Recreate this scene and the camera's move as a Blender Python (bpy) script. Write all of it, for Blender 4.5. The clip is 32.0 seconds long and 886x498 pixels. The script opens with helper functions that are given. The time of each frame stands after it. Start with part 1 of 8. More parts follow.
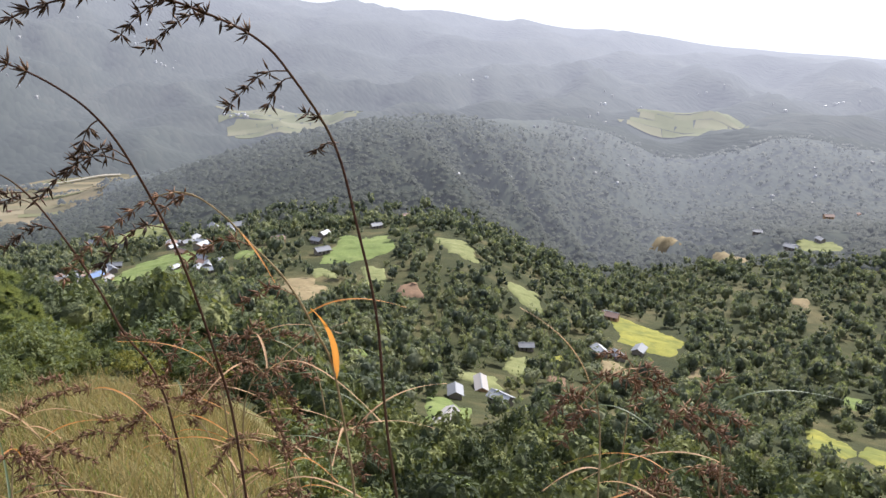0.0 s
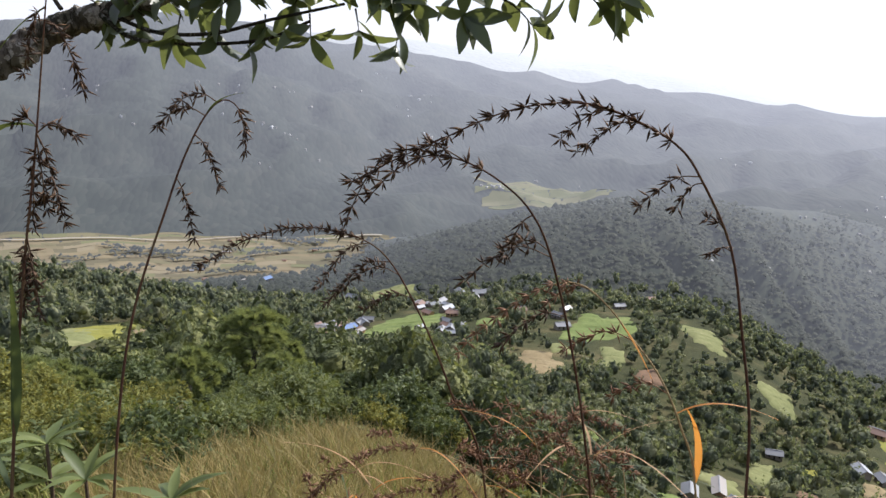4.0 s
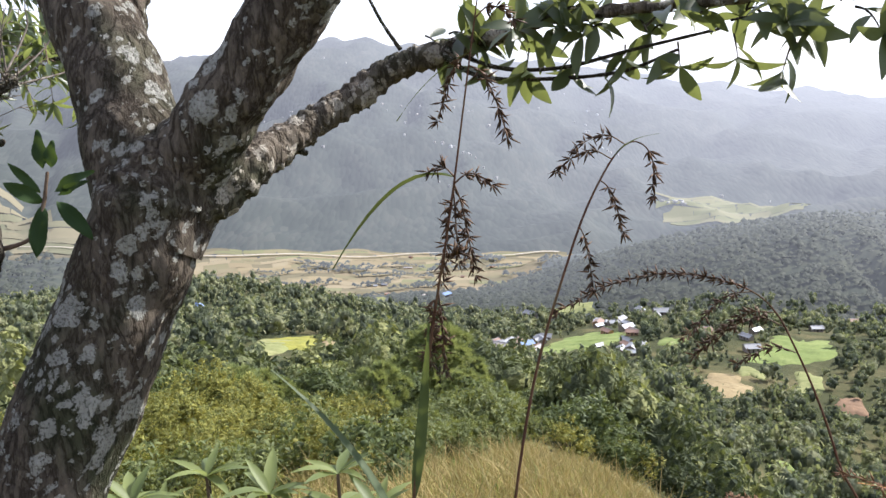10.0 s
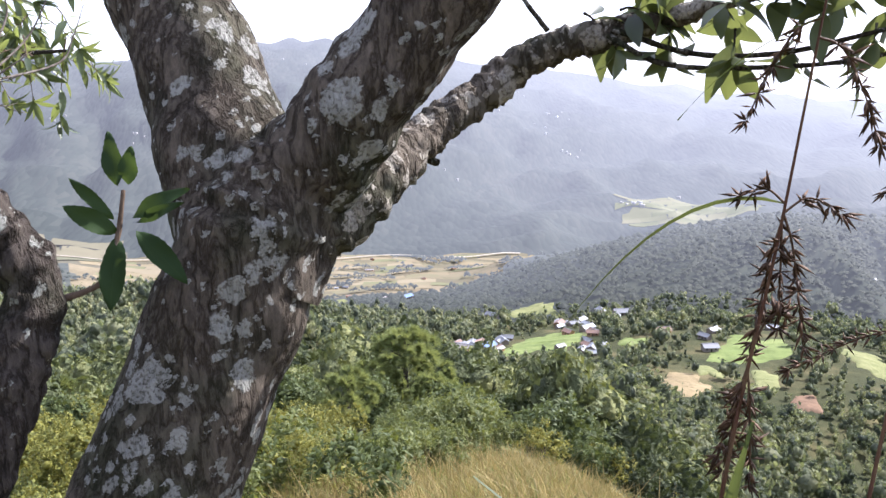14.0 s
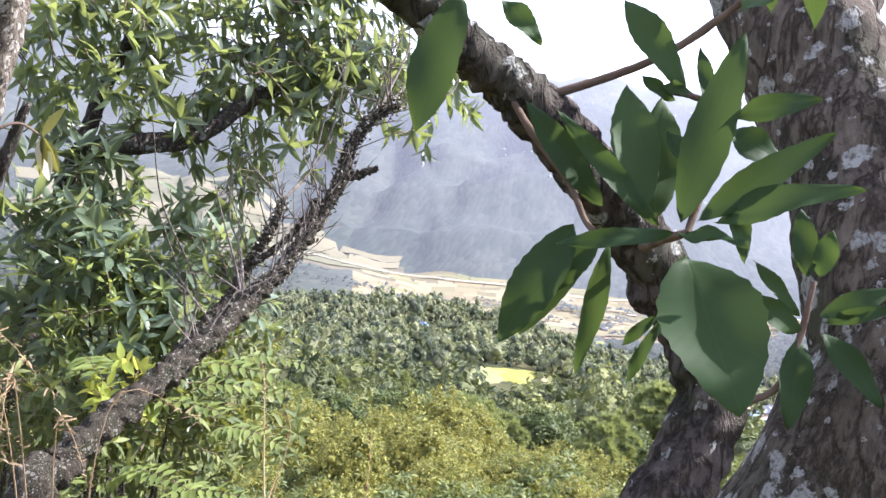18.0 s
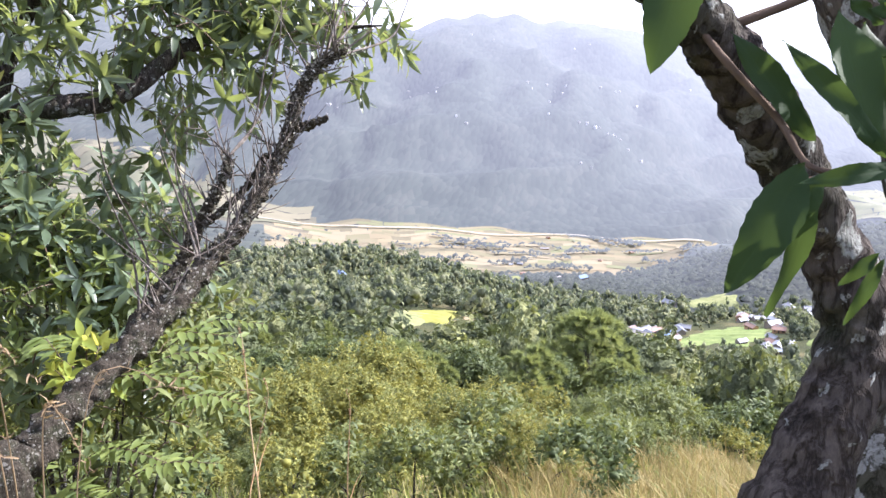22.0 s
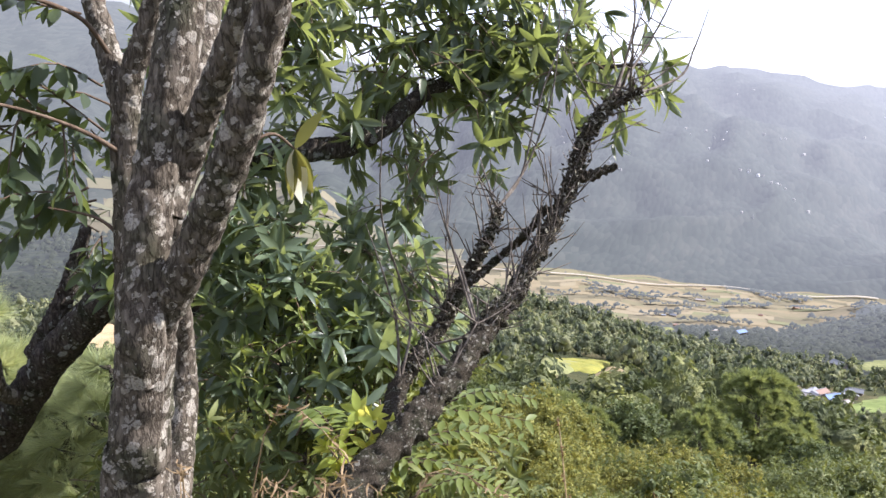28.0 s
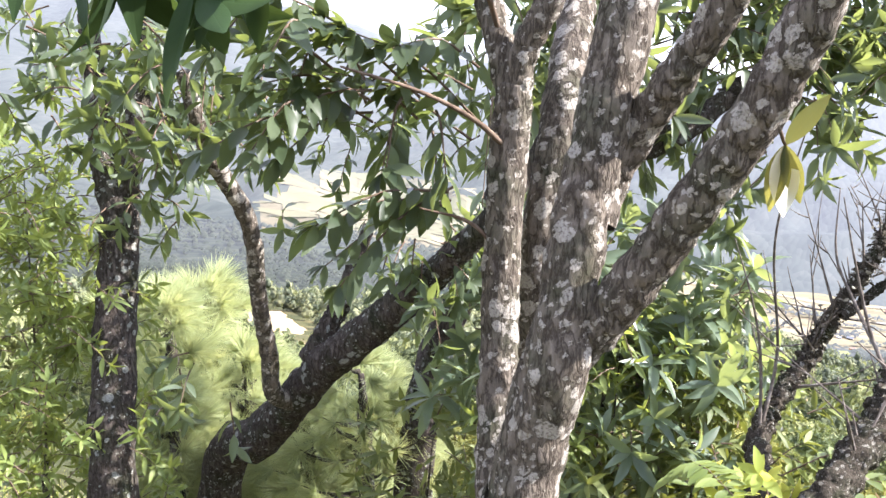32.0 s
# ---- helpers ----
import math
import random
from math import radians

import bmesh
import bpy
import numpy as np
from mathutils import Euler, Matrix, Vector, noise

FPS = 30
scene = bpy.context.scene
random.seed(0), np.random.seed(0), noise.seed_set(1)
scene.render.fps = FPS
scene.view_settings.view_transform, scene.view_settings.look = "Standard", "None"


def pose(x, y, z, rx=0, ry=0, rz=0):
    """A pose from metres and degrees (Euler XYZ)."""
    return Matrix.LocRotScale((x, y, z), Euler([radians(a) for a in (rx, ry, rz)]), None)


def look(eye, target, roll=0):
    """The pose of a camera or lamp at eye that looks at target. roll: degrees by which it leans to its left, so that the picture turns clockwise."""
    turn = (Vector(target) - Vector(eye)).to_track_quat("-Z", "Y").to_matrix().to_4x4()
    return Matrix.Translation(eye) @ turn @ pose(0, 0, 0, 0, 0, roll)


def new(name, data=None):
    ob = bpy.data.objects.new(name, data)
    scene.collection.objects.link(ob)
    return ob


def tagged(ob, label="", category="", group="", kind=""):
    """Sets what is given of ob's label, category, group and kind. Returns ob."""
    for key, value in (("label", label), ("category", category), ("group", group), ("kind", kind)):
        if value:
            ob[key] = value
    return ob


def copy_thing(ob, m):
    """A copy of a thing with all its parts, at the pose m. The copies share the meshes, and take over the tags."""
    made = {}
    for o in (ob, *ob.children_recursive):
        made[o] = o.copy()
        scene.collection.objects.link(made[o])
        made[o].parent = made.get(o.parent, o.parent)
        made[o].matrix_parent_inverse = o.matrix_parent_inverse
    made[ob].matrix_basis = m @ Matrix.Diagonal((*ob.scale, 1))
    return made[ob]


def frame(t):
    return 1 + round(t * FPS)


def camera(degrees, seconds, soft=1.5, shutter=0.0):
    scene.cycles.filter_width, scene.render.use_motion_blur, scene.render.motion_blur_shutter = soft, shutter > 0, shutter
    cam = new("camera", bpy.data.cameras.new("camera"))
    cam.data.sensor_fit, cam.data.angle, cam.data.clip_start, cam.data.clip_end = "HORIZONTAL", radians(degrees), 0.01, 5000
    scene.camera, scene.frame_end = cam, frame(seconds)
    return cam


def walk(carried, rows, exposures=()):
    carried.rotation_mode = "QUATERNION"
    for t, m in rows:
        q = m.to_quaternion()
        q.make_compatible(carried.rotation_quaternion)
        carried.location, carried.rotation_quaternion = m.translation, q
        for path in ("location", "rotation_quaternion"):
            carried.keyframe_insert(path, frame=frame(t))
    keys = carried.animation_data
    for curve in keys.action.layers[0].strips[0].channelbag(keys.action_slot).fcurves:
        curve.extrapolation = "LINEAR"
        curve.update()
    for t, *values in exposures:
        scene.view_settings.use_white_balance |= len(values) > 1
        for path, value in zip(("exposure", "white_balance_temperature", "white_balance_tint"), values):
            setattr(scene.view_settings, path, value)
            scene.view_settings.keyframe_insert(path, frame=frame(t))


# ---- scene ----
cam = camera(56.2, 32.0)
PATH = [
    (0, (0.52, 0.05, 1.54), (0.582, 1.943, 0.897), 1.7),
    (0.5, (0.55, 0.06, 1.534), (0.519, 1.963, 0.919), 1.4),
    (1, (0.575, 0.07, 1.532), (0.462, 1.982, 0.956), 1.7),
    (1.5, (0.53, 0.03, 1.545), (0.357, 1.953, 1.025), 2.2),
    (2, (0.488, 0.0, 1.557), (0.224, 1.922, 1.07), 2.5),
    (2.5, (0.452, 0.005, 1.563), (0.126, 1.919, 1.083), 2.4),
    (3, (0.42, 0.015, 1.568), (0.041, 1.919, 1.086), 2.5),
    (3.5, (0.375, 0.01, 1.57), (-0.087, 1.894, 1.084), 2.3),
    (5.5, (0.205, -0.026, 1.568), (-0.379, 1.824, 1.081), 2.5),
    (6, (0.183, -0.03, 1.566), (-0.409, 1.818, 1.081), 2.9),
    (6.5, (0.165, -0.025, 1.566), (-0.461, 1.81, 1.074), 2.2),
    (7, (0.155, -0.02, 1.567), (-0.49, 1.81, 1.08), 2.3),
    (7.5, (0.15, -0.015, 1.568), (-0.519, 1.805, 1.077), 1.9),
    (8, (0.147, -0.008, 1.57), (-0.57, 1.801, 1.109), 2.1),
    (8.5, (0.143, 0.0, 1.572), (-0.618, 1.794, 1.122), 2.5),
    (9, (0.137, 0.006, 1.574), (-0.749, 1.739, 1.115), 2.1),
    (9.5, (0.04, -0.003, 1.565), (-0.891, 1.711, 1.123), 0.8),
    (10, (-0.098, -0.018, 1.594), (-1.018, 1.698, 1.14), -0.7),
    (10.5, (-0.166, -0.022, 1.596), (-1.086, 1.696, 1.145), -0.7),
    (11, (-0.184, 0.03, 1.579), (-1.091, 1.755, 1.131), -0.1),
    (11.5, (-0.229, 0.099, 1.552), (-1.129, 1.826, 1.101), 1.0),
    (12, (-0.243, 0.138, 1.551), (-1.148, 1.864, 1.101), 0.8),
    (12.5, (-0.345, 0.185, 1.552), (-1.207, 1.932, 1.1), -1.3),
    (13, (-0.456, 0.199, 1.557), (-1.251, 1.977, 1.1), -1.8),
    (13.5, (-0.56, 0.189, 1.557), (-1.345, 1.972, 1.104), -0.9),
    (15.5, (-0.891, 0.229, 1.582), (-2.01, 1.837, 1.181), -0.1),
    (16, (-0.987, 0.163, 1.572), (-2.150, 1.751, 1.217), -0.2),
    (16.5, (-1.069, 0.096, 1.586), (-2.246, 1.672, 1.224), 0.1),
    (17, (-1.126, 0.049, 1.592), (-2.337, 1.598, 1.225), 1.0),
    (17.5, (-1.178, 0.046, 1.585), (-2.465, 1.531, 1.214), 2.3),
    (18, (-1.217, 0.075, 1.577), (-2.584, 1.486, 1.199), 3.0),
    (18.5, (-1.229, 0.102, 1.575), (-2.666, 1.444, 1.206), 2.6),
    (19, (-1.258, 0.097, 1.575), (-2.701, 1.432, 1.207), 0.9),
    (19.5, (-1.306, 0.071, 1.578), (-2.673, 1.480, 1.198), -0.6),
    (20, (-1.330, 0.013, 1.574), (-2.585, 1.516, 1.171), -0.7),
    (20.5, (-1.376, -0.021, 1.559), (-2.587, 1.507, 1.117), -0.5),
    (21, (-1.395, -0.039, 1.546), (-2.587, 1.491, 1.060), -0.7),
    (21.5, (-1.424, -0.061, 1.554), (-2.609, 1.469, 1.048), -0.5),
    (22, (-1.445, -0.045, 1.569), (-2.633, 1.483, 1.066), 0.2),
    (22.5, (-1.498, 0.016, 1.583), (-2.726, 1.525, 1.119), 0.2),
    (23, (-1.558, 0.102, 1.591), (-2.826, 1.598, 1.2), -0.1),
    (23.5, (-1.611, 0.144, 1.58), (-2.887, 1.639, 1.208), -0.1),
    (24, (-1.704, 0.149, 1.594), (-2.969, 1.654, 1.225), -0.1),
    (24.5, (-1.839, 0.157, 1.587), (-3.054, 1.702, 1.217), 0.2),
    (26.5, (-2.077, 0.135, 1.513), (-3.452, 1.531, 1.115), -0.1),
    (27, (-2.176, 0.061, 1.526), (-3.593, 1.415, 1.127), -0.7),
    (27.5, (-2.236, -0.026, 1.54), (-3.656, 1.324, 1.141), -0.6),
    (28, (-2.314, -0.066, 1.527), (-3.779, 1.236, 1.128), -0.2),
    (28.5, (-2.425, -0.092, 1.535), (-3.991, 1.093, 1.156), -0.4),
    (29, (-2.541, -0.069, 1.549), (-4.152, 1.086, 1.281), -1.2),
    (29.5, (-2.674, -0.052, 1.526), (-4.291, 1.098, 1.278), -1.1),
    (30, (-2.805, -0.1, 1.509), (-4.436, 1.028, 1.251), 0.6),
    (30.5, (-2.937, -0.212, 1.525), (-4.597, 0.869, 1.25), 1.1),
    (31, (-3.053, -0.301, 1.505), (-4.716, 0.764, 1.186), 0.7),
    (31.5, (-3.125, -0.365, 1.483), (-4.791, 0.678, 1.113), 0.3),
    (32, (-3.218, -0.376, 1.463), (-4.905, 0.623, 1.07), 0.3),
]
walk(cam, [(t, look(eye, target, roll)) for t, eye, target, roll in PATH],
     [(t, stops + (0.25 if t < 8 else 0.34 if t < 15 else 0.31 if t < 27.5 else 0.36), 6300 if t < 10 else 6050 if t < 15 else 5900 if t < 25 else 6180, 12 if t < 10 else 17 if t < 15 else 20 if t < 25 else 17) for t, stops in ((0, 0.76), (1, 0.6), (2, 0.4), (3, 0.42), (6, 0.67), (9, 0.98), (13.5, 1.25), (15.5, 1.5), (17, 1.58), (18, 1.88), (20, 1.9), (21, 1.86), (22.5, 1.6), (23, 1.42), (24.5, 1.05), (27, 1.12), (28.5, 1.24), (30, 1.52), (32, 2.15))])

# ---- world and sun ----
SUN_AZ, SUN_EL = -32.0, 40.0
world = bpy.data.worlds.new("sky")
scene.world = world
world.use_nodes = True
wn = world.node_tree.nodes
sky = wn.new("ShaderNodeTexSky")
sky.sky_type = "NISHITA"
sky.sun_disc = False
sky.sun_elevation = radians(SUN_EL)
sky.sun_rotation = radians(-SUN_AZ)
sky.altitude = 1500
sky.air_density = 1.0
sky.dust_density = 1.5
sky.ozone_density = 1.0
wn["Background"].inputs["Strength"].default_value = 0.102
haze = wn.new("ShaderNodeMix")
haze.data_type = "RGBA"
haze.inputs[0].default_value = 0.68
haze.inputs[7].default_value = (6.0, 6.3, 7.7, 1)
world.node_tree.links.new(sky.outputs[0], haze.inputs[6])
world.node_tree.links.new(haze.outputs[2], wn["Background"].inputs["Color"])
sun_data = bpy.data.lights.new("sun", "SUN")
sun_data.energy = 5.0
sun_data.angle = radians(0.6)
sun_data.color = (1.0, 0.945, 0.88)
sun = new("sun", sun_data)
sun.matrix_world = look((0, 0, 60), (40 * math.sin(radians(SUN_AZ)) * math.cos(radians(SUN_EL)),
                                     -40 * math.cos(radians(SUN_AZ)) * math.cos(radians(SUN_EL)), 60 - 40 * math.sin(radians(SUN_EL))))


# ---- materials ----
class Mat:
    """A small builder for node materials."""

    def __init__(self, name, rough=0.8, spec=0.4):
        self.m = bpy.data.materials.new(name)
        self.m.use_nodes = True
        self.t = self.m.node_tree
        self.b = self.t.nodes["Principled BSDF"]
        self.b.inputs["Roughness"].default_value = rough
        self.b.inputs["Specular IOR Level"].default_value = spec
        self.co = self.t.nodes.new("ShaderNodeTexCoord").outputs["Object"]

    def node(self, kind, **values):
        n = self.t.nodes.new(kind)
        for k, v in values.items():
            n.inputs[k].default_value = v
        return n

    def link(self, a, b):
        self.t.links.new(a, b)

    def noise(self, scale, detail=4.0, rough=0.55, co=None, dist=0.0):
        n = self.node("ShaderNodeTexNoise", Scale=scale, Detail=detail, Roughness=rough, Distortion=dist)
        self.link(co or self.co, n.inputs["Vector"])
        return n.outputs["Fac"]

    def cells(self, scale, feature="F1", out="Distance", co=None, rnd=1.0):
        n = self.node("ShaderNodeTexVoronoi", Scale=scale, Randomness=rnd)
        n.feature = feature
        self.link(co or self.co, n.inputs["Vector"])
        return n.outputs[out]

    def ramp(self, fac, stops):
        n = self.node("ShaderNodeValToRGB")
        e = n.color_ramp.elements
        while len(e) < len(stops):
            e.new(0.5)
        for el, (p, c) in zip(e, stops):
            el.position = p
            el.color = (*c, 1) if len(c) == 3 else c
        self.link(fac, n.inputs["Fac"])
        return n.outputs["Color"]

    def mix(self, fac, a, b, mode="MIX"):
        n = self.t.nodes.new("ShaderNodeMix")
        n.data_type = "RGBA"
        n.blend_type = mode
        if isinstance(fac, (int, float)):
            n.inputs[0].default_value = fac
        else:
            self.link(fac, n.inputs[0])
        for v, k in ((a, 6), (b, 7)):
            if isinstance(v, tuple):
                n.inputs[k].default_value = (*v, 1)
            else:
                self.link(v, n.inputs[k])
        return n.outputs[2]

    def math(self, op, a, b=0.0):
        n = self.t.nodes.new("ShaderNodeMath")
        n.operation = op
        for v, k in ((a, 0), (b, 1)):
            if isinstance(v, (int, float)):
                n.inputs[k].default_value = v
            else:
                self.link(v, n.inputs[k])
        return n.outputs[0]

    def scaled(self, s):
        n = self.t.nodes.new("ShaderNodeMapping")
        n.inputs["Scale"].default_value = s
        self.link(self.co, n.inputs["Vector"])
        return n.outputs[0]

    def color(self, c):
        if isinstance(c, tuple):
            self.b.inputs["Base Color"].default_value = (*c, 1)
        else:
            self.link(c, self.b.inputs["Base Color"])
        return self

    def bump(self, h, dist, strength=1.0):
        n = self.node("ShaderNodeBump", Strength=strength, Distance=dist)
        self.link(h, n.inputs["Height"])
        self.link(n.outputs[0], self.b.inputs["Normal"])
        return self

    def island(self):
        return self.t.nodes.new("ShaderNodeNewGeometry").outputs["Random Per Island"]

    def rnd(self):
        return self.t.nodes.new("ShaderNodeObjectInfo").outputs["Random"]

    def thin(self, c, amount):
        """Lets light through, as a leaf does."""
        tr = self.t.nodes.new("ShaderNodeBsdfTranslucent")
        if isinstance(c, tuple):
            tr.inputs["Color"].default_value = (*c, 1)
        else:
            self.link(c, tr.inputs["Color"])
        mx = self.t.nodes.new("ShaderNodeMixShader")
        mx.inputs[0].default_value = amount
        self.link(self.b.outputs[0], mx.inputs[1])
        self.link(tr.outputs[0], mx.inputs[2])
        self.link(mx.outputs[0], self.t.nodes["Material Output"].inputs["Surface"])
        return self

    def haze_glow(self, c, near, far, low, high):
        """Paints distance haze as emission, from low at near metres to high at far metres."""
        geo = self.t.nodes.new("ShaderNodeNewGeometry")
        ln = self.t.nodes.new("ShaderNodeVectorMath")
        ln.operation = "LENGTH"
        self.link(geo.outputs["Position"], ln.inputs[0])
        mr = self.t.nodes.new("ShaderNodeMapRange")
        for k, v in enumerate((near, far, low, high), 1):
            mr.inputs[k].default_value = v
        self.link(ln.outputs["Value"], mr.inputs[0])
        # the painted haze is made stronger towards the sun
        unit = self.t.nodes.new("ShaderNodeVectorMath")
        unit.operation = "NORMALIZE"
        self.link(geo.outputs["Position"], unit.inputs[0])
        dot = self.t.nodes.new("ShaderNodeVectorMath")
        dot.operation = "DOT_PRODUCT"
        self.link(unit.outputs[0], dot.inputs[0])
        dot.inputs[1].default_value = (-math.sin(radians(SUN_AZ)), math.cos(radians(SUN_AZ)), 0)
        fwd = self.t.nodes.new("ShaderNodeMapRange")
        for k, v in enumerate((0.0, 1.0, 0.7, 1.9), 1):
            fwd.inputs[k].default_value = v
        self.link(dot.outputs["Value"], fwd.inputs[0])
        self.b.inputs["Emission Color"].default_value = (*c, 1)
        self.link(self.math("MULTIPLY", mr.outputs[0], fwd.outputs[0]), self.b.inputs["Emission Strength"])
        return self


def leaf_material(name, dark, light, through_color, amount=0.35, rough=0.45, per="island", scale=30.0, veins=False, spec=0.22):
    m = Mat(name, rough + 0.06, spec)
    if dark[1] > dark[0]:  # the cool bloom of living leaves
        dark, light = [(c[0] * 1.04, c[1] * 0.95, c[2] * 1.4) for c in (dark, light)]
        through_color = (through_color[0] * 1.1, through_color[1] * 0.95, through_color[2] * 1.5)
    r = m.island() if per == "island" else m.rnd()
    c = m.ramp(r, [(0.0, dark), (0.55, tuple((a + b) / 2 for a, b in zip(dark, light))), (1.0, light)])
    c = m.mix(m.math("MULTIPLY", m.noise(scale, 3), 0.5), c, tuple(v * 0.55 for v in dark))
    if veins:
        xyz = m.t.nodes.new("ShaderNodeSeparateXYZ")
        m.link(m.co, xyz.inputs[0])
        across = m.math("ABSOLUTE", xyz.outputs[0])
        rib = m.ramp(m.math("MULTIPLY", across, 400.0), [(0.2, (1, 1, 1)), (0.6, (0, 0, 0))])
        side = m.math("FRACT", m.math("MULTIPLY", m.math("SUBTRACT", xyz.outputs[1], m.math("MULTIPLY", across, 0.9)), 85.0))
        line = m.ramp(side, [(0.0, (0.6, 0.6, 0.6)), (0.16, (0, 0, 0))])
        vein = m.mix(1.0, rib, line, "LIGHTEN")
        c = m.mix(m.math("MULTIPLY", vein, 0.05), c, tuple(v * 1.9 for v in light))
        m.bump(m.math("SUBTRACT", 1.0, vein), 0.0003, 0.4)
    m.color(c)
    t = m.mix(r, through_color, tuple(v * 1.25 for v in through_color))
    return m.thin(t, amount).m


def bark_material(name, dark, pale, lichen, amount=0.5, scale=1.0, moss=(0.03, 0.04, 0.018), relief=0.012):
    m = Mat(name, 0.95, 0.1)
    co = m.scaled((1, 1, 0.32))
    grain = m.noise(46 * scale, 9, 0.75, co, 0.15)
    ridge = m.math("ABSOLUTE", m.math("SUBTRACT", m.noise(34 * scale, 5, 0.62, co, 0.3), 0.5))
    crack = m.ramp(ridge, [(0.0, (0, 0, 0)), (0.07, (1, 1, 1))])
    c = m.ramp(grain, [(0.32, dark), (0.55, tuple((a + b) / 2 for a, b in zip(dark, pale))), (0.74, pale)])
    c = m.mix(m.ramp(m.noise(5 * scale, 4), [(0.48, (0, 0, 0)), (0.7, (0.7, 0.7, 0.7))]), c, moss)
    c = m.mix(1.0, c, m.ramp(crack, [(0.0, (0.4, 0.38, 0.36)), (1.0, (1, 1, 1))]), "MULTIPLY")
    vec = m.t.nodes.new("ShaderNodeVectorMath")
    vec.operation = "MULTIPLY_ADD"
    m.link(m.noise(26 * scale, 5, 0.7), vec.inputs[0])
    vec.inputs[1].default_value = (0.06 / scale,) * 3
    m.link(m.co, vec.inputs[2])
    keep = m.noise(5 * scale, 2)
    mask = None
    for size_of, part_of in ((13, 0.66), (20, 0.6), (44, 0.62)):
        spots = m.cells(size_of * scale, co=vec.outputs[0])
        sep = m.t.nodes.new("ShaderNodeSeparateColor")
        m.link(m.cells(size_of * scale, out="Color", co=vec.outputs[0]), sep.inputs[0])
        own = m.math("SUBTRACT", m.math("ADD", m.math("MULTIPLY", sep.outputs[0], 0.75), m.math("MULTIPLY", keep, 0.6)), 1.12 - 0.75 * amount * part_of)
        one = m.ramp(m.math("SUBTRACT", m.math("MINIMUM", own, 0.42), spots), [(0.0, (0, 0, 0)), (0.04, (1, 1, 1))])
        mask = one if mask is None else m.mix(1.0, mask, one, "LIGHTEN")
    mask = m.mix(1.0, mask, m.ramp(m.noise(150 * scale, 3), [(0.36, (0.25, 0.25, 0.25)), (0.5, (1, 1, 1))]), "MULTIPLY")
    lc = m.mix(m.noise(60 * scale, 5, 0.7), tuple(v * 0.45 for v in lichen), lichen)
    m.color(m.mix(mask, c, lc))
    h = m.math("ADD", m.math("MULTIPLY", grain, 0.9), m.math("MULTIPLY", mask, 0.22))
    h = m.math("ADD", h, m.math("MULTIPLY", crack, 0.5))
    m.bump(h, relief / scale ** 0.5, 1.0)
    return m.m


def ground_mat(name, a, b, c, s1, s2, bump=0.05):
    m = Mat(name, 0.95, 0.1)
    col = m.ramp(m.noise(s1, 6, 0.6), [(0.3, a), (0.52, b), (0.7, c)])
    col = m.mix(m.math("MULTIPLY", m.noise(s2, 5, 0.7), 0.7), col, tuple(v * 0.4 for v in a))
    return m.color(col).bump(m.noise(s2, 8, 0.7), bump)


M_BARK = bark_material("lichened_bark", (0.034, 0.028, 0.021), (0.165, 0.138, 0.106), (0.34, 0.34, 0.3), 1.3, relief=0.009)
M_BARK_PALE = bark_material("pale_bark", (0.06, 0.05, 0.038), (0.2, 0.172, 0.135), (0.4, 0.37, 0.31), 1.32, 1.0, relief=0.008)
M_BARK_DARK = bark_material("dark_bark", (0.025, 0.021, 0.018), (0.135, 0.114, 0.094), (0.33, 0.34, 0.3), 0.95, 1.15)
M_MOSS = bark_material("mossy_bark", (0.022, 0.018, 0.013), (0.11, 0.095, 0.07), (0.28, 0.27, 0.23), 1.0, 3.0)
M_TWIG = ground_mat("twig_bark", (0.07, 0.05, 0.035), (0.14, 0.1, 0.07), (0.2, 0.16, 0.12), 30, 120, 0.002).m
M_DEADTWIG = ground_mat("dead_twig", (0.07, 0.058, 0.045), (0.14, 0.12, 0.1), (0.24, 0.22, 0.19), 30, 120, 0.002).m
M_SLOPE = ground_mat("grassy_slope", (0.07, 0.075, 0.025), (0.16, 0.14, 0.055), (0.28, 0.22, 0.1), 0.5, 14, 0.03).m
M_FLOOR = ground_mat("forest_floor", (0.022, 0.03, 0.012), (0.06, 0.062, 0.025), (0.15, 0.125, 0.06), 0.035, 0.4, 0.5).m


def forest_mat(name, dark, mid, light, crowns, patches, relief, run=None):
    """Woods seen from afar: crown by crown relief and broad patches of other growth."""
    m = Mat(name, 0.95, 0.05)
    if run is not None:  # growth runs up and down the slope
        turn = m.t.nodes.new("ShaderNodeMapping")
        turn.inputs["Rotation"].default_value = (0, 0, radians(-run))
        m.link(m.co, turn.inputs["Vector"])
        m.co = turn.outputs[0]
        m.co = m.scaled((1, 0.3, 0.6))
    cell = m.cells(crowns)
    sep = m.t.nodes.new("ShaderNodeSeparateColor")
    m.link(m.cells(crowns, out="Color"), sep.inputs[0])
    f = m.math("ADD", m.math("MULTIPLY", m.noise(patches, 5, 0.6), 0.75), m.math("MULTIPLY", sep.outputs[0], 0.25))
    m.color(m.ramp(f, [(0.3, dark), (0.5, mid), (0.72, light)]))
    return m.bump(m.math("SUBTRACT", 1.0, cell), relief)


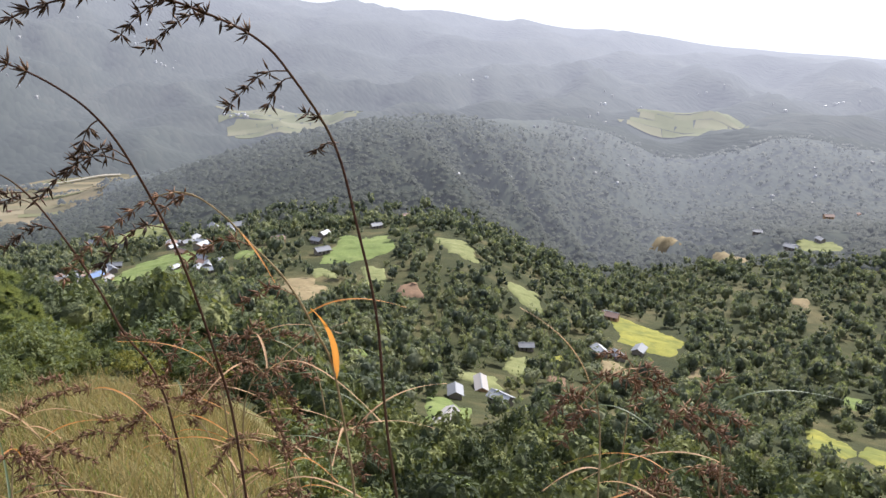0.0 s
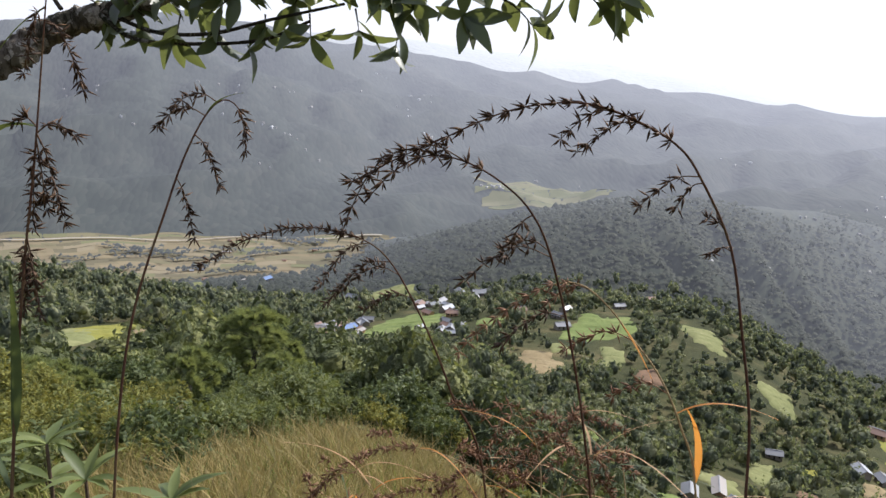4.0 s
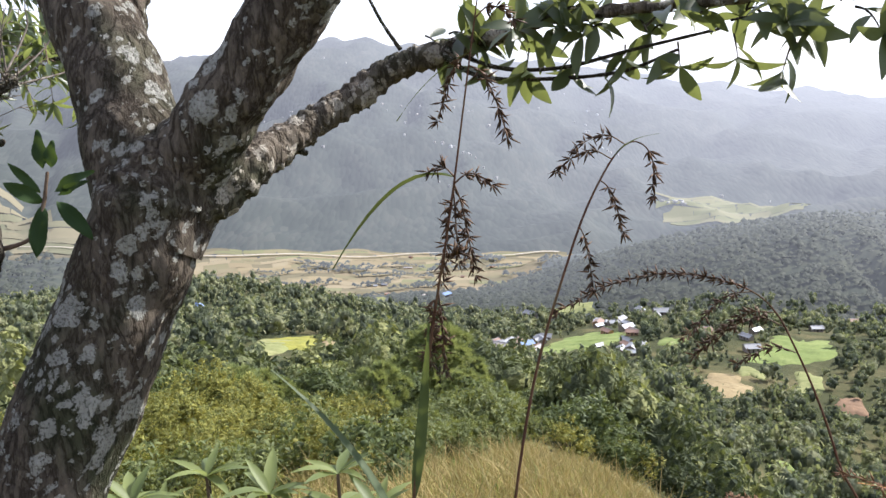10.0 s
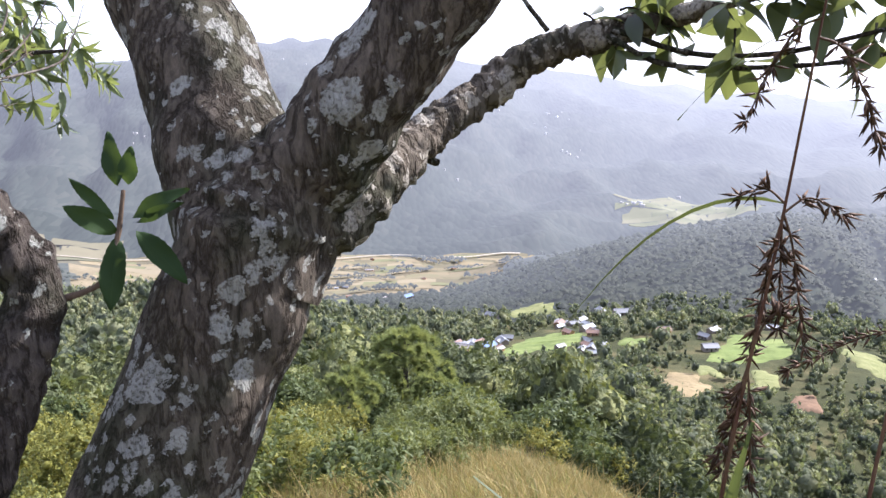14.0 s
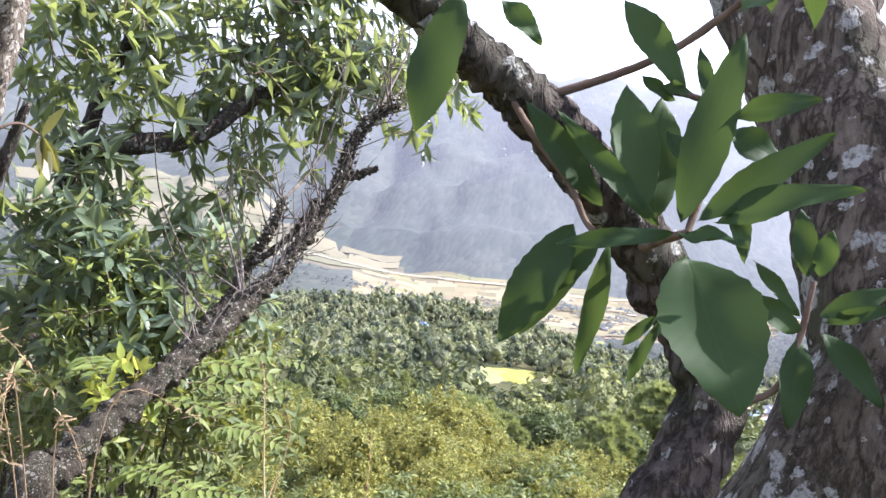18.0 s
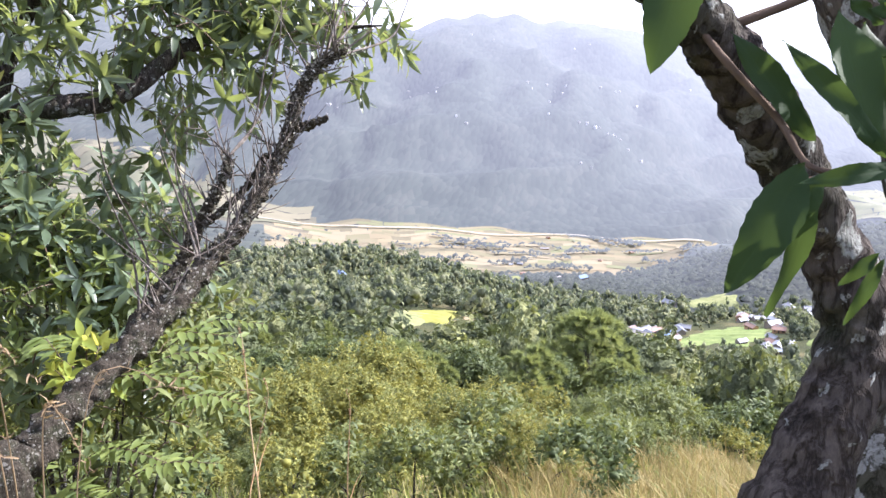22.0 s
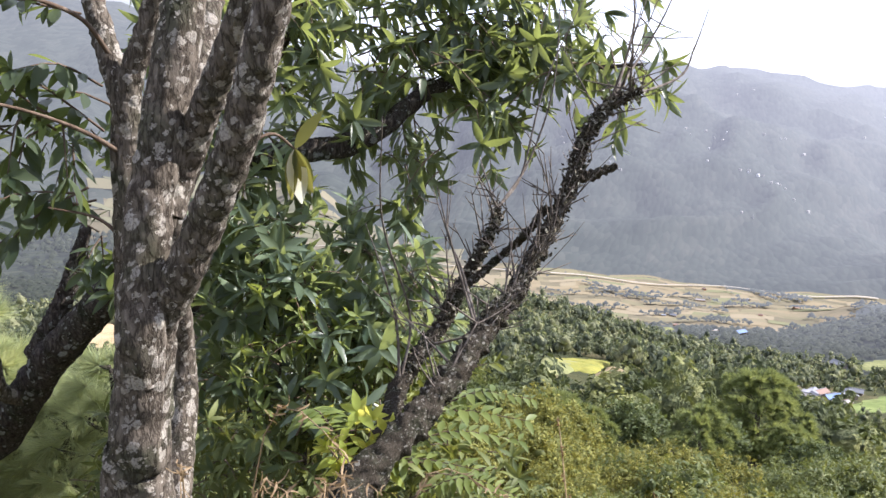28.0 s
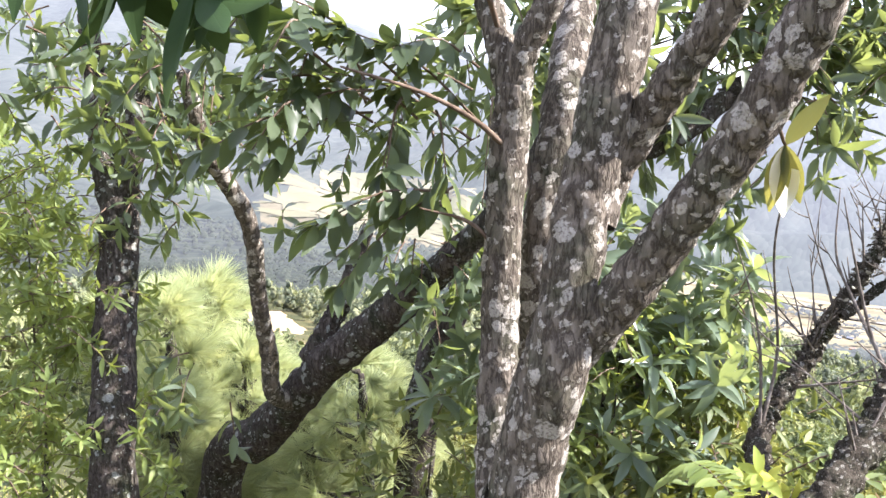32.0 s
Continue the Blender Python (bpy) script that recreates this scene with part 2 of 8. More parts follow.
# Emission rising with distance paints haze onto hill, mountain, ridge and far terraces.
M_HILL = forest_mat("wooded_hill", (0.011, 0.015, 0.01), (0.02, 0.025, 0.015), (0.032, 0.035, 0.02), 0.14, 0.009, 1.0, 0).haze_glow((0.6, 0.63, 0.73), 480, 1250, 0.0, 0.13).m
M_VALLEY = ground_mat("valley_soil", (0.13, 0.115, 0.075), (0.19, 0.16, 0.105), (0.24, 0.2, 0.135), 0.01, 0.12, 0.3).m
M_MOUNT = forest_mat("far_mountain", (0.016, 0.021, 0.017), (0.025, 0.031, 0.025), (0.037, 0.041, 0.033), 0.09, 0.0045, 2.0, 30).haze_glow((0.6, 0.62, 0.74), 1150, 4000, 0.062, 0.245).m
M_RIDGE = forest_mat("farthest_ridge", (0.05, 0.06, 0.06), (0.06, 0.07, 0.07), (0.08, 0.09, 0.09), 0.03, 0.003, 6.0).haze_glow((0.78, 0.8, 0.86), 3600, 4800, 0.32, 0.42).m
M_TERRACE = ground_mat("far_terraces", (0.085, 0.078, 0.05), (0.115, 0.1, 0.068), (0.068, 0.072, 0.05), 0.008, 0.04, 1.0).haze_glow((0.62, 0.63, 0.64), 1200, 3000, 0.035, 0.16).m


# ---- the shape of the land ----
KNOTS = np.array([4, 8, 20, 60, 150, 280, 380, 480, 600, 850, 1000, 1150, 1400, 1900, 2600, 3400, 4300, 4950], float)
# For each heading (degrees left of +y) the slope, in degrees from eye height, at each of these distances.
LAND = {
    -40: "-46 -43 -42 -38.5 -32.5 -27 -23.5 -20 -17 -13.6 -13.5 -11 -10 -9.5 -7 -5 -4 -4.5",
    -24: "-46 -43 -42 -38.5 -32.5 -27 -23.5 -20.5 -17.8 -15.2 -14 -11 -9.2 -9.2 -7 -5 -3.8 -4.3",
    -17: "-46 -43 -42 -38.5 -32.5 -27 -23.5 -21.8 -19.5 -17.4 -16 -13.6 -11.8 -9.8 -7.2 -5 -3.4 -4",
    -12: "-46 -43 -42 -38.5 -32.5 -26.5 -22.5 -21 -20.8 -16.2 -12.8 -10.4 -11 -9.6 -7 -4.6 -3 -3.5",
    -8: "-46 -43 -42 -38.5 -32.5 -26.5 -21.5 -19 -19.5 -13.5 -11 -10.4 -11 -9.4 -6.6 -4.4 -2.7 -3.3",
    -3: "-46 -42 -41 -38 -32.5 -25.8 -19.8 -17 -17.3 -11.5 -9.65 -10.2 -11.8 -9.5 -6.5 -4.2 -2 -2.6",
    4: "-44 -39 -37.5 -36 -31.5 -25 -20.5 -17.6 -17.6 -11.6 -10 -10.6 -12.3 -9.5 -6.2 -3.8 -0.9 -1.5",
    10: "-41 -34 -32 -30.5 -28 -23.5 -20.5 -17.8 -17.9 -12.9 -11.5 -12.2 -13 -9.7 -6 -3.4 -0.6 -1.2",
    15: "-39 -32 -29.5 -27.5 -25 -22.5 -20.8 -18.3 -18.2 -14 -12.6 -13.3 -13.2 -9.9 -5.8 -3 -0.2 -0.8",
    19: "-38 -31 -28.5 -26.5 -24 -22.3 -21.2 -18.9 -18.3 -15.2 -14 -14 -13.1 -9.6 -5.4 -2.3 0.4 -0.4",
    24: "-37 -31 -28 -25.5 -23 -22 -21 -19.4 -18.3 -16.6 -16.2 -14.3 -12.3 -8.6 -4 -0.8 0.3 -0.6",
    30: "-37 -31 -28 -25 -22 -21 -20 -18.6 -18 -17 -16.2 -14.3 -12.2 -7.5 -2.2 0.5 0 -1",
    36: "-37 -31 -28 -25 -22.2 -18.9 -18 -16.6 -17.2 -17.4 -16.3 -14.3 -11.8 -7 -1.5 1.1 0 -1",
    42: "-37 -31 -28 -25 -22.2 -18.4 -16.6 -15.1 -16.2 -16.8 -16.2 -14.3 -11.2 -7 -2 -0.3 -1 -2",
    48: "-37 -31 -28 -25 -21.5 -18.5 -16.3 -14.7 -16 -16.8 -16.2 -14.2 -11.8 -7.5 -3 -0.5 0 -1",
    55: "-37 -31 -28 -25 -21 -18.5 -16.5 -15 -15.5 -15.5 -14.5 -13 -11 -7.5 -5 0 2 1",
    62: "-37 -31 -28 -25 -21 -18 -16 -15.5 -16 -15.5 -13.5 -12 -10 -7 -5 1 4 3",
    70: "-37 -31 -28 -24 -20 -16 -14.8 -16 -16 -14 -12 -11 -9.5 -7 -3.5 3 7 6",
    80: "-36 -30 -26 -22 -19 -15.5 -14.8 -15 -14.5 -12.5 -11 -10 -8.5 -6 -1 5 8 7",
    100: "-32 -24 -18 -15 -14 -12 -11 -10 -9 -7 -6 -5 -4 -2 1 5 7 6",
    140: "-22 -10 -4 0 2 3 4 4 4 4 4 4 4 4 4 4 4 4",
    200: "-16 -4 3 7 9 9 8 7 6 5 5 5 5 5 5 5 5 4",
    250: "-24 -14 -8 -4 -2 0 1 2 3 3 3 3 3 3 3 3 3 3",
    290: "-38 -32 -28 -25 -22 -19 -17 -15 -13 -11 -10 -9 -8 -6 -5 -3 -3 -3",
}
EYE = 1.6
N_AZ, N_D = 900, 320
GRID_AZ = np.linspace(-40, 320, N_AZ, endpoint=False)
GRID_D = np.exp(np.linspace(np.log(0.35), np.log(4950), N_D))


def make_land():
    heads = np.array(sorted(LAND), float)
    table = np.array([[float(v) for v in LAND[int(h)].split()] for h in heads])
    heads, table = np.r_[heads, 320.0], np.vstack([table, table[:1]])
    el = np.array([[np.interp(a, heads, table[:, k]) for k in range(len(KNOTS))] for a in GRID_AZ])
    k = np.exp(-0.5 * (np.arange(-9, 10) / 4.0) ** 2)
    el = np.apply_along_axis(lambda c: np.convolve(np.r_[c[-9:], c, c[:9]], k / k.sum(), "valid"), 0, el)
    fine = np.array([np.interp(np.log(GRID_D), np.log(KNOTS), row) for row in el])
    z = EYE + GRID_D * np.tan(np.radians(fine))
    # close to the feet the ground is a small level shoulder
    z4 = np.array([np.interp(4.0, GRID_D, row) for row in z])[:, None]
    t = np.clip(GRID_D / 4.0, 0, 1)[None, :]
    z = np.where(GRID_D[None, :] < 4, z4 * t ** 1.6, z)
    k = np.exp(-0.5 * (np.arange(-6, 7) / 2.5) ** 2)
    z = np.apply_along_axis(lambda c: np.convolve(np.r_[c[:1].repeat(6), c, c[-1:].repeat(6)], k / k.sum(), "valid"), 1, z)
    a = np.radians(GRID_AZ)[:, None]
    x, y = -np.sin(a) * GRID_D[None, :], np.cos(a) * GRID_D[None, :]
    # gullies and spurs, growing with distance
    rough = np.zeros_like(z)
    amp = np.interp(GRID_D, [0, 3, 30, 300, 1000, 1400, 2600, 4400], [0, 0.03, 0.35, 2.2, 5, 34, 60, 26])
    flat = np.exp(-((z + 292) / 9.0) ** 2)
    for size, share in ((430.0, 1.0), (170.0, 0.5), (60.0, 0.22), (14.0, 0.06), (2.2, 0.02)):
        for i in range(N_AZ):
            for j in range(N_D):
                if GRID_D[j] * (0.006 if GRID_D[j] < 1150 else 0.045) > size or GRID_D[j] < size * 0.02:
                    continue
                rough[i, j] += share * (1 - 2 * abs(noise.noise((x[i, j] / size, y[i, j] / size, size))))
    amp = amp + 9 * np.exp(-((GRID_D - 760) / 130.0) ** 2)
    z = z + rough * amp[None, :] * (1 - 0.95 * flat) - amp[None, :] * 0.35 * (1 - flat)
    # slanting gullies down the flank of the wooded ridge
    turn = GRID_AZ[:, None] + 4 + 8 * (950 - GRID_D[None, :]) / 310
    side = np.clip((3 - GRID_AZ) / 4, 0, 1) * np.clip((GRID_AZ + 27) / 6, 0, 1)
    z = z - 25 * side[:, None] * np.exp(-((GRID_D - 790) / 115.0) ** 2)[None, :] * (0.5 + 0.5 * np.cos(2 * np.pi * turn / 4.6 + 1.2 * np.sin(turn * 0.6)))
    # long spurs and side valleys running down the far mountain
    u, lean = GRID_AZ[:, None], np.log(GRID_D / 1300.0)[None, :]
    w = u * 0.42 + lean * 2.2 + 0.9 * np.sin(u * 0.23 + 1.0)
    v = u * 1.15 - lean * 3.0 + 1.1 * np.sin(u * 0.31)
    fall = np.interp(GRID_D, [1260, 1600, 2300, 3200, 3900], [0, 1, 1, 0.8, 0])[None, :] * np.clip((75 - np.abs(u - 15)) / 20, 0, 1)
    big = np.array([[noise.noise((px / 900, py / 900, 7.0)) for px, py in zip(rx[::4], ry[::4])] for rx, ry in zip(x[::4], y[::4])]).repeat(4, 0)[:N_AZ].repeat(4, 1)[:, :N_D]
    z = z - fall * (0.5 + 0.9 * big) * (34 * (1 - np.abs(np.sin(w + 2.2 * big))) ** 1.3 + 8 * (1 - np.abs(np.sin(v + 3 * big))) ** 1.5 - 12)
    return x, y, z


LX, LY, LZ = make_land()


def height(x, y):
    """The land's height at arrays of places."""
    x, y = np.asarray(x, float), np.asarray(y, float)
    a = (np.degrees(np.arctan2(-x, y)) + 40) % 360 / 360 * N_AZ
    d = np.clip((np.log(np.maximum(np.hypot(x, y), 0.36)) - np.log(0.35)) / (np.log(4950 / 0.35)) * (N_D - 1), 0, N_D - 1.001)
    i, j = np.floor(a).astype(int) % N_AZ, np.floor(d).astype(int)
    u, v = a - np.floor(a), d - j
    i2 = (i + 1) % N_AZ
    return (LZ[i, j] * (1 - u) + LZ[i2, j] * u) * (1 - v) + (LZ[i, j + 1] * (1 - u) + LZ[i2, j + 1] * u) * v


def at(az, d):
    """The place on the land at a heading and a distance."""
    x, y = -math.sin(radians(az)) * d, math.cos(radians(az)) * d
    return Vector((x, y, float(height(x, y))))


def mesh_of(name, verts, faces, mats, index=None, smooth=False):
    me = bpy.data.meshes.new(name)
    verts, faces = np.asarray(verts, np.float32), np.asarray(faces, np.int32)
    n, k = faces.shape
    me.vertices.add(len(verts))
    me.vertices.foreach_set("co", verts.ravel())
    me.loops.add(n * k)
    me.loops.foreach_set("vertex_index", faces.ravel())
    me.polygons.add(n)
    me.polygons.foreach_set("loop_start", np.arange(0, n * k, k, dtype=np.int32))
    for m in mats:
        me.materials.append(m)
    if index is not None:
        me.polygons.foreach_set("material_index", np.asarray(index, np.int32))
    if smooth:
        me.polygons.foreach_set("use_smooth", np.ones(n, bool))
    me.update(calc_edges=True)
    return me


def land_sheet(name, j0, j1, mats, pick, label, kind="structure"):
    cols = np.arange(N_AZ)
    w = j1 - j0 + 1
    verts = np.stack([LX[:, j0:j1 + 1], LY[:, j0:j1 + 1], LZ[:, j0:j1 + 1]], -1).reshape(-1, 3)
    i, j = np.meshgrid(cols, np.arange(w - 1), indexing="ij")
    i2 = (i + 1) % N_AZ
    f = np.stack([i * w + j, i * w + j + 1, i2 * w + j + 1, i2 * w + j], -1).reshape(-1, 4)[:, ::-1]
    c = verts[f].mean(1)
    index = pick(c)
    if j0 == 0:  # close the middle
        verts = np.vstack([verts, [[0, 0, LZ[:, 0].mean()]]])
        mid = len(verts) - 1
        k = np.arange(0, N_AZ, 2)
        fan = np.stack([np.full(len(k), mid), (k + 2) % N_AZ * w, (k + 1) % N_AZ * w, k * w], -1)[:, ::-1]
        f, index = np.vstack([f, fan]), np.r_[index, np.zeros(len(fan), int)]
    ob = new(name, mesh_of(name, verts, f, mats, index, True))
    return tagged(ob, label, "ground" if name == "ground" else "mountains", kind=kind)


def ground_index(c):
    d = np.hypot(c[:, 0], c[:, 1])
    az = (np.degrees(np.arctan2(-c[:, 0], c[:, 1])) + 40) % 360 - 40
    return np.where(d < np.interp(az, [24, 32], [45, 15]), 0, 1)


SPLIT = int(np.searchsorted(GRID_D, 600))


def terrace_edge(az):
    """The slope below which the upper valley is farmed, by heading."""
    return np.interp(az, [45, 47, 52, 56, 60, 66, 72, 73], [-40, -12.4, -11.2, -9.4, -6.6, -6.2, -8, -40])


def backdrop_index(c):
    d = np.hypot(c[:, 0], c[:, 1])
    az = (np.degrees(np.arctan2(-c[:, 0], c[:, 1])) + 40) % 360 - 40
    el = np.degrees(np.arctan2(c[:, 2] - EYE, d))
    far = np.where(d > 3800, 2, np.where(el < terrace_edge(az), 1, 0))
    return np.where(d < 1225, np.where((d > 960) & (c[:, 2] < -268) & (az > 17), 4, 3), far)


land_sheet("ground", 0, SPLIT, [M_SLOPE, M_FLOOR], ground_index, "steep grassy and wooded hillside falling to a farmed valley")
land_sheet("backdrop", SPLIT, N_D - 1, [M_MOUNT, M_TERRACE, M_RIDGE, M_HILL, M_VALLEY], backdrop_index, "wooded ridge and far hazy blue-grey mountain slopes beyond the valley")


# ---- helpers for meshes ----
def part(name, data, material, parent, label="", smooth=True):
    """Links a bmesh or a mesh as one object under a thing or a part."""
    if isinstance(data, bmesh.types.BMesh):
        me = bpy.data.meshes.new(name)
        data.to_mesh(me)
        data.free()
        if smooth:
            me.polygons.foreach_set("use_smooth", np.ones(len(me.polygons), bool))
    else:
        me = data
    if material and not me.materials:
        me.materials.append(material)
    ob = new(name, me)
    if parent is not None:
        ob.parent = parent
    if label:
        ob["label"] = label
    return ob


def thing(name, place, label, category, group="", rz=0.0, scale=1.0):
    ob = new(name)
    ob.empty_display_size = 0.2
    ob.matrix_basis = Matrix.LocRotScale(Vector(place), Euler((0, 0, radians(rz))), Vector((scale,) * 3))
    return tagged(ob, label, category, group)


def ico(subdiv, bumpy, seed, flat=1.0, cut=None):
    bm = bmesh.new()
    bmesh.ops.create_icosphere(bm, subdivisions=subdiv, radius=1.0)
    for v in bm.verts:
        n = noise.noise(v.co * 1.7 + Vector((seed, 0, 0))) + 0.5 * noise.noise(v.co * 4 + Vector((0, seed, 0)))
        v.co *= 1 + bumpy * n
        v.co.z *= flat
    if cut is not None:
        bmesh.ops.delete(bm, geom=[v for v in bm.verts if v.co.z < cut], context="VERTS")
    bm.verts.index_update()
    bmesh.ops.triangulate(bm, faces=bm.faces)
    v = np.array([v.co[:] for v in bm.verts])
    f = np.array([[l.index for l in fc.verts] for fc in bm.faces])
    bm.free()
    return v, f


def joined(pieces):
    vs, fs, n = [], [], 0
    for v, f in pieces:
        vs.append(v)
        fs.append(f + n)
        n += len(v)
    return np.concatenate(vs), np.concatenate(fs)


def cards(rng, n, shell, size, squash=1.0):
    """Small bent leaf clumps, two triangles each, on the points of a shell."""
    c = shell[rng.integers(0, len(shell), n)] * rng.uniform(0.86, 1.14, (n, 1))
    a, b = rng.normal(size=(n, 3)), rng.normal(size=(n, 3))
    a /= np.linalg.norm(a, axis=1, keepdims=True)
    b = np.cross(a, b)
    b /= np.linalg.norm(b, axis=1, keepdims=True)
    s = rng.uniform(0.6, 1.3, (n, 1)) * size
    k = np.cross(a, b) * s * 0.3
    v = np.stack([c - a * s, c + b * s * 0.55 + k, c + a * s, c - b * s * 0.55 + k], 1).reshape(-1, 3)
    i = np.arange(n)[:, None] * 4
    return v, np.concatenate([i + [[0, 1, 2]], i + [[0, 2, 3]]])


def clump_crown(rng, blobs, n, size, core=0.72, sub=1):
    """A crown of leaf clumps: bent cards facing outwards on several lobes, round a closed core."""
    c, r = np.array([b[0] for b in blobs], float), np.array([b[1] for b in blobs], float)
    m = n * 3
    k = rng.choice(len(r), m, p=r ** 2 / (r ** 2).sum())
    d = rng.normal(size=(m, 3))
    d[:, 2] += 0.25
    d /= np.linalg.norm(d, axis=1, keepdims=True)
    p = c[k] + d * r[k][:, None] * rng.uniform(0.72, 1.25, (m, 1))
    gap = np.linalg.norm(p[:, None] - c[None], axis=2) / r[None]
    ok = np.flatnonzero(gap.min(1) > 0.8)[:n]
    p, d = p[ok], d[ok]
    nrm = d + rng.normal(size=d.shape) * 0.3
    nrm /= np.linalg.norm(nrm, axis=1, keepdims=True)
    a = np.cross(nrm, rng.normal(size=d.shape))
    a /= np.linalg.norm(a, axis=1, keepdims=True)
    b = np.cross(nrm, a)
    s = rng.uniform(0.6, 1.35, (len(p), 1)) * size
    v = np.stack([p - a * s - nrm * s * 0.25, p + b * s * 0.6, p + a * s - nrm * s * 0.25, p - b * s * 0.6], 1).reshape(-1, 3)
    i = np.arange(len(p))[:, None] * 4
    cards_ = (v, np.concatenate([i + [[0, 1, 2]], i + [[0, 2, 3]]]))
    if not core:
        return cards_
    order = np.argsort(-r)[:3]
    return joined([(lambda q: (q[0] * r[j] * core + c[j], q[1]))(ico(sub, 0.3, float(j) + r[j])) for j in order] + [cards_])


def lobes(rng, n, tall=1.0):
    out = [((0, 0, 0), 0.6)]
    for k in range(n):
        a, z = k * 2.4 + rng.uniform(-0.4, 0.4), rng.uniform(-0.35, 0.75)
        q = math.sqrt(max(0.1, 1 - z * z)) * rng.uniform(0.4, 0.62)
        out.append(((math.cos(a) * q, math.sin(a) * q, z * 0.75 * tall), rng.uniform(0.26, 0.44)))
    return out


def spire(rng, n):
    """Lobes of a narrow, tiered conifer."""
    out = []
    for k in range(n):
        u = k / (n - 1)
        a = k * 2.4
        q = 0.34 * (1 - u) * rng.uniform(0.6, 1.2)
        out.append(((math.cos(a) * q, math.sin(a) * q, -0.7 + 2.1 * u), 0.4 * (1 - 0.7 * u)))
    return out


def spread(base, places, sizes, turns, tilt=None):
    """Copies of (verts, faces) at places, with sizes (n, 3) and turns about z, in one pair of arrays."""
    v, f = base
    c, s = np.cos(turns)[:, None], np.sin(turns)[:, None]
    x, y, z = v[None, :, 0] * sizes[:, :1], v[None, :, 1] * sizes[:, 1:2], v[None, :, 2] * sizes[:, 2:3]
    out = np.stack([x * c - y * s, x * s + y * c, z], -1) + places[:, None, :]
    faces = f[None] + (np.arange(len(places)) * len(v))[:, None, None]
    return out.reshape(-1, 3), faces.reshape(-1, f.shape[1])


def foliage(name, dark, mid, light, cell=0.2, thin=0.14, tint=(1.7, 1.75, 0.9), haze_glow=None):
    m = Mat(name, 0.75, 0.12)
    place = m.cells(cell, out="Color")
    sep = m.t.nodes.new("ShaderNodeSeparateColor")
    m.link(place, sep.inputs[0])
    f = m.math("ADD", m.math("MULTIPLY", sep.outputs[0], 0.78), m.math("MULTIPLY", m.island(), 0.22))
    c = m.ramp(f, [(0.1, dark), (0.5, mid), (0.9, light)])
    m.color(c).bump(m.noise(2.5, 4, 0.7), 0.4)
    # distant woods get haze put into their emission
    if haze_glow:
        m.haze_glow(*haze_glow)
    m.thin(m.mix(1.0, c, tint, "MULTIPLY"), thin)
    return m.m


M_WOOD_A = foliage("near_woods", (0.036, 0.048, 0.027), (0.09, 0.106, 0.051), (0.205, 0.215, 0.088), cell=0.16)
M_WOOD_B = foliage("slope_woods", (0.05, 0.062, 0.044), (0.11, 0.125, 0.078), (0.22, 0.225, 0.125), thin=0.28, tint=(1.5, 1.6, 0.95))
M_WOOD_C = foliage("hill_woods", (0.016, 0.021, 0.013), (0.022, 0.028, 0.017), (0.03, 0.035, 0.021), cell=0.1, thin=0.2, haze_glow=((0.6, 0.63, 0.73), 480, 1250, 0.0, 0.13))


def field_mat(name, a, b, c):
    m = ground_mat(name, a, b, c, 0.06, 0.8, 0.1)
    worn = m.ramp(m.noise(0.11, 6, 0.7), [(0.46, (0, 0, 0)), (0.62, (0.75, 0.75, 0.75))])
    base = m.b.inputs["Base Color"].links[0].from_socket
    return m.color(m.mix(worn, base, tuple(0.6 * v for v in a))).m


FIELD_MATS = {
    "green": field_mat("green_field", (0.12, 0.16, 0.05), (0.16, 0.2, 0.065), (0.21, 0.24, 0.09)),
    "pale_green": field_mat("pale_green_field", (0.16, 0.175, 0.07), (0.2, 0.21, 0.09), (0.25, 0.25, 0.12)),
    "mustard": field_mat("mustard_field", (0.15, 0.165, 0.045), (0.24, 0.23, 0.05), (0.31, 0.285, 0.055)),
    "tan": field_mat("stubble_field", (0.19, 0.15, 0.082), (0.24, 0.19, 0.105), (0.29, 0.235, 0.135)),
    "brown": field_mat("ploughed_field", (0.15, 0.1, 0.065), (0.21, 0.135, 0.085), (0.27, 0.18, 0.11)),
    "sand": field_mat("sandy_clearing", (0.38, 0.27, 0.15), (0.46, 0.34, 0.2), (0.5, 0.38, 0.24)),
}
FIELD_WORDS = {"green": "bright green terraced crop field", "pale_green": "pale green stubble field", "mustard": "yellow flowering mustard field",
               "tan": "dry tan stubble field", "brown": "ploughed bare brown field", "sand": "bare sandy cleared hilltop"}
OPEN = []  # places kept free of trees: x, y, half width, half depth, turn


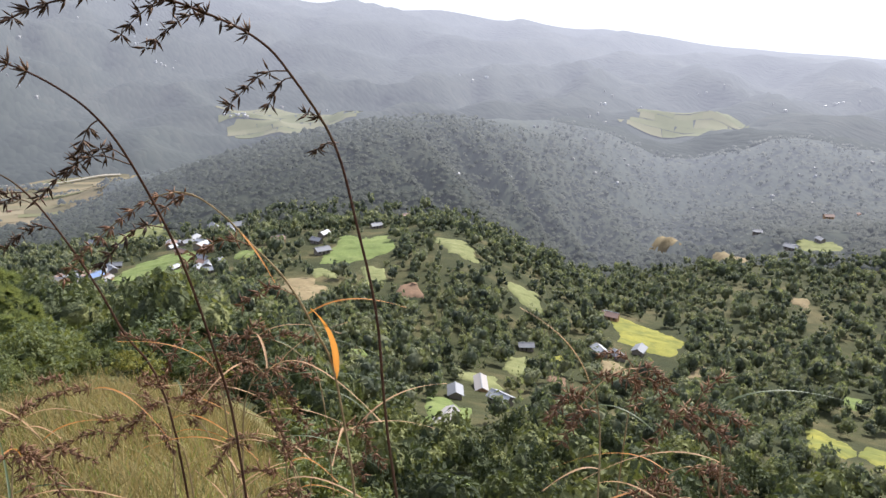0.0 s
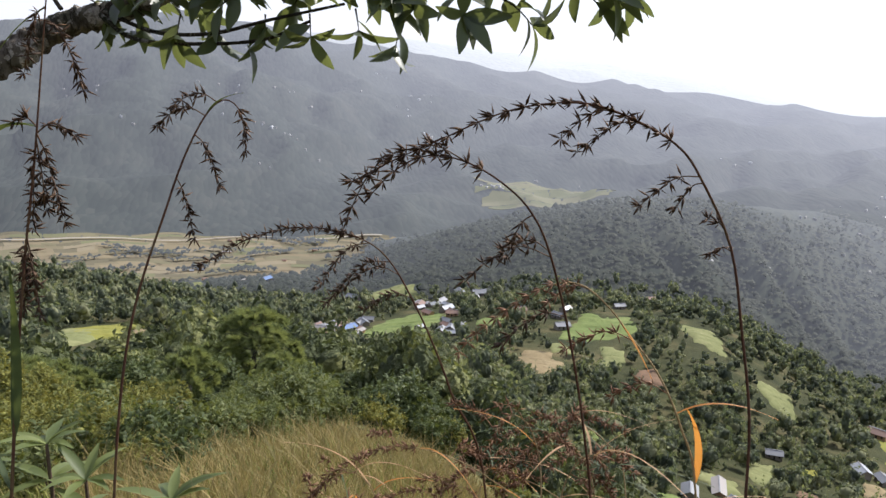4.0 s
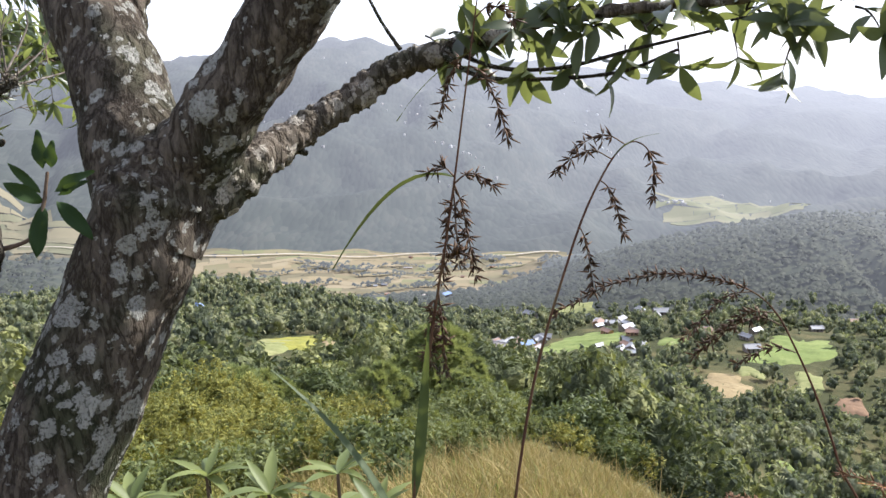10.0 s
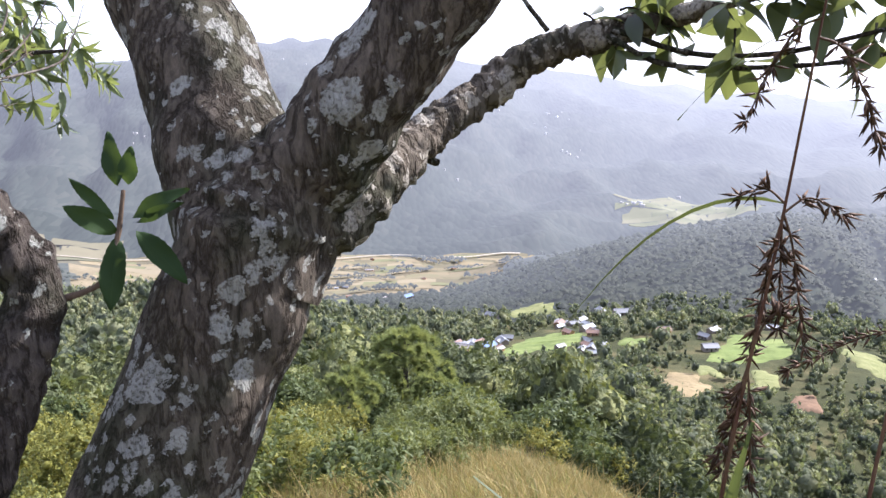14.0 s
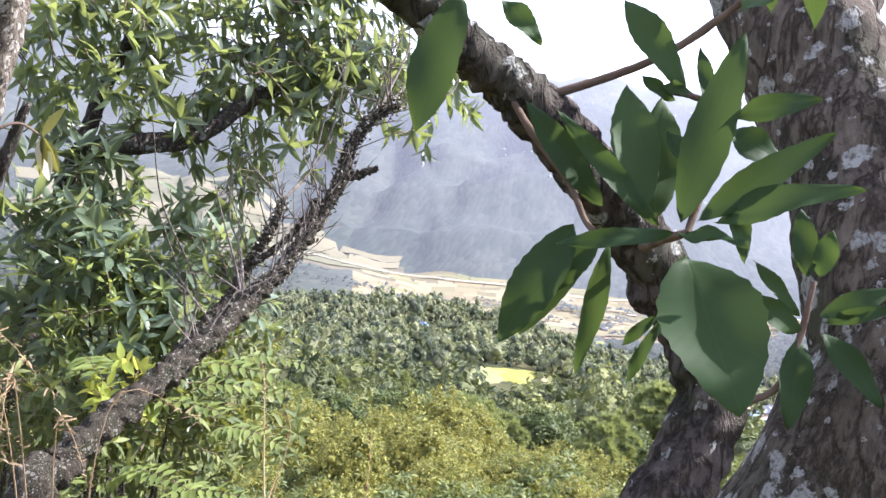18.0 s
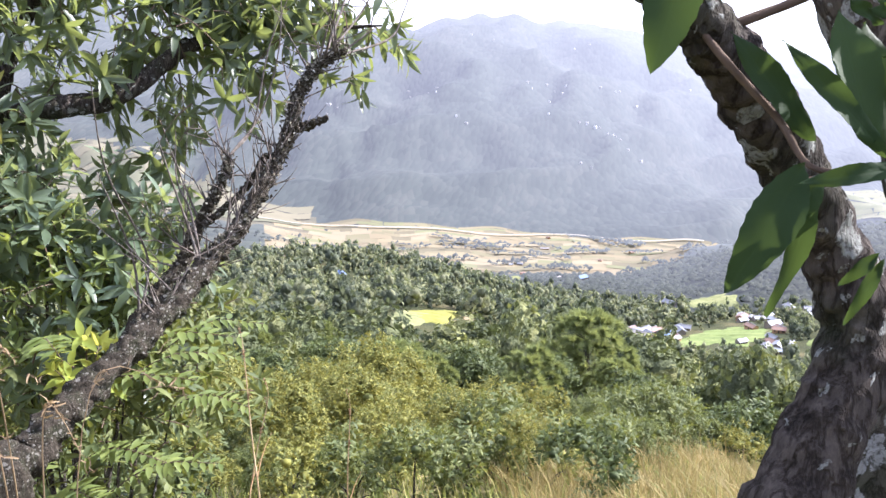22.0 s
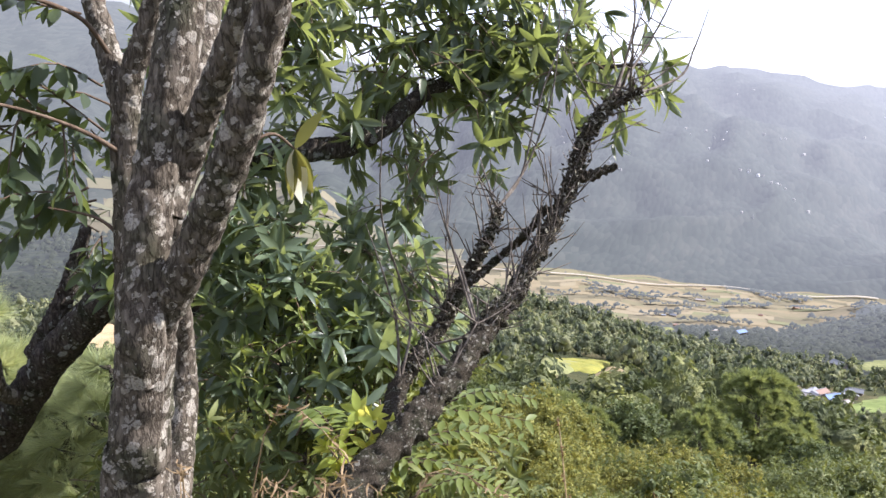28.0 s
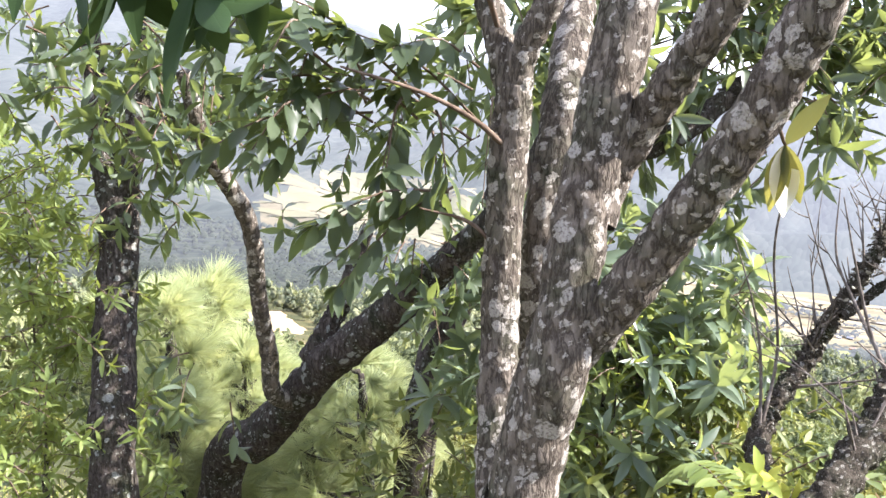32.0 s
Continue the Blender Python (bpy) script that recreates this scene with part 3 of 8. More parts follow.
def field(az, d, hw, hd, turn, colour, lift=0.9):
    """A draped field with ragged edges, its terraces stepping down the slope."""
    p = at(az, d)
    a = radians(az + turn * 0.6)
    rng = np.random.default_rng(int(abs(az * 37) + d))
    OPEN.append((p.x * (1 - 7 / d), p.y * (1 - 7 / d), hw * 1.1, hd * 1.08 + 8, a))
    n, m = 40, 9
    ring = np.linspace(0, 2 * np.pi, n, endpoint=False)
    wob = 1 + 0.2 * np.sin(ring * 2 + rng.uniform(0, 6)) + 0.13 * np.sin(ring * 3 + rng.uniform(0, 6)) + 0.08 * np.sin(ring * 5 + rng.uniform(0, 6)) + rng.normal(0, 0.04, n)
    sq = 1 / np.maximum(np.abs(np.cos(ring)), np.abs(np.sin(ring))) ** 0.75
    r = np.linspace(0, 1, m + 1)[1:]
    u = (r[:, None] * (np.cos(ring) * wob * sq)[None]).ravel() * hw
    v = (r[:, None] * (np.sin(ring) * wob * sq)[None]).ravel() * hd
    u, v = np.r_[0, u], np.r_[0, v]
    x, y = p.x + u * math.cos(a) - v * math.sin(a), p.y + u * math.sin(a) + v * math.cos(a)
    step = max(4.0, hd / 3)
    rim = np.r_[0, np.repeat(r, n)] ** 5
    z = height(x, y) + lift * (1 - 1.5 * rim) + 0.35 * (np.floor(v / step) * step - v) * 0.12
    faces = [[1 + k * n + i, 1 + (k + 1) * n + i, 1 + (k + 1) * n + (i + 1) % n, 1 + k * n + (i + 1) % n] for k in range(m - 1) for i in range(n)]
    tri = [[0, 1 + i, 1 + (i + 1) % n] for i in range(n)]
    quads = np.array(faces)
    tris = np.concatenate([quads[:, [0, 1, 2]], quads[:, [0, 2, 3]], np.array(tri)])
    ob = new("field", mesh_of("field", np.stack([x, y, z], -1), tris, [FIELD_MATS[colour]], smooth=True))
    tagged(ob, FIELD_WORDS[colour] + " on the hillside", "field", "fields on the slope", "structure")


def plain(name, c, rough=0.7, metal=0.0, scale=1.5, dirt=0.35):
    m = Mat(name, rough, 0.3)
    m.b.inputs["Metallic"].default_value = metal
    col = m.mix(m.math("MULTIPLY", m.noise(scale, 6, 0.7), dirt), c, tuple(v * 0.35 for v in c))
    return m.color(col).bump(m.noise(scale * 6, 4), 0.01).m


M_WALL = {"white": plain("limewash", (0.22, 0.19, 0.155)), "ochre": plain("ochre_mud", (0.42, 0.26, 0.14)), "brick": plain("brick_wall", (0.3, 0.13, 0.08))}
M_ROOF = {"grey": plain("zinc_roof", (0.16, 0.168, 0.18), 0.55, 0.1), "white": plain("new_zinc_roof", (0.27, 0.285, 0.3), 0.5, 0.1),
          "rust": plain("rusty_roof", (0.2, 0.125, 0.095), 0.7), "blue": plain("blue_tin_roof", (0.1, 0.17, 0.32), 0.55), "long": plain("slate_roof", (0.27, 0.25, 0.23), 0.7)}
M_DARK = plain("dark_opening", (0.04, 0.035, 0.03))


def box(bm, x0, x1, y0, y1, z0, z1):
    vs = [bm.verts.new((x, y, z)) for x in (x0, x1) for y in (y0, y1) for z in (z0, z1)]
    for q in ((0, 1, 3, 2), (4, 6, 7, 5), (0, 4, 5, 1), (2, 3, 7, 6), (0, 2, 6, 4), (1, 5, 7, 3)):
        bm.faces.new([vs[k] for k in q])
    return bm


HOUSES = {}


def house_model(kind):
    lx, ly, h, rise = (7.5, 2.6, 2.6, 1.3) if kind == "long" else (4.4, 2.8, 3.1, 1.4)
    words = {"grey": "grey tin roof", "white": "bright tin roof", "rust": "rusty red roof", "blue": "blue tin roof", "long": "long weathered slate roof"}[kind]
    ob = thing("house", (0, 0, 0), "small village house with pale walls and a " + words, "house", "village houses")
    bm = box(bmesh.new(), -lx, lx, -ly, ly, -3.0, h)
    for s in (-1, 1):
        a, b, c = (bm.verts.new(p) for p in ((s * lx, -ly, h), (s * lx, ly, h), (s * lx, 0, h + rise)))
        bm.faces.new((a, b, c))
    wall = part("wall", bm, M_WALL["ochre" if kind in ("rust", "long") else "white"], ob, smooth=False)
    bm = bmesh.new()
    for s in (-1, 1):
        pts = [(-lx - 0.6, 0, h + rise + 0.12), (lx + 0.6, 0, h + rise + 0.12), (lx + 0.6, s * (ly + 0.9), h - 0.35), (-lx - 0.6, s * (ly + 0.9), h - 0.35)]
        top = [bm.verts.new(p) for p in pts]
        low = [bm.verts.new((p[0], p[1], p[2] - 0.14)) for p in pts]
        bm.faces.new(top)
        bm.faces.new(low[::-1])
        for i in range(4):
            bm.faces.new((top[i], top[(i + 1) % 4], low[(i + 1) % 4], low[i]))
    roof = part("roof", bm, M_ROOF[kind], ob, smooth=False)
    bm = box(bmesh.new(), -lx - 0.5, lx + 0.5, -0.25, 0.25, h + rise + 0.1, h + rise + 0.24)
    part("ridge_cap", bm, M_ROOF["grey"], roof, smooth=False)
    for s in (-1, 1):
        part("door", box(bmesh.new(), -0.5, 0.5, s * (ly + 0.04) - 0.05, s * (ly + 0.04) + 0.05, 0, 2.0), M_DARK, ob, smooth=False)
        for x in (-lx * 0.62, lx * 0.62):
            part("window", box(bmesh.new(), x - 0.5, x + 0.5, s * (ly + 0.04) - 0.05, s * (ly + 0.04) + 0.05, 1.1, 2.2), M_DARK, ob, smooth=False)
    return ob


def house(az, d, turn, kind, size):
    p = at(az, d)
    size *= 0.7 if d < 330 else 0.82 if d < 900 else 0.55
    m = pose(p.x, p.y, p.z + 0.3, 0, 0, turn)
    OPEN.append((p.x * (1 - 9 / d), p.y * (1 - 9 / d), 9.0 * size, 12.0, radians(az)))
    if kind not in HOUSES:
        HOUSES[kind] = house_model(kind)
        HOUSES[kind].scale = (size,) * 3
        HOUSES[kind].matrix_basis = m @ Matrix.Diagonal((size, size, size, 1))
        return
    ob = copy_thing(HOUSES[kind], m)
    ob.scale = (size,) * 3


HAMLETS = []


def hamlet(az, d, count, spread_m):
    p = at(az, d)
    rng = np.random.default_rng(int(d + az * 10))
    for _ in range(max(2, int(count * 0.6))):
        x, y = p.x + rng.normal() * spread_m, p.y + rng.normal() * spread_m * 0.4
        HAMLETS.append((x, y, float(height(x, y)), rng.uniform(2.0, 4.2) * (1 if d > 1400 else 0.65), rng.uniform(2.5, 4) * (1 if d > 1400 else 0.65), rng.uniform(0, 3)))



# the fields: heading, distance, half width, half depth, turn
field(18.1, 455, 19.4, 47.7, -20, "green")
field(4.2, 427, 15.8, 41.1, -15, "green")
field(-3.0, 423, 9.6, 25.0, 10, "pale_green")
field(-8.2, 368, 7.1, 18.3, 10, "pale_green")
field(19.8, 242, 11.7, 30.5, -20, "brown")
field(0.4, 341, 4.8, 12.6, 15, "brown")
field(8.5, 343, 9.7, 18.4, 10, "tan")
field(3.9, 244, 4.5, 11.7, -20, "green")
field(-2.7, 183, 7.2, 18.6, -10, "green")
field(-7.9, 269, 5.3, 13.9, -15, "pale_green")
field(-11.0, 253, 3.2, 8.4, -5, "brown")
field(-17.0, 365, 16.1, 31.5, 0, "mustard")
field(-18.3, 298, 3.0, 7.7, 15, "pale_green")
field(-21.2, 317, 3.8, 9.9, -20, "tan")
field(-30.3, 242, 6.9, 17.9, -5, "mustard")
field(-33.3, 244, 4.8, 12.6, -10, "mustard")
field(-21.9, 667, 14.2, 37.0, 10, "tan")
field(-23.5, 667, 9.5, 24.7, 5, "tan")
field(-27.4, 713, 15.2, 26.3, 10, "pale_green")
field(-5.2, 235, 6.7, 10.5, 10, "pale_green")
field(-15.0, 295, 5.0, 13.1, 15, "tan")
field(-3.5, 99, 4.2, 10.9, -20, "green")
field(-29.7, 172, 3.9, 9.3, -10, "pale_green")
field(-17.8, 851, 14.5, 37.7, -5, "tan")
field(-10.8, 288, 2.7, 6.9, -5, "mustard")
field(12.0, 431, 7.3, 14.8, -20, "green")
field(6.8, 374, 5.3, 11.9, 10, "pale_green")
field(3.1, 368, 6.8, 17.7, 0, "pale_green")
field(-31.2, 316, 4.5, 8.2, -10, "green")
field(-26.8, 491, 5.6, 12.3, 5, "tan")
field(39.0, 252, 8.5, 26, -16, "mustard", 1.2)
field(40.6, 240, 8.0, 22, -16, "pale_green", 1.2)
field(35.9, 240, 7.1, 17, -15, "tan", 1.2)
field(19.3, 656, 12.1, 25.5, -5, "pale_green")
field(30.1, 796, 10.2, 26.5, -20, "pale_green")
field(32.9, 895, 8.9, 23.2, 10, "pale_green")
field(8.0, 335, 8.6, 14.6, -10, "tan")
field(19.2, 265, 10.9, 28.4, -10, "brown")
field(20.0, 643, 9.1, 23.8, 0, "pale_green")
field(18.2, 653, 9.3, 19.2, 4, "pale_green")
field(72.4, 282, 14.4, 37.5, 14, "sand")
field(70.2, 210, 4.5, 11.6, 15, "tan")

# the houses: heading, distance, turn, kind, size
house(25.57, 371, 60, "blue", 1.06)
house(23.95, 435, 0, "long", 1.09)
house(23.24, 442, 150, "grey", 0.82)
house(20.87, 478, 15, "grey", 0.93)
house(14.75, 412, 90, "grey", 0.99)
house(14.16, 419, 45, "grey", 0.80)
house(15.53, 409, 90, "grey", 0.90)
house(9.99, 453, 30, "rust", 1.07)
house(6.81, 417, 30, "grey", 1.02)
house(0.74, 617, 30, "rust", 1.06)
house(2.15, 596, 45, "grey", 1.07)
house(2.95, 491, 30, "grey", 0.90)
house(14.24, 616, 120, "grey", 1.38)
house(12.90, 602, 30, "grey", 1.41)
house(-3.30, 208, 90, "grey", 0.90)
house(-5.23, 225, 90, "long", 0.86)
house(-2.52, 174, 60, "long", 0.82)
house(-6.83, 208, 135, "white", 1.01)
house(-14.44, 385, 150, "rust", 1.05)
house(-16.74, 331, 60, "grey", 0.92)
house(-13.91, 312, 105, "white", 1.04)
house(-15.25, 313, 105, "grey", 0.97)
house(-8.47, 294, 0, "grey", 0.89)
house(-23.46, 797, 165, "grey", 1.16)
house(-27.58, 886, 0, "rust", 1.24)
house(-29.32, 921, 75, "rust", 1.16)
house(-27.35, 733, 105, "grey", 1.02)
house(-25.71, 703, 135, "grey", 1.42)
house(24.98, 370, 15, "grey", 1.06)
house(22.95, 457, 75, "rust", 0.98)
house(22.26, 441, 60, "blue", 1.07)
house(21.22, 462, 135, "grey", 1.06)
house(17.13, 521, 60, "white", 0.81)
house(16.12, 540, 45, "grey", 0.92)
house(15.64, 562, 75, "grey", 1.12)
house(15.20, 487, 60, "white", 1.12)
house(14.80, 462, 15, "rust", 0.91)
house(6.67, 463, 60, "white", 0.86)
house(7.18, 444, 150, "grey", 0.85)
house(2.60, 591, 105, "white", 0.86)
house(32.41, 1024, 15, "grey", 1.43)
house(29.65, 903, 90, "long", 1.01)
house(28.05, 822, 75, "blue", 1.36)
house(30.49, 1204, 150, "rust", 1.18)
house(27.64, 1160, 150, "grey", 1.01)
house(24.71, 1134, 75, "rust", 1.37)
house(21.99, 625, 165, "grey", 1.25)
house(45.31, 376, 150, "blue", 0.8)
house(26.82, 1071, 15, "rust", 1.07)
house(33.06, 1024, 30, "white", 1.03)
house(32.26, 938, 60, "rust", 1.06)
house(30.71, 1134, 30, "long", 1.43)
house(14.12, 598, 105, "rust", 1.04)
house(13.13, 573, 105, "white", 0.90)
house(17.17, 543, 90, "rust", 1.12)
for k in range(16):
    rr = random.Random(900 + k)
    house(rr.uniform(21.4, 25.8), rr.uniform(372, 462), rr.choice((15, 60, 75, 105, 150)), rr.choice(("grey", "grey", "white", "long", "rust")), rr.uniform(0.7, 0.95))
for k in range(10):
    rr = random.Random(930 + k)
    house(rr.uniform(12.5, 17.5), rr.uniform(400, 600), rr.choice((15, 60, 75, 105, 150)), rr.choice(("grey", "white", "rust")), rr.uniform(0.7, 0.95))
house(66.4, 149, 20, "blue", 0.6)
house(54.0, 205, 30, "white", 0.6)

# the clearing before the mustard field, and the room round the pines
for az, d, hw, hd in ((39.6, 208, 10, 24), (39.4, 168, 8, 20), (39.2, 135, 5, 14), (36, 208, 6, 18), (72.0, 232, 16, 30), (71.5, 180, 9, 22), (25.3, 356, 9, 12), (23.2, 425, 14, 20), (21.5, 446, 12, 18), (28.8, 50, 4.5, 7), (33.6, 44, 3.5, 6), (41.5, 48, 3, 4)):
    q = at(az, d)
    OPEN.append((q.x, q.y, hw, hd, radians(az)))

# far hamlets: heading, distance, count, spread
hamlet(28.5, 1966, 14, 40)
hamlet(25.4, 1889, 8, 30)
hamlet(17.4, 2711, 10, 40)
hamlet(20.5, 3078, 5, 25)
hamlet(16.7, 2327, 7, 30)
hamlet(49.8, 2338, 6, 40)
hamlet(40.6, 2397, 4, 25)
hamlet(37.9, 2120, 6, 30)
hamlet(31.4, 2249, 7, 40)
hamlet(37.1, 1917, 4, 20)
hamlet(26.1, 2303, 5, 30)
hamlet(24.7, 2315, 4, 30)
hamlet(35.6, 2747, 4, 30)
hamlet(12.7, 1746, 7, 20)
hamlet(28.0, 1681, 3, 12)
hamlet(28.5, 2898, 4, 20)
hamlet(30.2, 2301, 5, 40)
hamlet(-19.7, 2387, 6, 40)
hamlet(-14.0, 2087, 5, 30)
hamlet(-12.2, 1940, 3, 20)
hamlet(-3.3, 2254, 5, 40)
hamlet(-26.8, 2424, 8, 50)
hamlet(-23.6, 1964, 6, 50)
hamlet(-11.3, 1111, 12, 60)
hamlet(-10.0, 1680, 8, 40)
hamlet(-10.8, 1015, 6, 20)
hamlet(-27.5, 1108, 10, 30)
hamlet(-24.2, 966, 8, 30)
hamlet(16.4, 2376, 6, 50)
hamlet(20.0, 2610, 5, 50)
hamlet(7.1, 1893, 4, 30)
hamlet(12.7, 1738, 10, 25)
hamlet(-3.8, 799, 4, 12)
hamlet(-6.5, 855, 3, 12)
hamlet(-12.7, 1023, 4, 14)
hamlet(45.7, 2100, 8, 40)
hamlet(50.4, 2378, 6, 40)
hamlet(-28.7, 2426, 6, 60)


def far_houses():
    vs, fs = [], []
    for x, y, z, w, h, a in HAMLETS:
        c, s = math.cos(a), math.sin(a)
        pts = [(-w, -w * 0.5, -2), (w, -w * 0.5, -2), (w, w * 0.5, -2), (-w, w * 0.5, -2), (-w, -w * 0.6, h), (w, -w * 0.6, h), (w, w * 0.6, h), (-w, w * 0.6, h), (-w, 0, h * 1.5), (w, 0, h * 1.5)]
        n = len(vs)
        vs += [(x + p * c - q * s, y + p * s + q * c, z + r) for p, q, r in pts]
        fs += [[n + k for k in t] for t in ((0, 1, 5), (0, 5, 4), (1, 2, 6), (1, 6, 5), (2, 3, 7), (2, 7, 6), (3, 0, 4), (3, 4, 7), (4, 5, 9), (4, 9, 8), (6, 7, 8), (6, 8, 9), (5, 6, 9), (7, 4, 8))]
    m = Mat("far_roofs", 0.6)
    # the roofs' bluish emission is painted haze, more with distance
    m.color(m.ramp(m.island(), [(0, (0.1, 0.095, 0.09)), (0.7, (0.14, 0.14, 0.14)), (1, (0.2, 0.21, 0.22))])).haze_glow((0.62, 0.65, 0.72), 600, 4600, 0.03, 0.27)
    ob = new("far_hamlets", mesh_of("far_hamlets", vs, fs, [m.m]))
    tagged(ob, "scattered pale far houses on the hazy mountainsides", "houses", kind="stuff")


far_houses()


def clear(x, y):
    """Which places lie outside all fields and houses."""
    ok = np.ones(len(x), bool)
    for px, py, hw, hd, a in OPEN:
        u, v = (x - px) * math.cos(a) + (y - py) * math.sin(a), -(x - px) * math.sin(a) + (y - py) * math.cos(a)
        ok &= (np.abs(u / hw) ** 3 + np.abs(v / hd) ** 3) > 1
    return ok


def tree_places(rng, d0, d1, gap, az0=-38, az1=94, fade=0.0):
    n = int(math.pi * (d1 ** 2 - d0 ** 2) * (az1 - az0) / 360 / gap ** 2)
    d = np.sqrt(rng.uniform(d0 ** 2, d1 ** 2, n))
    a = np.radians(rng.uniform(az0, az1, n))
    x, y = -np.sin(a) * d, np.cos(a) * d
    z = height(x, y)
    az = np.degrees(a)
    keep = clear(x, y) & ~((d > 930) & (z < -268) & (az > 17) & (d < 1225))
    thin_out = (az > -6) & (az < 26) & (d > 370) & (d < 560)
    keep &= ~(thin_out & (rng.random(n) < 0.2))
    keep &= ~((d < 1000) & (np.array([noise.noise((px / 34, py / 34, 3.0)) for px, py in zip(x, y)]) > 0.6))
    keep &= ~((d > 1225) & (np.degrees(np.arctan2(z - EYE, d)) < terrace_edge(az)))
    if fade:
        keep &= rng.random(n) < np.clip((d1 - d) / fade, 0, 1)
    return np.stack([x, y, z], -1)[keep]


def woods(name, label, mat, bases, places, low, high, rng, tall=1.15, sink=0.1):
    vs = []
    pick = rng.integers(0, len(bases), len(places))
    for k, base in enumerate(bases):
        p = places[pick == k]
        s = low + (high - low) * rng.random((len(p), 1)) ** 1.2 * (0.5 + 0.7 * rng.random((len(p), 1)))
        s = s * rng.uniform(0.82, 1.2, (len(p), 3))
        s[:, 2] *= tall
        q = p.copy()
        q[:, 2] += s[:, 2] * (1 - sink)
        vs.append(spread(base, q, s, rng.uniform(0, 6.28, len(p))))
    v, f = joined(vs)
    return tagged(new(name, mesh_of(name, v, f, [mat], smooth=True)), label, "woods", kind="stuff")


def make_woods():
    rng = np.random.default_rng(11)
    near = [clump_crown(rng, lobes(rng, 9, t), 520, 0.085) for t in (1.0, 1.1, 0.85, 1.2, 1.0)] + [clump_crown(rng, spire(rng, 8), 420, 0.09)]
    mid = [clump_crown(rng, lobes(rng, 7, t), 170, 0.135) for t in (1.0, 1.15, 0.9, 1.0)] + [clump_crown(rng, spire(rng, 7), 170, 0.12)]
    slope = [clump_crown(rng, lobes(rng, 6, t), 90, 0.15, 0.74, 0) for t in (1.0, 1.25, 0.95)] + [clump_crown(rng, spire(rng, 6), 70, 0.135, 0.8, 0)]
    far = [clump_crown(rng, lobes(rng, 5, t), 30, 0.21, 0.8, 0) for t in (1.0, 1.3, 1.1, 0.95)] + [clump_crown(rng, spire(rng, 5), 28, 0.18, 0.85, 0) for _ in range(2)]
    bare = [ico(1, 0.5, k * 3.3, 1.2, cut=-0.45) for k in range(3)]
    woods("near_woods", "dense green broadleaf woods on the steep slope below", M_WOOD_A, near, tree_places(rng, 42, 90, 4.6, -34, 92), 1.4, 4.3, rng, 1.15, 0.25)
    woods("lower_woods", "mixed green woods with pines further down the slope", M_WOOD_A, mid, tree_places(rng, 90, 170, 5.9, -34, 92), 1.7, 5.0, rng, 1.15, 0.2)
    woods("slope_woods", "dense dark green woods between fields and houses", M_WOOD_B, slope, tree_places(rng, 170, 330, 6.1, -34, 92), 1.7, 5.6, rng, 1.2, 0.2)
    woods("hamlet_woods", "dark woods and scattered trees round the village fields", M_WOOD_B, far, tree_places(rng, 330, 640, 6.6, -34, 92), 1.6, 5.4, rng, 1.3, 0.25)
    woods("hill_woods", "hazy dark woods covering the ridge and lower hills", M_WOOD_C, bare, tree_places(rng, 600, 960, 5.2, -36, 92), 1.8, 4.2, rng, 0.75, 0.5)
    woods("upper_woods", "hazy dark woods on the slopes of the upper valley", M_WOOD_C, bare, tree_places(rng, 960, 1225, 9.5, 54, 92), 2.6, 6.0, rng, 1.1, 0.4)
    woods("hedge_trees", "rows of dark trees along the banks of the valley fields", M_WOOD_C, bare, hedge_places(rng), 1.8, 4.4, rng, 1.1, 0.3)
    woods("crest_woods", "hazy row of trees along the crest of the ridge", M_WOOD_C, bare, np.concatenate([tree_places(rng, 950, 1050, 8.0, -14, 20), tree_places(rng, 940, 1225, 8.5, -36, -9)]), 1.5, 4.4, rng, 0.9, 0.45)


def hedge_places(rng):
    """Rows of trees along the banks of the valley fields."""
    out = []
    for k in range(64):
        az, d, n = rng.uniform(18, 54), rng.uniform(965, 1200), int(rng.integers(6, 26))
        slant = rng.uniform(-25, 25) if k % 3 else rng.uniform(-90, 90)
        a = np.radians(az + np.linspace(0, n * 0.14, n) + rng.normal(0, 0.05, n))
        dd = d + np.linspace(0, slant, n) + rng.normal(0, 2.5, n)
        x, y = -np.sin(a) * dd, np.cos(a) * dd
        out.append(np.stack([x, y, height(x, y)], -1))
    p = np.concatenate(out)
    return p[p[:, 2] < -255]


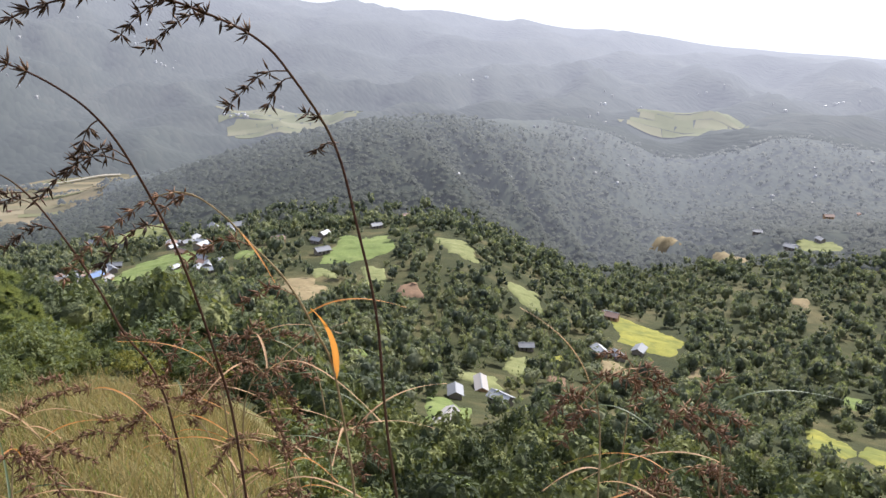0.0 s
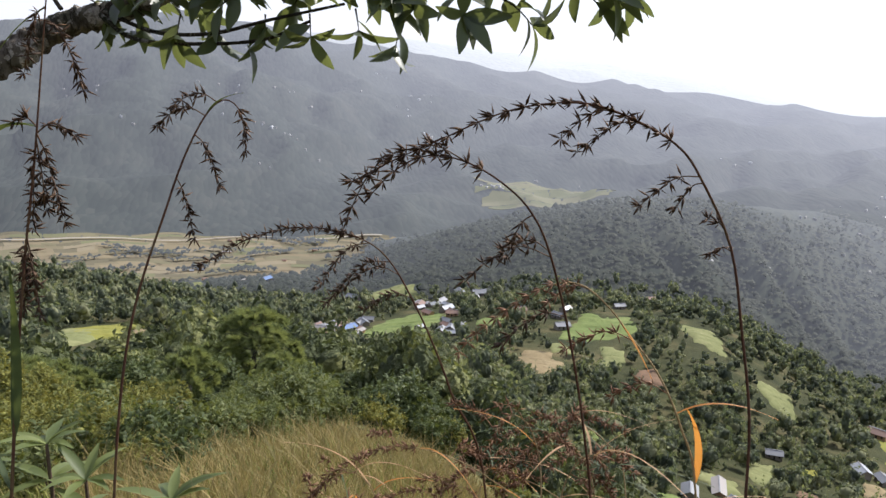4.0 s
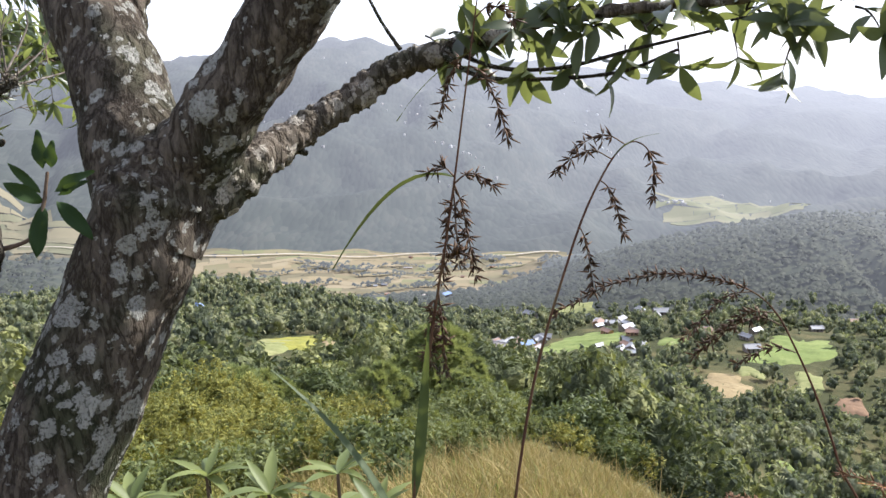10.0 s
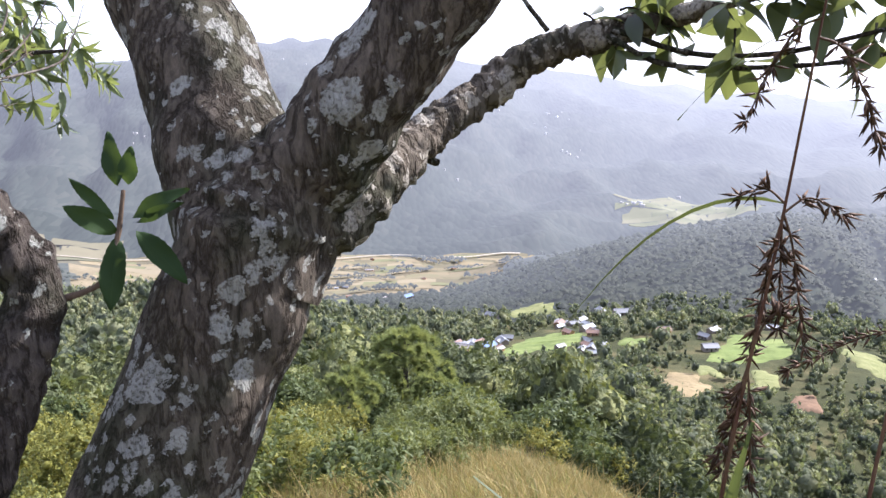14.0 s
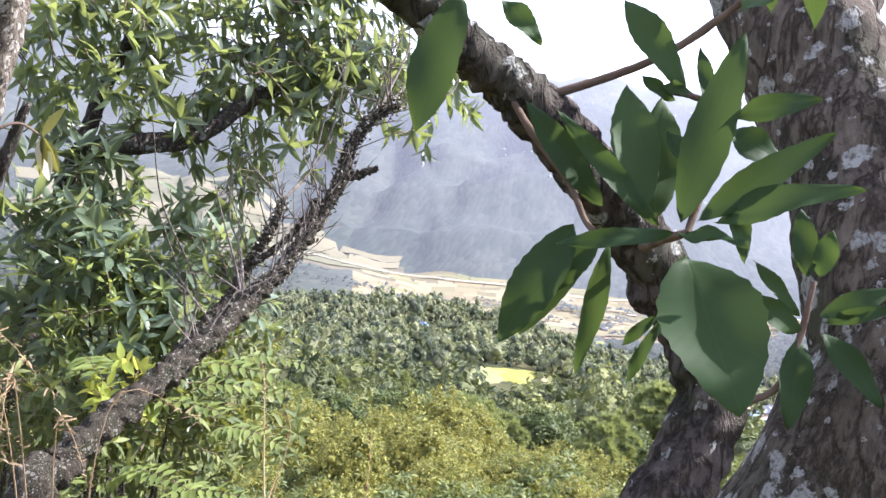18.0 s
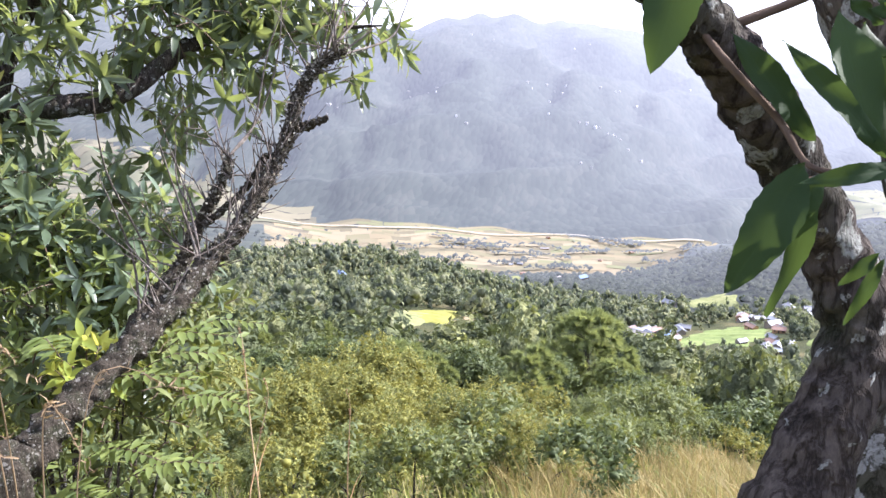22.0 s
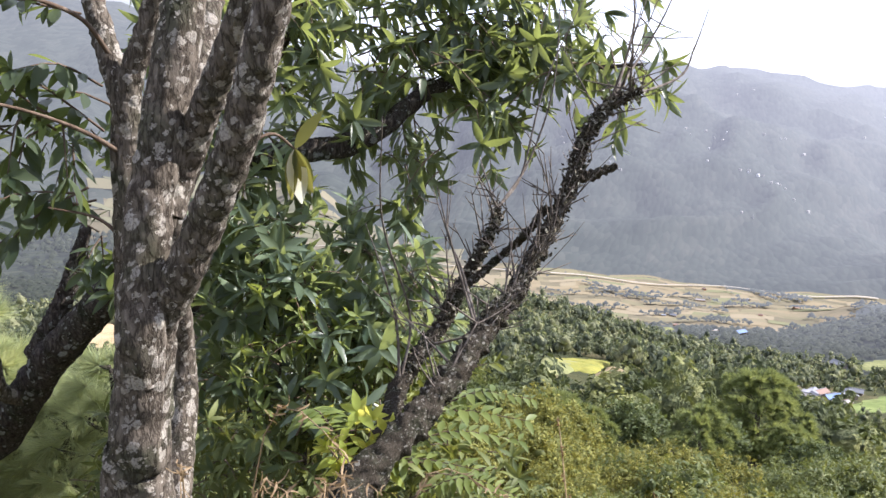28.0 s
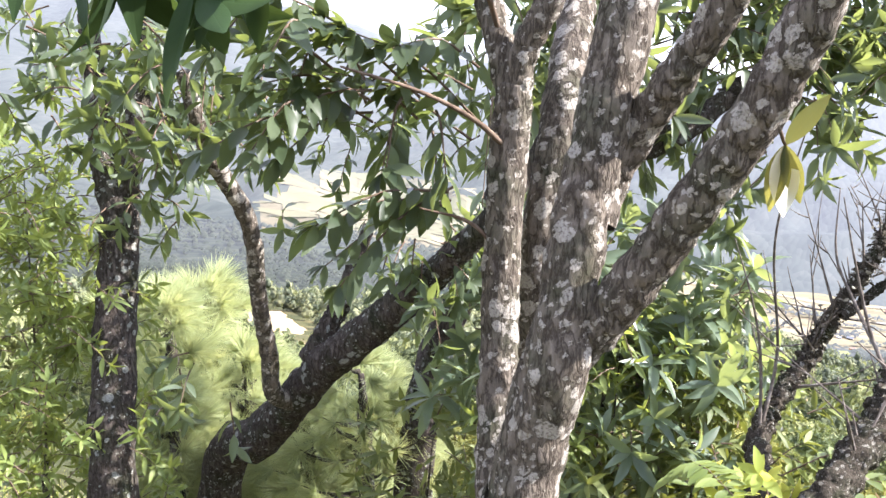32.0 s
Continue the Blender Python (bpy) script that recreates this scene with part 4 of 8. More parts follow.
def parcels(name, az0, az1, d0, d1, size, colours, lift, label, skew=0.5, haze_glow=None, test=None):
    """A patchwork of small terraced fields, each a thin raised slab."""
    rng = np.random.default_rng(int(d0))
    vs, fs = [], []
    d = d0
    while d < d1:
        depth = size * rng.uniform(0.5, 1.1)
        a = az0 + rng.uniform(0, 1)
        while a < az1:
            w = math.degrees(size * rng.uniform(0.7, 2.4) / d)
            if rng.random() < 0.96:
                k = 5
                u, v = np.meshgrid(np.linspace(0, 0.995, k), np.linspace(0, 0.985, k))
                bow = rng.normal(0, 0.06, 4)
                aa = a + w * (u + bow[0] * v)
                dd = d + depth * (v + bow[1] * np.sin(u * 3.1) + bow[2] * u) + (aa - az0) * skew * 4 + 0.012 * d * np.sin(aa * 0.5 + (d + depth * v) * 0.013) + 0.006 * d * np.sin(aa * 1.3 - (d + depth * v) * 0.02)
                x, y = -np.sin(np.radians(aa)) * dd, np.cos(np.radians(aa)) * dd
                q = np.stack([x, y, height(x, y) + lift + rng.uniform(0, 0.08)], -1).reshape(-1, 3)
                if test is None or test(a + w / 2, d, q):
                    n = len(vs)
                    vs += q.tolist()
                    fs += [[n + j * k + i + e for e in t] for j in range(k - 1) for i in range(k - 1) for t in ((0, 1, k + 1), (0, k + 1, k))]
            a += w
        d += depth
    m = Mat(name, 0.95, 0.1)
    c = m.ramp(m.island(), [(k / len(colours), c) for k, c in enumerate(colours)])
    [k for k in m.t.nodes if k.bl_idname == 'ShaderNodeValToRGB'][0].color_ramp.interpolation = "CONSTANT"
    c = m.mix(m.math("MULTIPLY", m.noise(0.06, 6, 0.7), 0.6), c, (0.14, 0.13, 0.085))
    m.color(c)
    # emission stands in for the haze over far fields
    if haze_glow:
        m.haze_glow(*haze_glow)
    tagged(new(name, mesh_of(name, vs, fs, [m.m])), label, "fields", kind="stuff")


make_woods()
DRY = [(0.15, 0.128, 0.08), (0.19, 0.155, 0.095), (0.13, 0.118, 0.07), (0.2, 0.168, 0.112), (0.12, 0.125, 0.065), (0.1, 0.088, 0.058), (0.17, 0.138, 0.086)]
parcels("valley_fields", 17, 52, 955, 1205, 24, DRY, 0.5, "patchwork of dry tan paddy fields on the valley floor",
        test=lambda a, d, q: q[:, 2].max() < -272)
PALE = [(0.066, 0.074, 0.042), (0.082, 0.084, 0.05), (0.058, 0.068, 0.038), (0.088, 0.085, 0.056)]
parcels("far_fields", 2, 12.5, 1560, 1960, 30, PALE, 1.6, "pale hazy terraced fields beyond the wooded ridge", haze_glow=((0.62, 0.65, 0.6), 1200, 3000, 0.06, 0.15),
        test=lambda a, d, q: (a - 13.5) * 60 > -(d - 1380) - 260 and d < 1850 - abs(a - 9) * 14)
parcels("side_fields", -22, -15, 1650, 1790, 38, PALE, 2.0, "pale hazy fields in the side valley", haze_glow=((0.62, 0.65, 0.6), 1200, 3000, 0.06, 0.15))
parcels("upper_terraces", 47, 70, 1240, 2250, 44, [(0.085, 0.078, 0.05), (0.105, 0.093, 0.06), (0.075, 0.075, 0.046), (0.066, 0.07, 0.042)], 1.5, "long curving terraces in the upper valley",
        haze_glow=((0.62, 0.63, 0.62), 1200, 3000, 0.035, 0.15), test=lambda a, d, q: math.degrees(math.atan2(q[0][2] - EYE, d)) < terrace_edge(a))


def road_strip():
    """A pale dirt road along the foot of the mountain."""
    n = 160
    a = np.radians(np.linspace(20, 60, n))
    d = 1216 + 60 * np.clip((np.degrees(a) - 40) / 12, 0, 3) + 10 * np.sin(a * 40)
    vs = []
    for side in (-2.0, 2.0):
        x, y = -np.sin(a) * (d + side), np.cos(a) * (d + side)
        vs.append(np.stack([x, y, height(x, y) + 3.0], -1))
    v = np.concatenate(vs)
    i = np.arange(n - 1)
    f = np.concatenate([np.stack([i, i + 1, i + n], -1), np.stack([i + 1, i + n + 1, i + n], -1)])
    # dirt colour, with haze painted over it as emission
    m = ground_mat("pale_dirt", (0.24, 0.21, 0.17), (0.3, 0.27, 0.22), (0.27, 0.245, 0.21), 0.05, 0.5, 0.1).haze_glow((0.66, 0.64, 0.6), 900, 3000, 0.07, 0.2)
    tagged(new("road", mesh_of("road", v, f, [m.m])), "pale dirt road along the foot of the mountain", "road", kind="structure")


road_strip()


# ---- growing things: curves, leaves, needles ----
def smooth_line(pts, n):
    """A Catmull-Rom line through the points."""
    p = np.asarray(pts, float)
    p = np.vstack([2 * p[0] - p[1], p, 2 * p[-1] - p[-2]])
    u = np.linspace(0, len(p) - 3 - 1e-6, n)
    k, t = np.floor(u).astype(int), (u % 1)[:, None]
    a, b, c, d = p[k], p[k + 1], p[k + 2], p[k + 3]
    return 0.5 * (2 * b + (c - a) * t + (2 * a - 5 * b + 4 * c - d) * t ** 2 + (3 * b - a - 3 * c + d) * t ** 3)


def tube(pts, radii, seg=10, rings=24, bumps=0.0, seed=0.0, knots=0.0):
    """A tapering, slightly uneven tube as (verts, quads)."""
    line = smooth_line(pts, rings)
    r = np.interp(np.linspace(0, 1, rings), np.linspace(0, 1, len(radii)), radii)
    tan = np.gradient(line, axis=0)
    tan /= np.linalg.norm(tan, axis=1, keepdims=True)
    ref = np.array([0.35, 0.93, 0.1]) if abs(tan[:, 1]).mean() < 0.75 else np.array([1.0, 0.1, 0.2])
    x = np.cross(tan, ref)
    x /= np.linalg.norm(x, axis=1, keepdims=True)
    y = np.cross(tan, x)
    a = np.linspace(0, 2 * np.pi, seg, endpoint=False)
    wob = np.ones((rings, seg))
    if bumps:
        for i in range(rings):
            for j in range(seg):
                q = line[i] + r[i] * (math.cos(a[j]) * x[i] + math.sin(a[j]) * y[i])
                s = 1.0 / max(r[i], 0.01)
                n1 = noise.noise(Vector((q[0] * s, q[1] * s, q[2] * s * 0.5 + seed)) * 1.3)
                n2 = noise.noise(Vector((q[0] * 55, q[1] * 55, q[2] * 24 + seed)))
                n3 = noise.noise(Vector((q[0] * 130, q[1] * 130, q[2] * 75 + seed)))
                wob[i, j] += bumps * (n1 * 0.9 + (0.010 * n2 + 0.006 * n3) / max(r[i], 0.012) * 2.2)
                if knots:
                    wob[i, j] += knots * max(0.0, noise.noise(Vector((q[0] * s * 0.5, q[1] * s * 0.5, q[2] * s * 0.5 + seed * 2))) - 0.25)
    ring = line[:, None] + (r[:, None] * wob)[..., None] * (np.cos(a)[None, :, None] * x[:, None] + np.sin(a)[None, :, None] * y[:, None])
    v = np.concatenate([ring.reshape(-1, 3), line[:1], line[-1:] + tan[-1:] * r[-1] * 0.4])
    i, j = np.meshgrid(np.arange(rings - 1), np.arange(seg), indexing="ij")
    j2 = (j + 1) % seg
    f = np.stack([i * seg + j, i * seg + j2, (i + 1) * seg + j2, (i + 1) * seg + j], -1).reshape(-1, 4)
    e = rings * seg + 1
    cap = np.array([[(rings - 1) * seg + k, (rings - 1) * seg + (k + 1) % seg, e, e] for k in range(seg)])
    t1, t2 = f[:, [0, 1, 2]], f[:, [0, 2, 3]]
    return v, np.concatenate([t1, t2, cap[:, :3]])


def limb(name, pts, radii, mat, parent, seg=28, rings=90, bumps=0.16, seed=0.0, knots=0.0, label=""):
    v, f = tube(pts, radii, seg, rings, bumps, seed, knots)
    return part(name, mesh_of(name, v, f, [mat], smooth=True), mat, parent, label)


def leaf_shape(length, width, n=6, fold=0.22, droop=0.25, blunt=0.85):
    """A folded, bending leaf along +y with its face to +z."""
    v, f = [], []
    for i in range(n + 1):
        u = i / n
        w = width * 0.5 * math.sin(math.pi * min(1.0, u ** blunt)) ** 0.85 if 0 < u < 1 else 0.002
        yy, zz = length * u * (1 - 0.18 * droop * u), -length * droop * u * u
        v += [(-w, yy, zz + w * fold), (0, yy, zz - w * fold * 0.4), (w, yy, zz + w * fold)]
        if i:
            b = 3 * (i - 1)
            for k in (0, 1):
                f += [[b + k, b + k + 1, b + k + 4], [b + k, b + k + 4, b + k + 3]]
    return np.array(v), np.array(f)


def turns(dirs, ups):
    """Rotations with y along dirs and z near ups."""
    y = dirs / np.linalg.norm(dirs, axis=1, keepdims=True)
    x = np.cross(y, ups)
    x /= np.maximum(np.linalg.norm(x, axis=1, keepdims=True), 1e-6)
    return np.stack([x, y, np.cross(x, y)], -1)


def set_out(base, places, rot, sizes):
    v, f = base
    out = np.einsum("nij,kj->nki", rot, v) * sizes[:, None, None] + places[:, None, :]
    return out.reshape(-1, 3), (f[None] + (np.arange(len(places)) * len(v))[:, None, None]).reshape(-1, 3)


def toothed_leaf(length, width, fold, droop, n=18):
    """A broad elliptic leaf with a finely toothed edge, bending down along its length."""
    v, f = [], []
    for i in range(n + 1):
        u = i / n
        w = width * 0.5 * max(0.03, math.sin(math.pi * u ** 0.88) ** 0.75) * (1.0 if i % 2 else 0.94)
        yy, zz = length * u * (1 - 0.15 * droop * u), -length * droop * u * u
        for k in (-1, -0.5, 0, 0.5, 1):
            v.append((w * k, yy, zz + w * fold * (abs(k) - 0.3) + 0.004 * math.sin(u * 9 + k * 2) * abs(k)))
        if i:
            b = 5 * (i - 1)
            for k in range(4):
                f += [[b + k, b + k + 1, b + k + 6], [b + k, b + k + 6, b + k + 5]]
    return np.array(v), np.array(f)


class Sprigs:
    """Collects twigs and their leaves, then builds them under a tree."""

    def __init__(self, seed):
        self.rng = np.random.default_rng(seed)
        self.twigs, self.at, self.dir, self.up, self.size = [], [], [], [], []

    def leaf(self, p, d, up=(0, 0, 1), size=1.0):
        self.at.append(p), self.dir.append(d), self.up.append(up), self.size.append(size)

    def sprig(self, p, d, length, count, spread=0.9, sag=0.3, whorl=5, r=0.004):
        rng = self.rng
        p, d = np.asarray(p, float), np.asarray(d, float) / np.linalg.norm(d)
        line = [p + d * length * u + np.array([0, 0, -sag * length * u * u]) for u in (0, 0.35, 0.7, 1.0)]
        self.twigs.append((line, (r, r * 0.8, r * 0.6, r * 0.4)))
        side = np.cross(d, rng.normal(size=3))
        side /= np.linalg.norm(side)
        other = np.cross(d, side)
        for k in range(count):
            u = 0.15 + 0.85 * (k + 0.5) / count
            q = p + d * length * u + np.array([0, 0, -sag * length * u * u])
            a = k * 2.4 + rng.normal() * 0.3
            out = math.cos(a) * side + math.sin(a) * other
            way = out * spread + d * rng.uniform(0.35, 0.8) + np.array([0, 0, rng.uniform(-0.55, 0.12)])
            self.leaf(q, way, np.array([0, 0, 1.0]) + rng.normal(size=3) * 0.35, rng.uniform(0.7, 1.12))
        for k in range(whorl):
            a = k * 6.283 / max(whorl, 1) + rng.normal() * 0.2
            out = math.cos(a) * side + math.sin(a) * other
            self.leaf(line[-1], out * 0.75 + d * rng.uniform(0.5, 1.0) + np.array([0, 0, rng.uniform(-0.2, 0.25)]), d + rng.normal(size=3) * 0.2, rng.uniform(0.7, 1.0))

    def build(self, parent, bases, mat, twig_mat, single=0):
        rng = self.rng
        if self.twigs:
            v, f = joined([tube(t, r, 5, 7) for t, r in self.twigs])
            part("twigwork", mesh_of("twigwork", v, f, [twig_mat], smooth=True), twig_mat, parent)["kind"] = "stuff"
        p, s = np.array(self.at), np.array(self.size)
        rot = turns(np.array(self.dir, float), np.array(self.up, float))
        order = rng.permutation(len(p))
        meshes = [mesh_of("leaf", b[0], b[1], [mat], smooth=True) for b in bases]
        for k in order[:single]:
            ob = new("leaf", meshes[k % len(meshes)])
            ob.parent = parent
            ob.matrix_basis = Matrix.LocRotScale(Vector(p[k]), Matrix(rot[k].tolist()).to_quaternion(), Vector((s[k],) * 3))
        rest = order[single:]
        if len(rest):
            pieces = [set_out(bases[k], p[rest[k::len(bases)]], rot[rest[k::len(bases)]], s[rest[k::len(bases)]]) for k in range(len(bases))]
            v, f = joined(pieces)
            part("foliage", mesh_of("foliage", v, f, [mat], smooth=True), mat, parent)["kind"] = "stuff"


M_LEAF_BROAD = leaf_material("broad_leaf", (0.016, 0.035, 0.009), (0.028, 0.055, 0.012), (0.09, 0.16, 0.02), 0.16, 0.5, "object", veins=True, spec=0.07)
M_LEAF_LANCE = leaf_material("lance_leaf", (0.026, 0.046, 0.019), (0.085, 0.122, 0.047), (0.25, 0.34, 0.055), 0.31, 0.34, spec=0.26)
M_LEAF_BOUGH = leaf_material("bough_leaf", (0.018, 0.034, 0.012), (0.06, 0.088, 0.03), (0.22, 0.31, 0.045), 0.26, 0.38, spec=0.2)
M_LEAF_SPRAY = leaf_material("spray_leaf", (0.024, 0.042, 0.014), (0.06, 0.088, 0.028), (0.18, 0.24, 0.04), 0.26, 0.36, spec=0.3)
M_LEAF_LIME = leaf_material("lime_leaf", (0.16, 0.24, 0.03), (0.28, 0.36, 0.05), (0.6, 0.65, 0.08), 0.45, 0.5)
M_LEAF_SICK = leaf_material("yellowing_leaf", (0.05, 0.08, 0.018), (0.13, 0.11, 0.03), (0.28, 0.3, 0.04), 0.36, 0.5, "object", veins=True)
M_LEAF_SHRUB = leaf_material("shrub_leaf", (0.04, 0.064, 0.017), (0.145, 0.178, 0.04), (0.32, 0.4, 0.04), 0.15, 0.5, spec=0.14)
M_LEAF_DARK = leaf_material("dark_shrub_leaf", (0.04, 0.072, 0.031), (0.138, 0.195, 0.082), (0.28, 0.38, 0.07), 0.3, 0.33, spec=0.34)
M_LEAF_GOLD = leaf_material("golden_shrub_leaf", (0.05, 0.072, 0.014), (0.235, 0.25, 0.037), (0.42, 0.43, 0.05), 0.15, 0.55, spec=0.14)
M_LEAF_BUSH = leaf_material("dark_bush_leaf", (0.034, 0.056, 0.015), (0.098, 0.13, 0.032), (0.2, 0.28, 0.035), 0.14, 0.55, spec=0.14)
M_NEEDLE = leaf_material("pine_needles", (0.026, 0.046, 0.016), (0.22, 0.29, 0.07), (0.32, 0.41, 0.07), 0.28, 0.55, spec=0.15)
M_NEEDLE_YOUNG = leaf_material("young_pine_needles", (0.18, 0.25, 0.085), (0.35, 0.42, 0.14), (0.52, 0.62, 0.16), 0.34, 0.45)


def feet(x, y, sink=0.08):
    return float(height(x, y)) - sink


# ---- the forked tree beside the path ----
def forked_tree():
    t = thing("forked_tree", (-1.8, 0.72, feet(-1.8, 0.72)), "old forked tree with dark grooved bark and pale lichen patches", "tree")
    o = Vector(t.location)
    g = lambda pts: [tuple(Vector(p) - o) for p in pts]  # noqa: E731
    limb("trunk", g([(-1.80, 0.70, -0.62), (-1.73, 0.86, 0.2), (-1.63, 1.03, 0.72), (-1.56, 1.148, 1.0), (-1.515, 1.206, 1.16), (-1.475, 1.24, 1.3), (-1.46, 1.27, 1.42)]),
         (0.18, 0.15, 0.134, 0.126, 0.123, 0.118, 0.07), M_BARK, t, 80, 240, 0.12, 1.0)
    limb("limb", g([(-1.49, 1.23, 1.2), (-1.553, 1.277, 1.38), (-1.618, 1.312, 1.504), (-1.694, 1.337, 1.619), (-1.771, 1.358, 1.74), (-2.0, 1.48, 2.05), (-2.2, 1.6, 2.5)]),
         (0.1, 0.112, 0.106, 0.104, 0.1, 0.085, 0.06), M_BARK, t, 60, 160, 0.13, 4.0)
    limb("limb", g([(-1.70, 1.36, 1.58), (-1.71, 1.42, 1.72), (-1.68, 1.46, 1.9), (-1.6, 1.5, 2.2)]), (0.06, 0.055, 0.05, 0.04), M_BARK, t, 32, 60, 0.2, 6.0)
    limb("limb", g([(-1.46, 1.23, 1.2), (-1.436, 1.30, 1.35), (-1.37, 1.302, 1.43), (-1.31, 1.303, 1.506), (-1.265, 1.33, 1.569), (-1.18, 1.35, 1.68), (-1.07, 1.37, 1.83), (-0.9, 1.42, 2.15), (-0.7, 1.5, 2.6)]),
         (0.09, 0.098, 0.088, 0.08, 0.078, 0.078, 0.076, 0.07, 0.06), M_BARK, t, 60, 170, 0.13, 8.0)
    br = limb("branch", g([(-1.44, 1.25, 1.24), (-1.38, 1.33, 1.31), (-1.355, 1.42, 1.36), (-1.355, 1.53, 1.396), (-1.335, 1.64, 1.44), (-1.292, 1.726, 1.488), (-1.24, 1.788, 1.545), (-1.16, 1.815, 1.583), (-1.05, 1.82, 1.606),
                           (-0.94, 1.79, 1.63), (-0.78, 1.775, 1.672), (-0.5, 1.78, 1.69), (-0.2, 1.78, 1.70), (0.14, 1.77, 1.68)]),
              (0.04, 0.058, 0.05, 0.042, 0.038, 0.037, 0.034, 0.032, 0.027, 0.021, 0.015, 0.01, 0.007, 0.004), M_BARK_PALE, t, 24, 220, 0.3, 3.0, 0.5)
    limb("stub", g([(-1.35, 1.55, 1.395), (-1.33, 1.56, 1.38), (-1.31, 1.568, 1.371)]), (0.012, 0.009, 0.006), M_MOSS, br, 8, 8, 0.2)
    for pts in ([(-1.05, 1.785, 1.61), (-0.9, 1.76, 1.565), (-0.75, 1.765, 1.565), (-0.6, 1.77, 1.6), (-0.42, 1.78, 1.64)],
                [(-1.06, 1.78, 1.60), (-0.95, 1.75, 1.548), (-0.8, 1.755, 1.54), (-0.62, 1.767, 1.555), (-0.5, 1.77, 1.6)],
                [(-1.18, 1.79, 1.61), (-1.24, 1.80, 1.68), (-1.3, 1.8, 1.78)]):
        limb("twig", g(pts), (0.006, 0.005, 0.0045, 0.004, 0.003), M_MOSS, br, 8, 40, 0.1)
    side = limb("side_limb", g([(-1.86, 0.62, -0.5), (-1.74, 0.70, 0.45), (-1.67, 0.79, 0.9), (-1.63, 0.88, 1.12), (-1.62, 0.915, 1.19), (-1.622, 0.94, 1.26), (-1.65, 0.925, 1.33), (-1.672, 0.885, 1.396),
                                (-1.69, 0.84, 1.452), (-1.706, 0.793, 1.50), (-1.72, 0.744, 1.543), (-1.737, 0.70, 1.58), (-1.755, 0.655, 1.612), (-1.765, 0.6, 1.645), (-1.76, 0.52, 1.70), (-1.74, 0.4, 1.85)]),
                (0.075, 0.06, 0.053, 0.045, 0.041, 0.038, 0.036, 0.034, 0.032, 0.031, 0.029, 0.026, 0.023, 0.02, 0.018, 0.015), M_BARK_DARK, t, 36, 260, 0.2, 12.0, 0.5)
    for pts, r in (([(-1.68, 0.86, 1.42), (-1.62, 0.77, 1.44), (-1.57, 0.71, 1.46), (-1.535, 0.684, 1.474)], 0.008), ([(-1.74, 0.685, 1.585), (-1.70, 0.68, 1.545), (-1.655, 0.685, 1.50), (-1.62, 0.68, 1.462), (-1.56, 0.682, 1.468)], 0.006),
                   ([(-1.62, 0.96, 1.23), (-1.577, 1.015, 1.252), (-1.566, 1.041, 1.312), (-1.565, 1.059, 1.378)], 0.008), ([(-1.73, 0.72, 1.57), (-1.64, 0.80, 1.62), (-1.56, 0.86, 1.70)], 0.008),
                   ([(-1.535, 0.684, 1.474), (-1.54, 0.72, 1.53), (-1.56, 0.745, 1.575), (-1.6, 0.75, 1.585)], 0.005), ([(-1.765, 0.62, 1.64), (-1.73, 0.59, 1.66), (-1.69, 0.57, 1.652)], 0.005)):
        r *= 0.6
        limb("twig", g(pts), (r, r * 0.85, r * 0.7), M_TWIG, side, 8, 30, 0.1)
    # the broad leaves, in whorls on the side limb
    shapes = [toothed_leaf(0.12, 0.047, 0.22, dr) for dr in (0.1, 0.3, 0.55)]
    meshes = [mesh_of("leaf", v, f, [M_LEAF_BROAD], smooth=True) for v, f in shapes]
    rng = np.random.default_rng(21)

    def leaf(p, way, up, size, k=0):
        rot = turns(np.array([way], float), np.array([up], float))[0]
        ob = new("leaf", meshes[k % 3])
        ob.parent = side
        ob.matrix_basis = Matrix.LocRotScale(Vector(p) - o, Matrix(rot.tolist()).to_quaternion(), Vector((size,) * 3))

    def whorl(c, axis, n, size, flare=1.0):
        axis = np.array(axis, float) / np.linalg.norm(axis)
        a = np.cross(axis, (0.3, 0.2, 0.9))
        a /= np.linalg.norm(a)
        b = np.cross(axis, a)
        for k in range(n):
            ang = k * 2.399 + rng.normal() * 0.15
            out = math.cos(ang) * a + math.sin(ang) * b
            lift = rng.uniform(-0.15, 0.85)
            way = out * flare + axis * lift
            leaf(np.array(c) + out * 0.008, way, axis * 1.2 - out * 0.2 + rng.normal(size=3) * 0.15, size * rng.uniform(0.75, 1.15), k)

    def posed(rows):
        """Leaves by foot, tip, width and sag, their faces half turned to the path."""
        for foot, tip, wide, sag in rows:
            reach = np.array(tip) - np.array(foot)
            size = np.linalg.norm(reach)
            up = np.array((0.5, -0.75, 0.45)) + rng.normal(size=3) * 0.16
            up -= reach * (up @ reach) / size ** 2
            lift = math.atan2(sag, 1 - 0.15 * sag)
            way = reach / size * math.cos(lift) + up / np.linalg.norm(up) * math.sin(lift)
            rot = turns(np.array([way]), np.array([up]))[0]
            ob = new("leaf", mesh_of("leaf", *toothed_leaf(size / math.hypot(1 - 0.15 * sag, sag), wide, 0.25, sag), [M_LEAF_BROAD], smooth=True))
            ob.parent = side
            ob.matrix_basis = Matrix.LocRotScale(Vector(foot) - o, Matrix(rot.tolist()).to_quaternion(), Vector((1, 1, 1)))

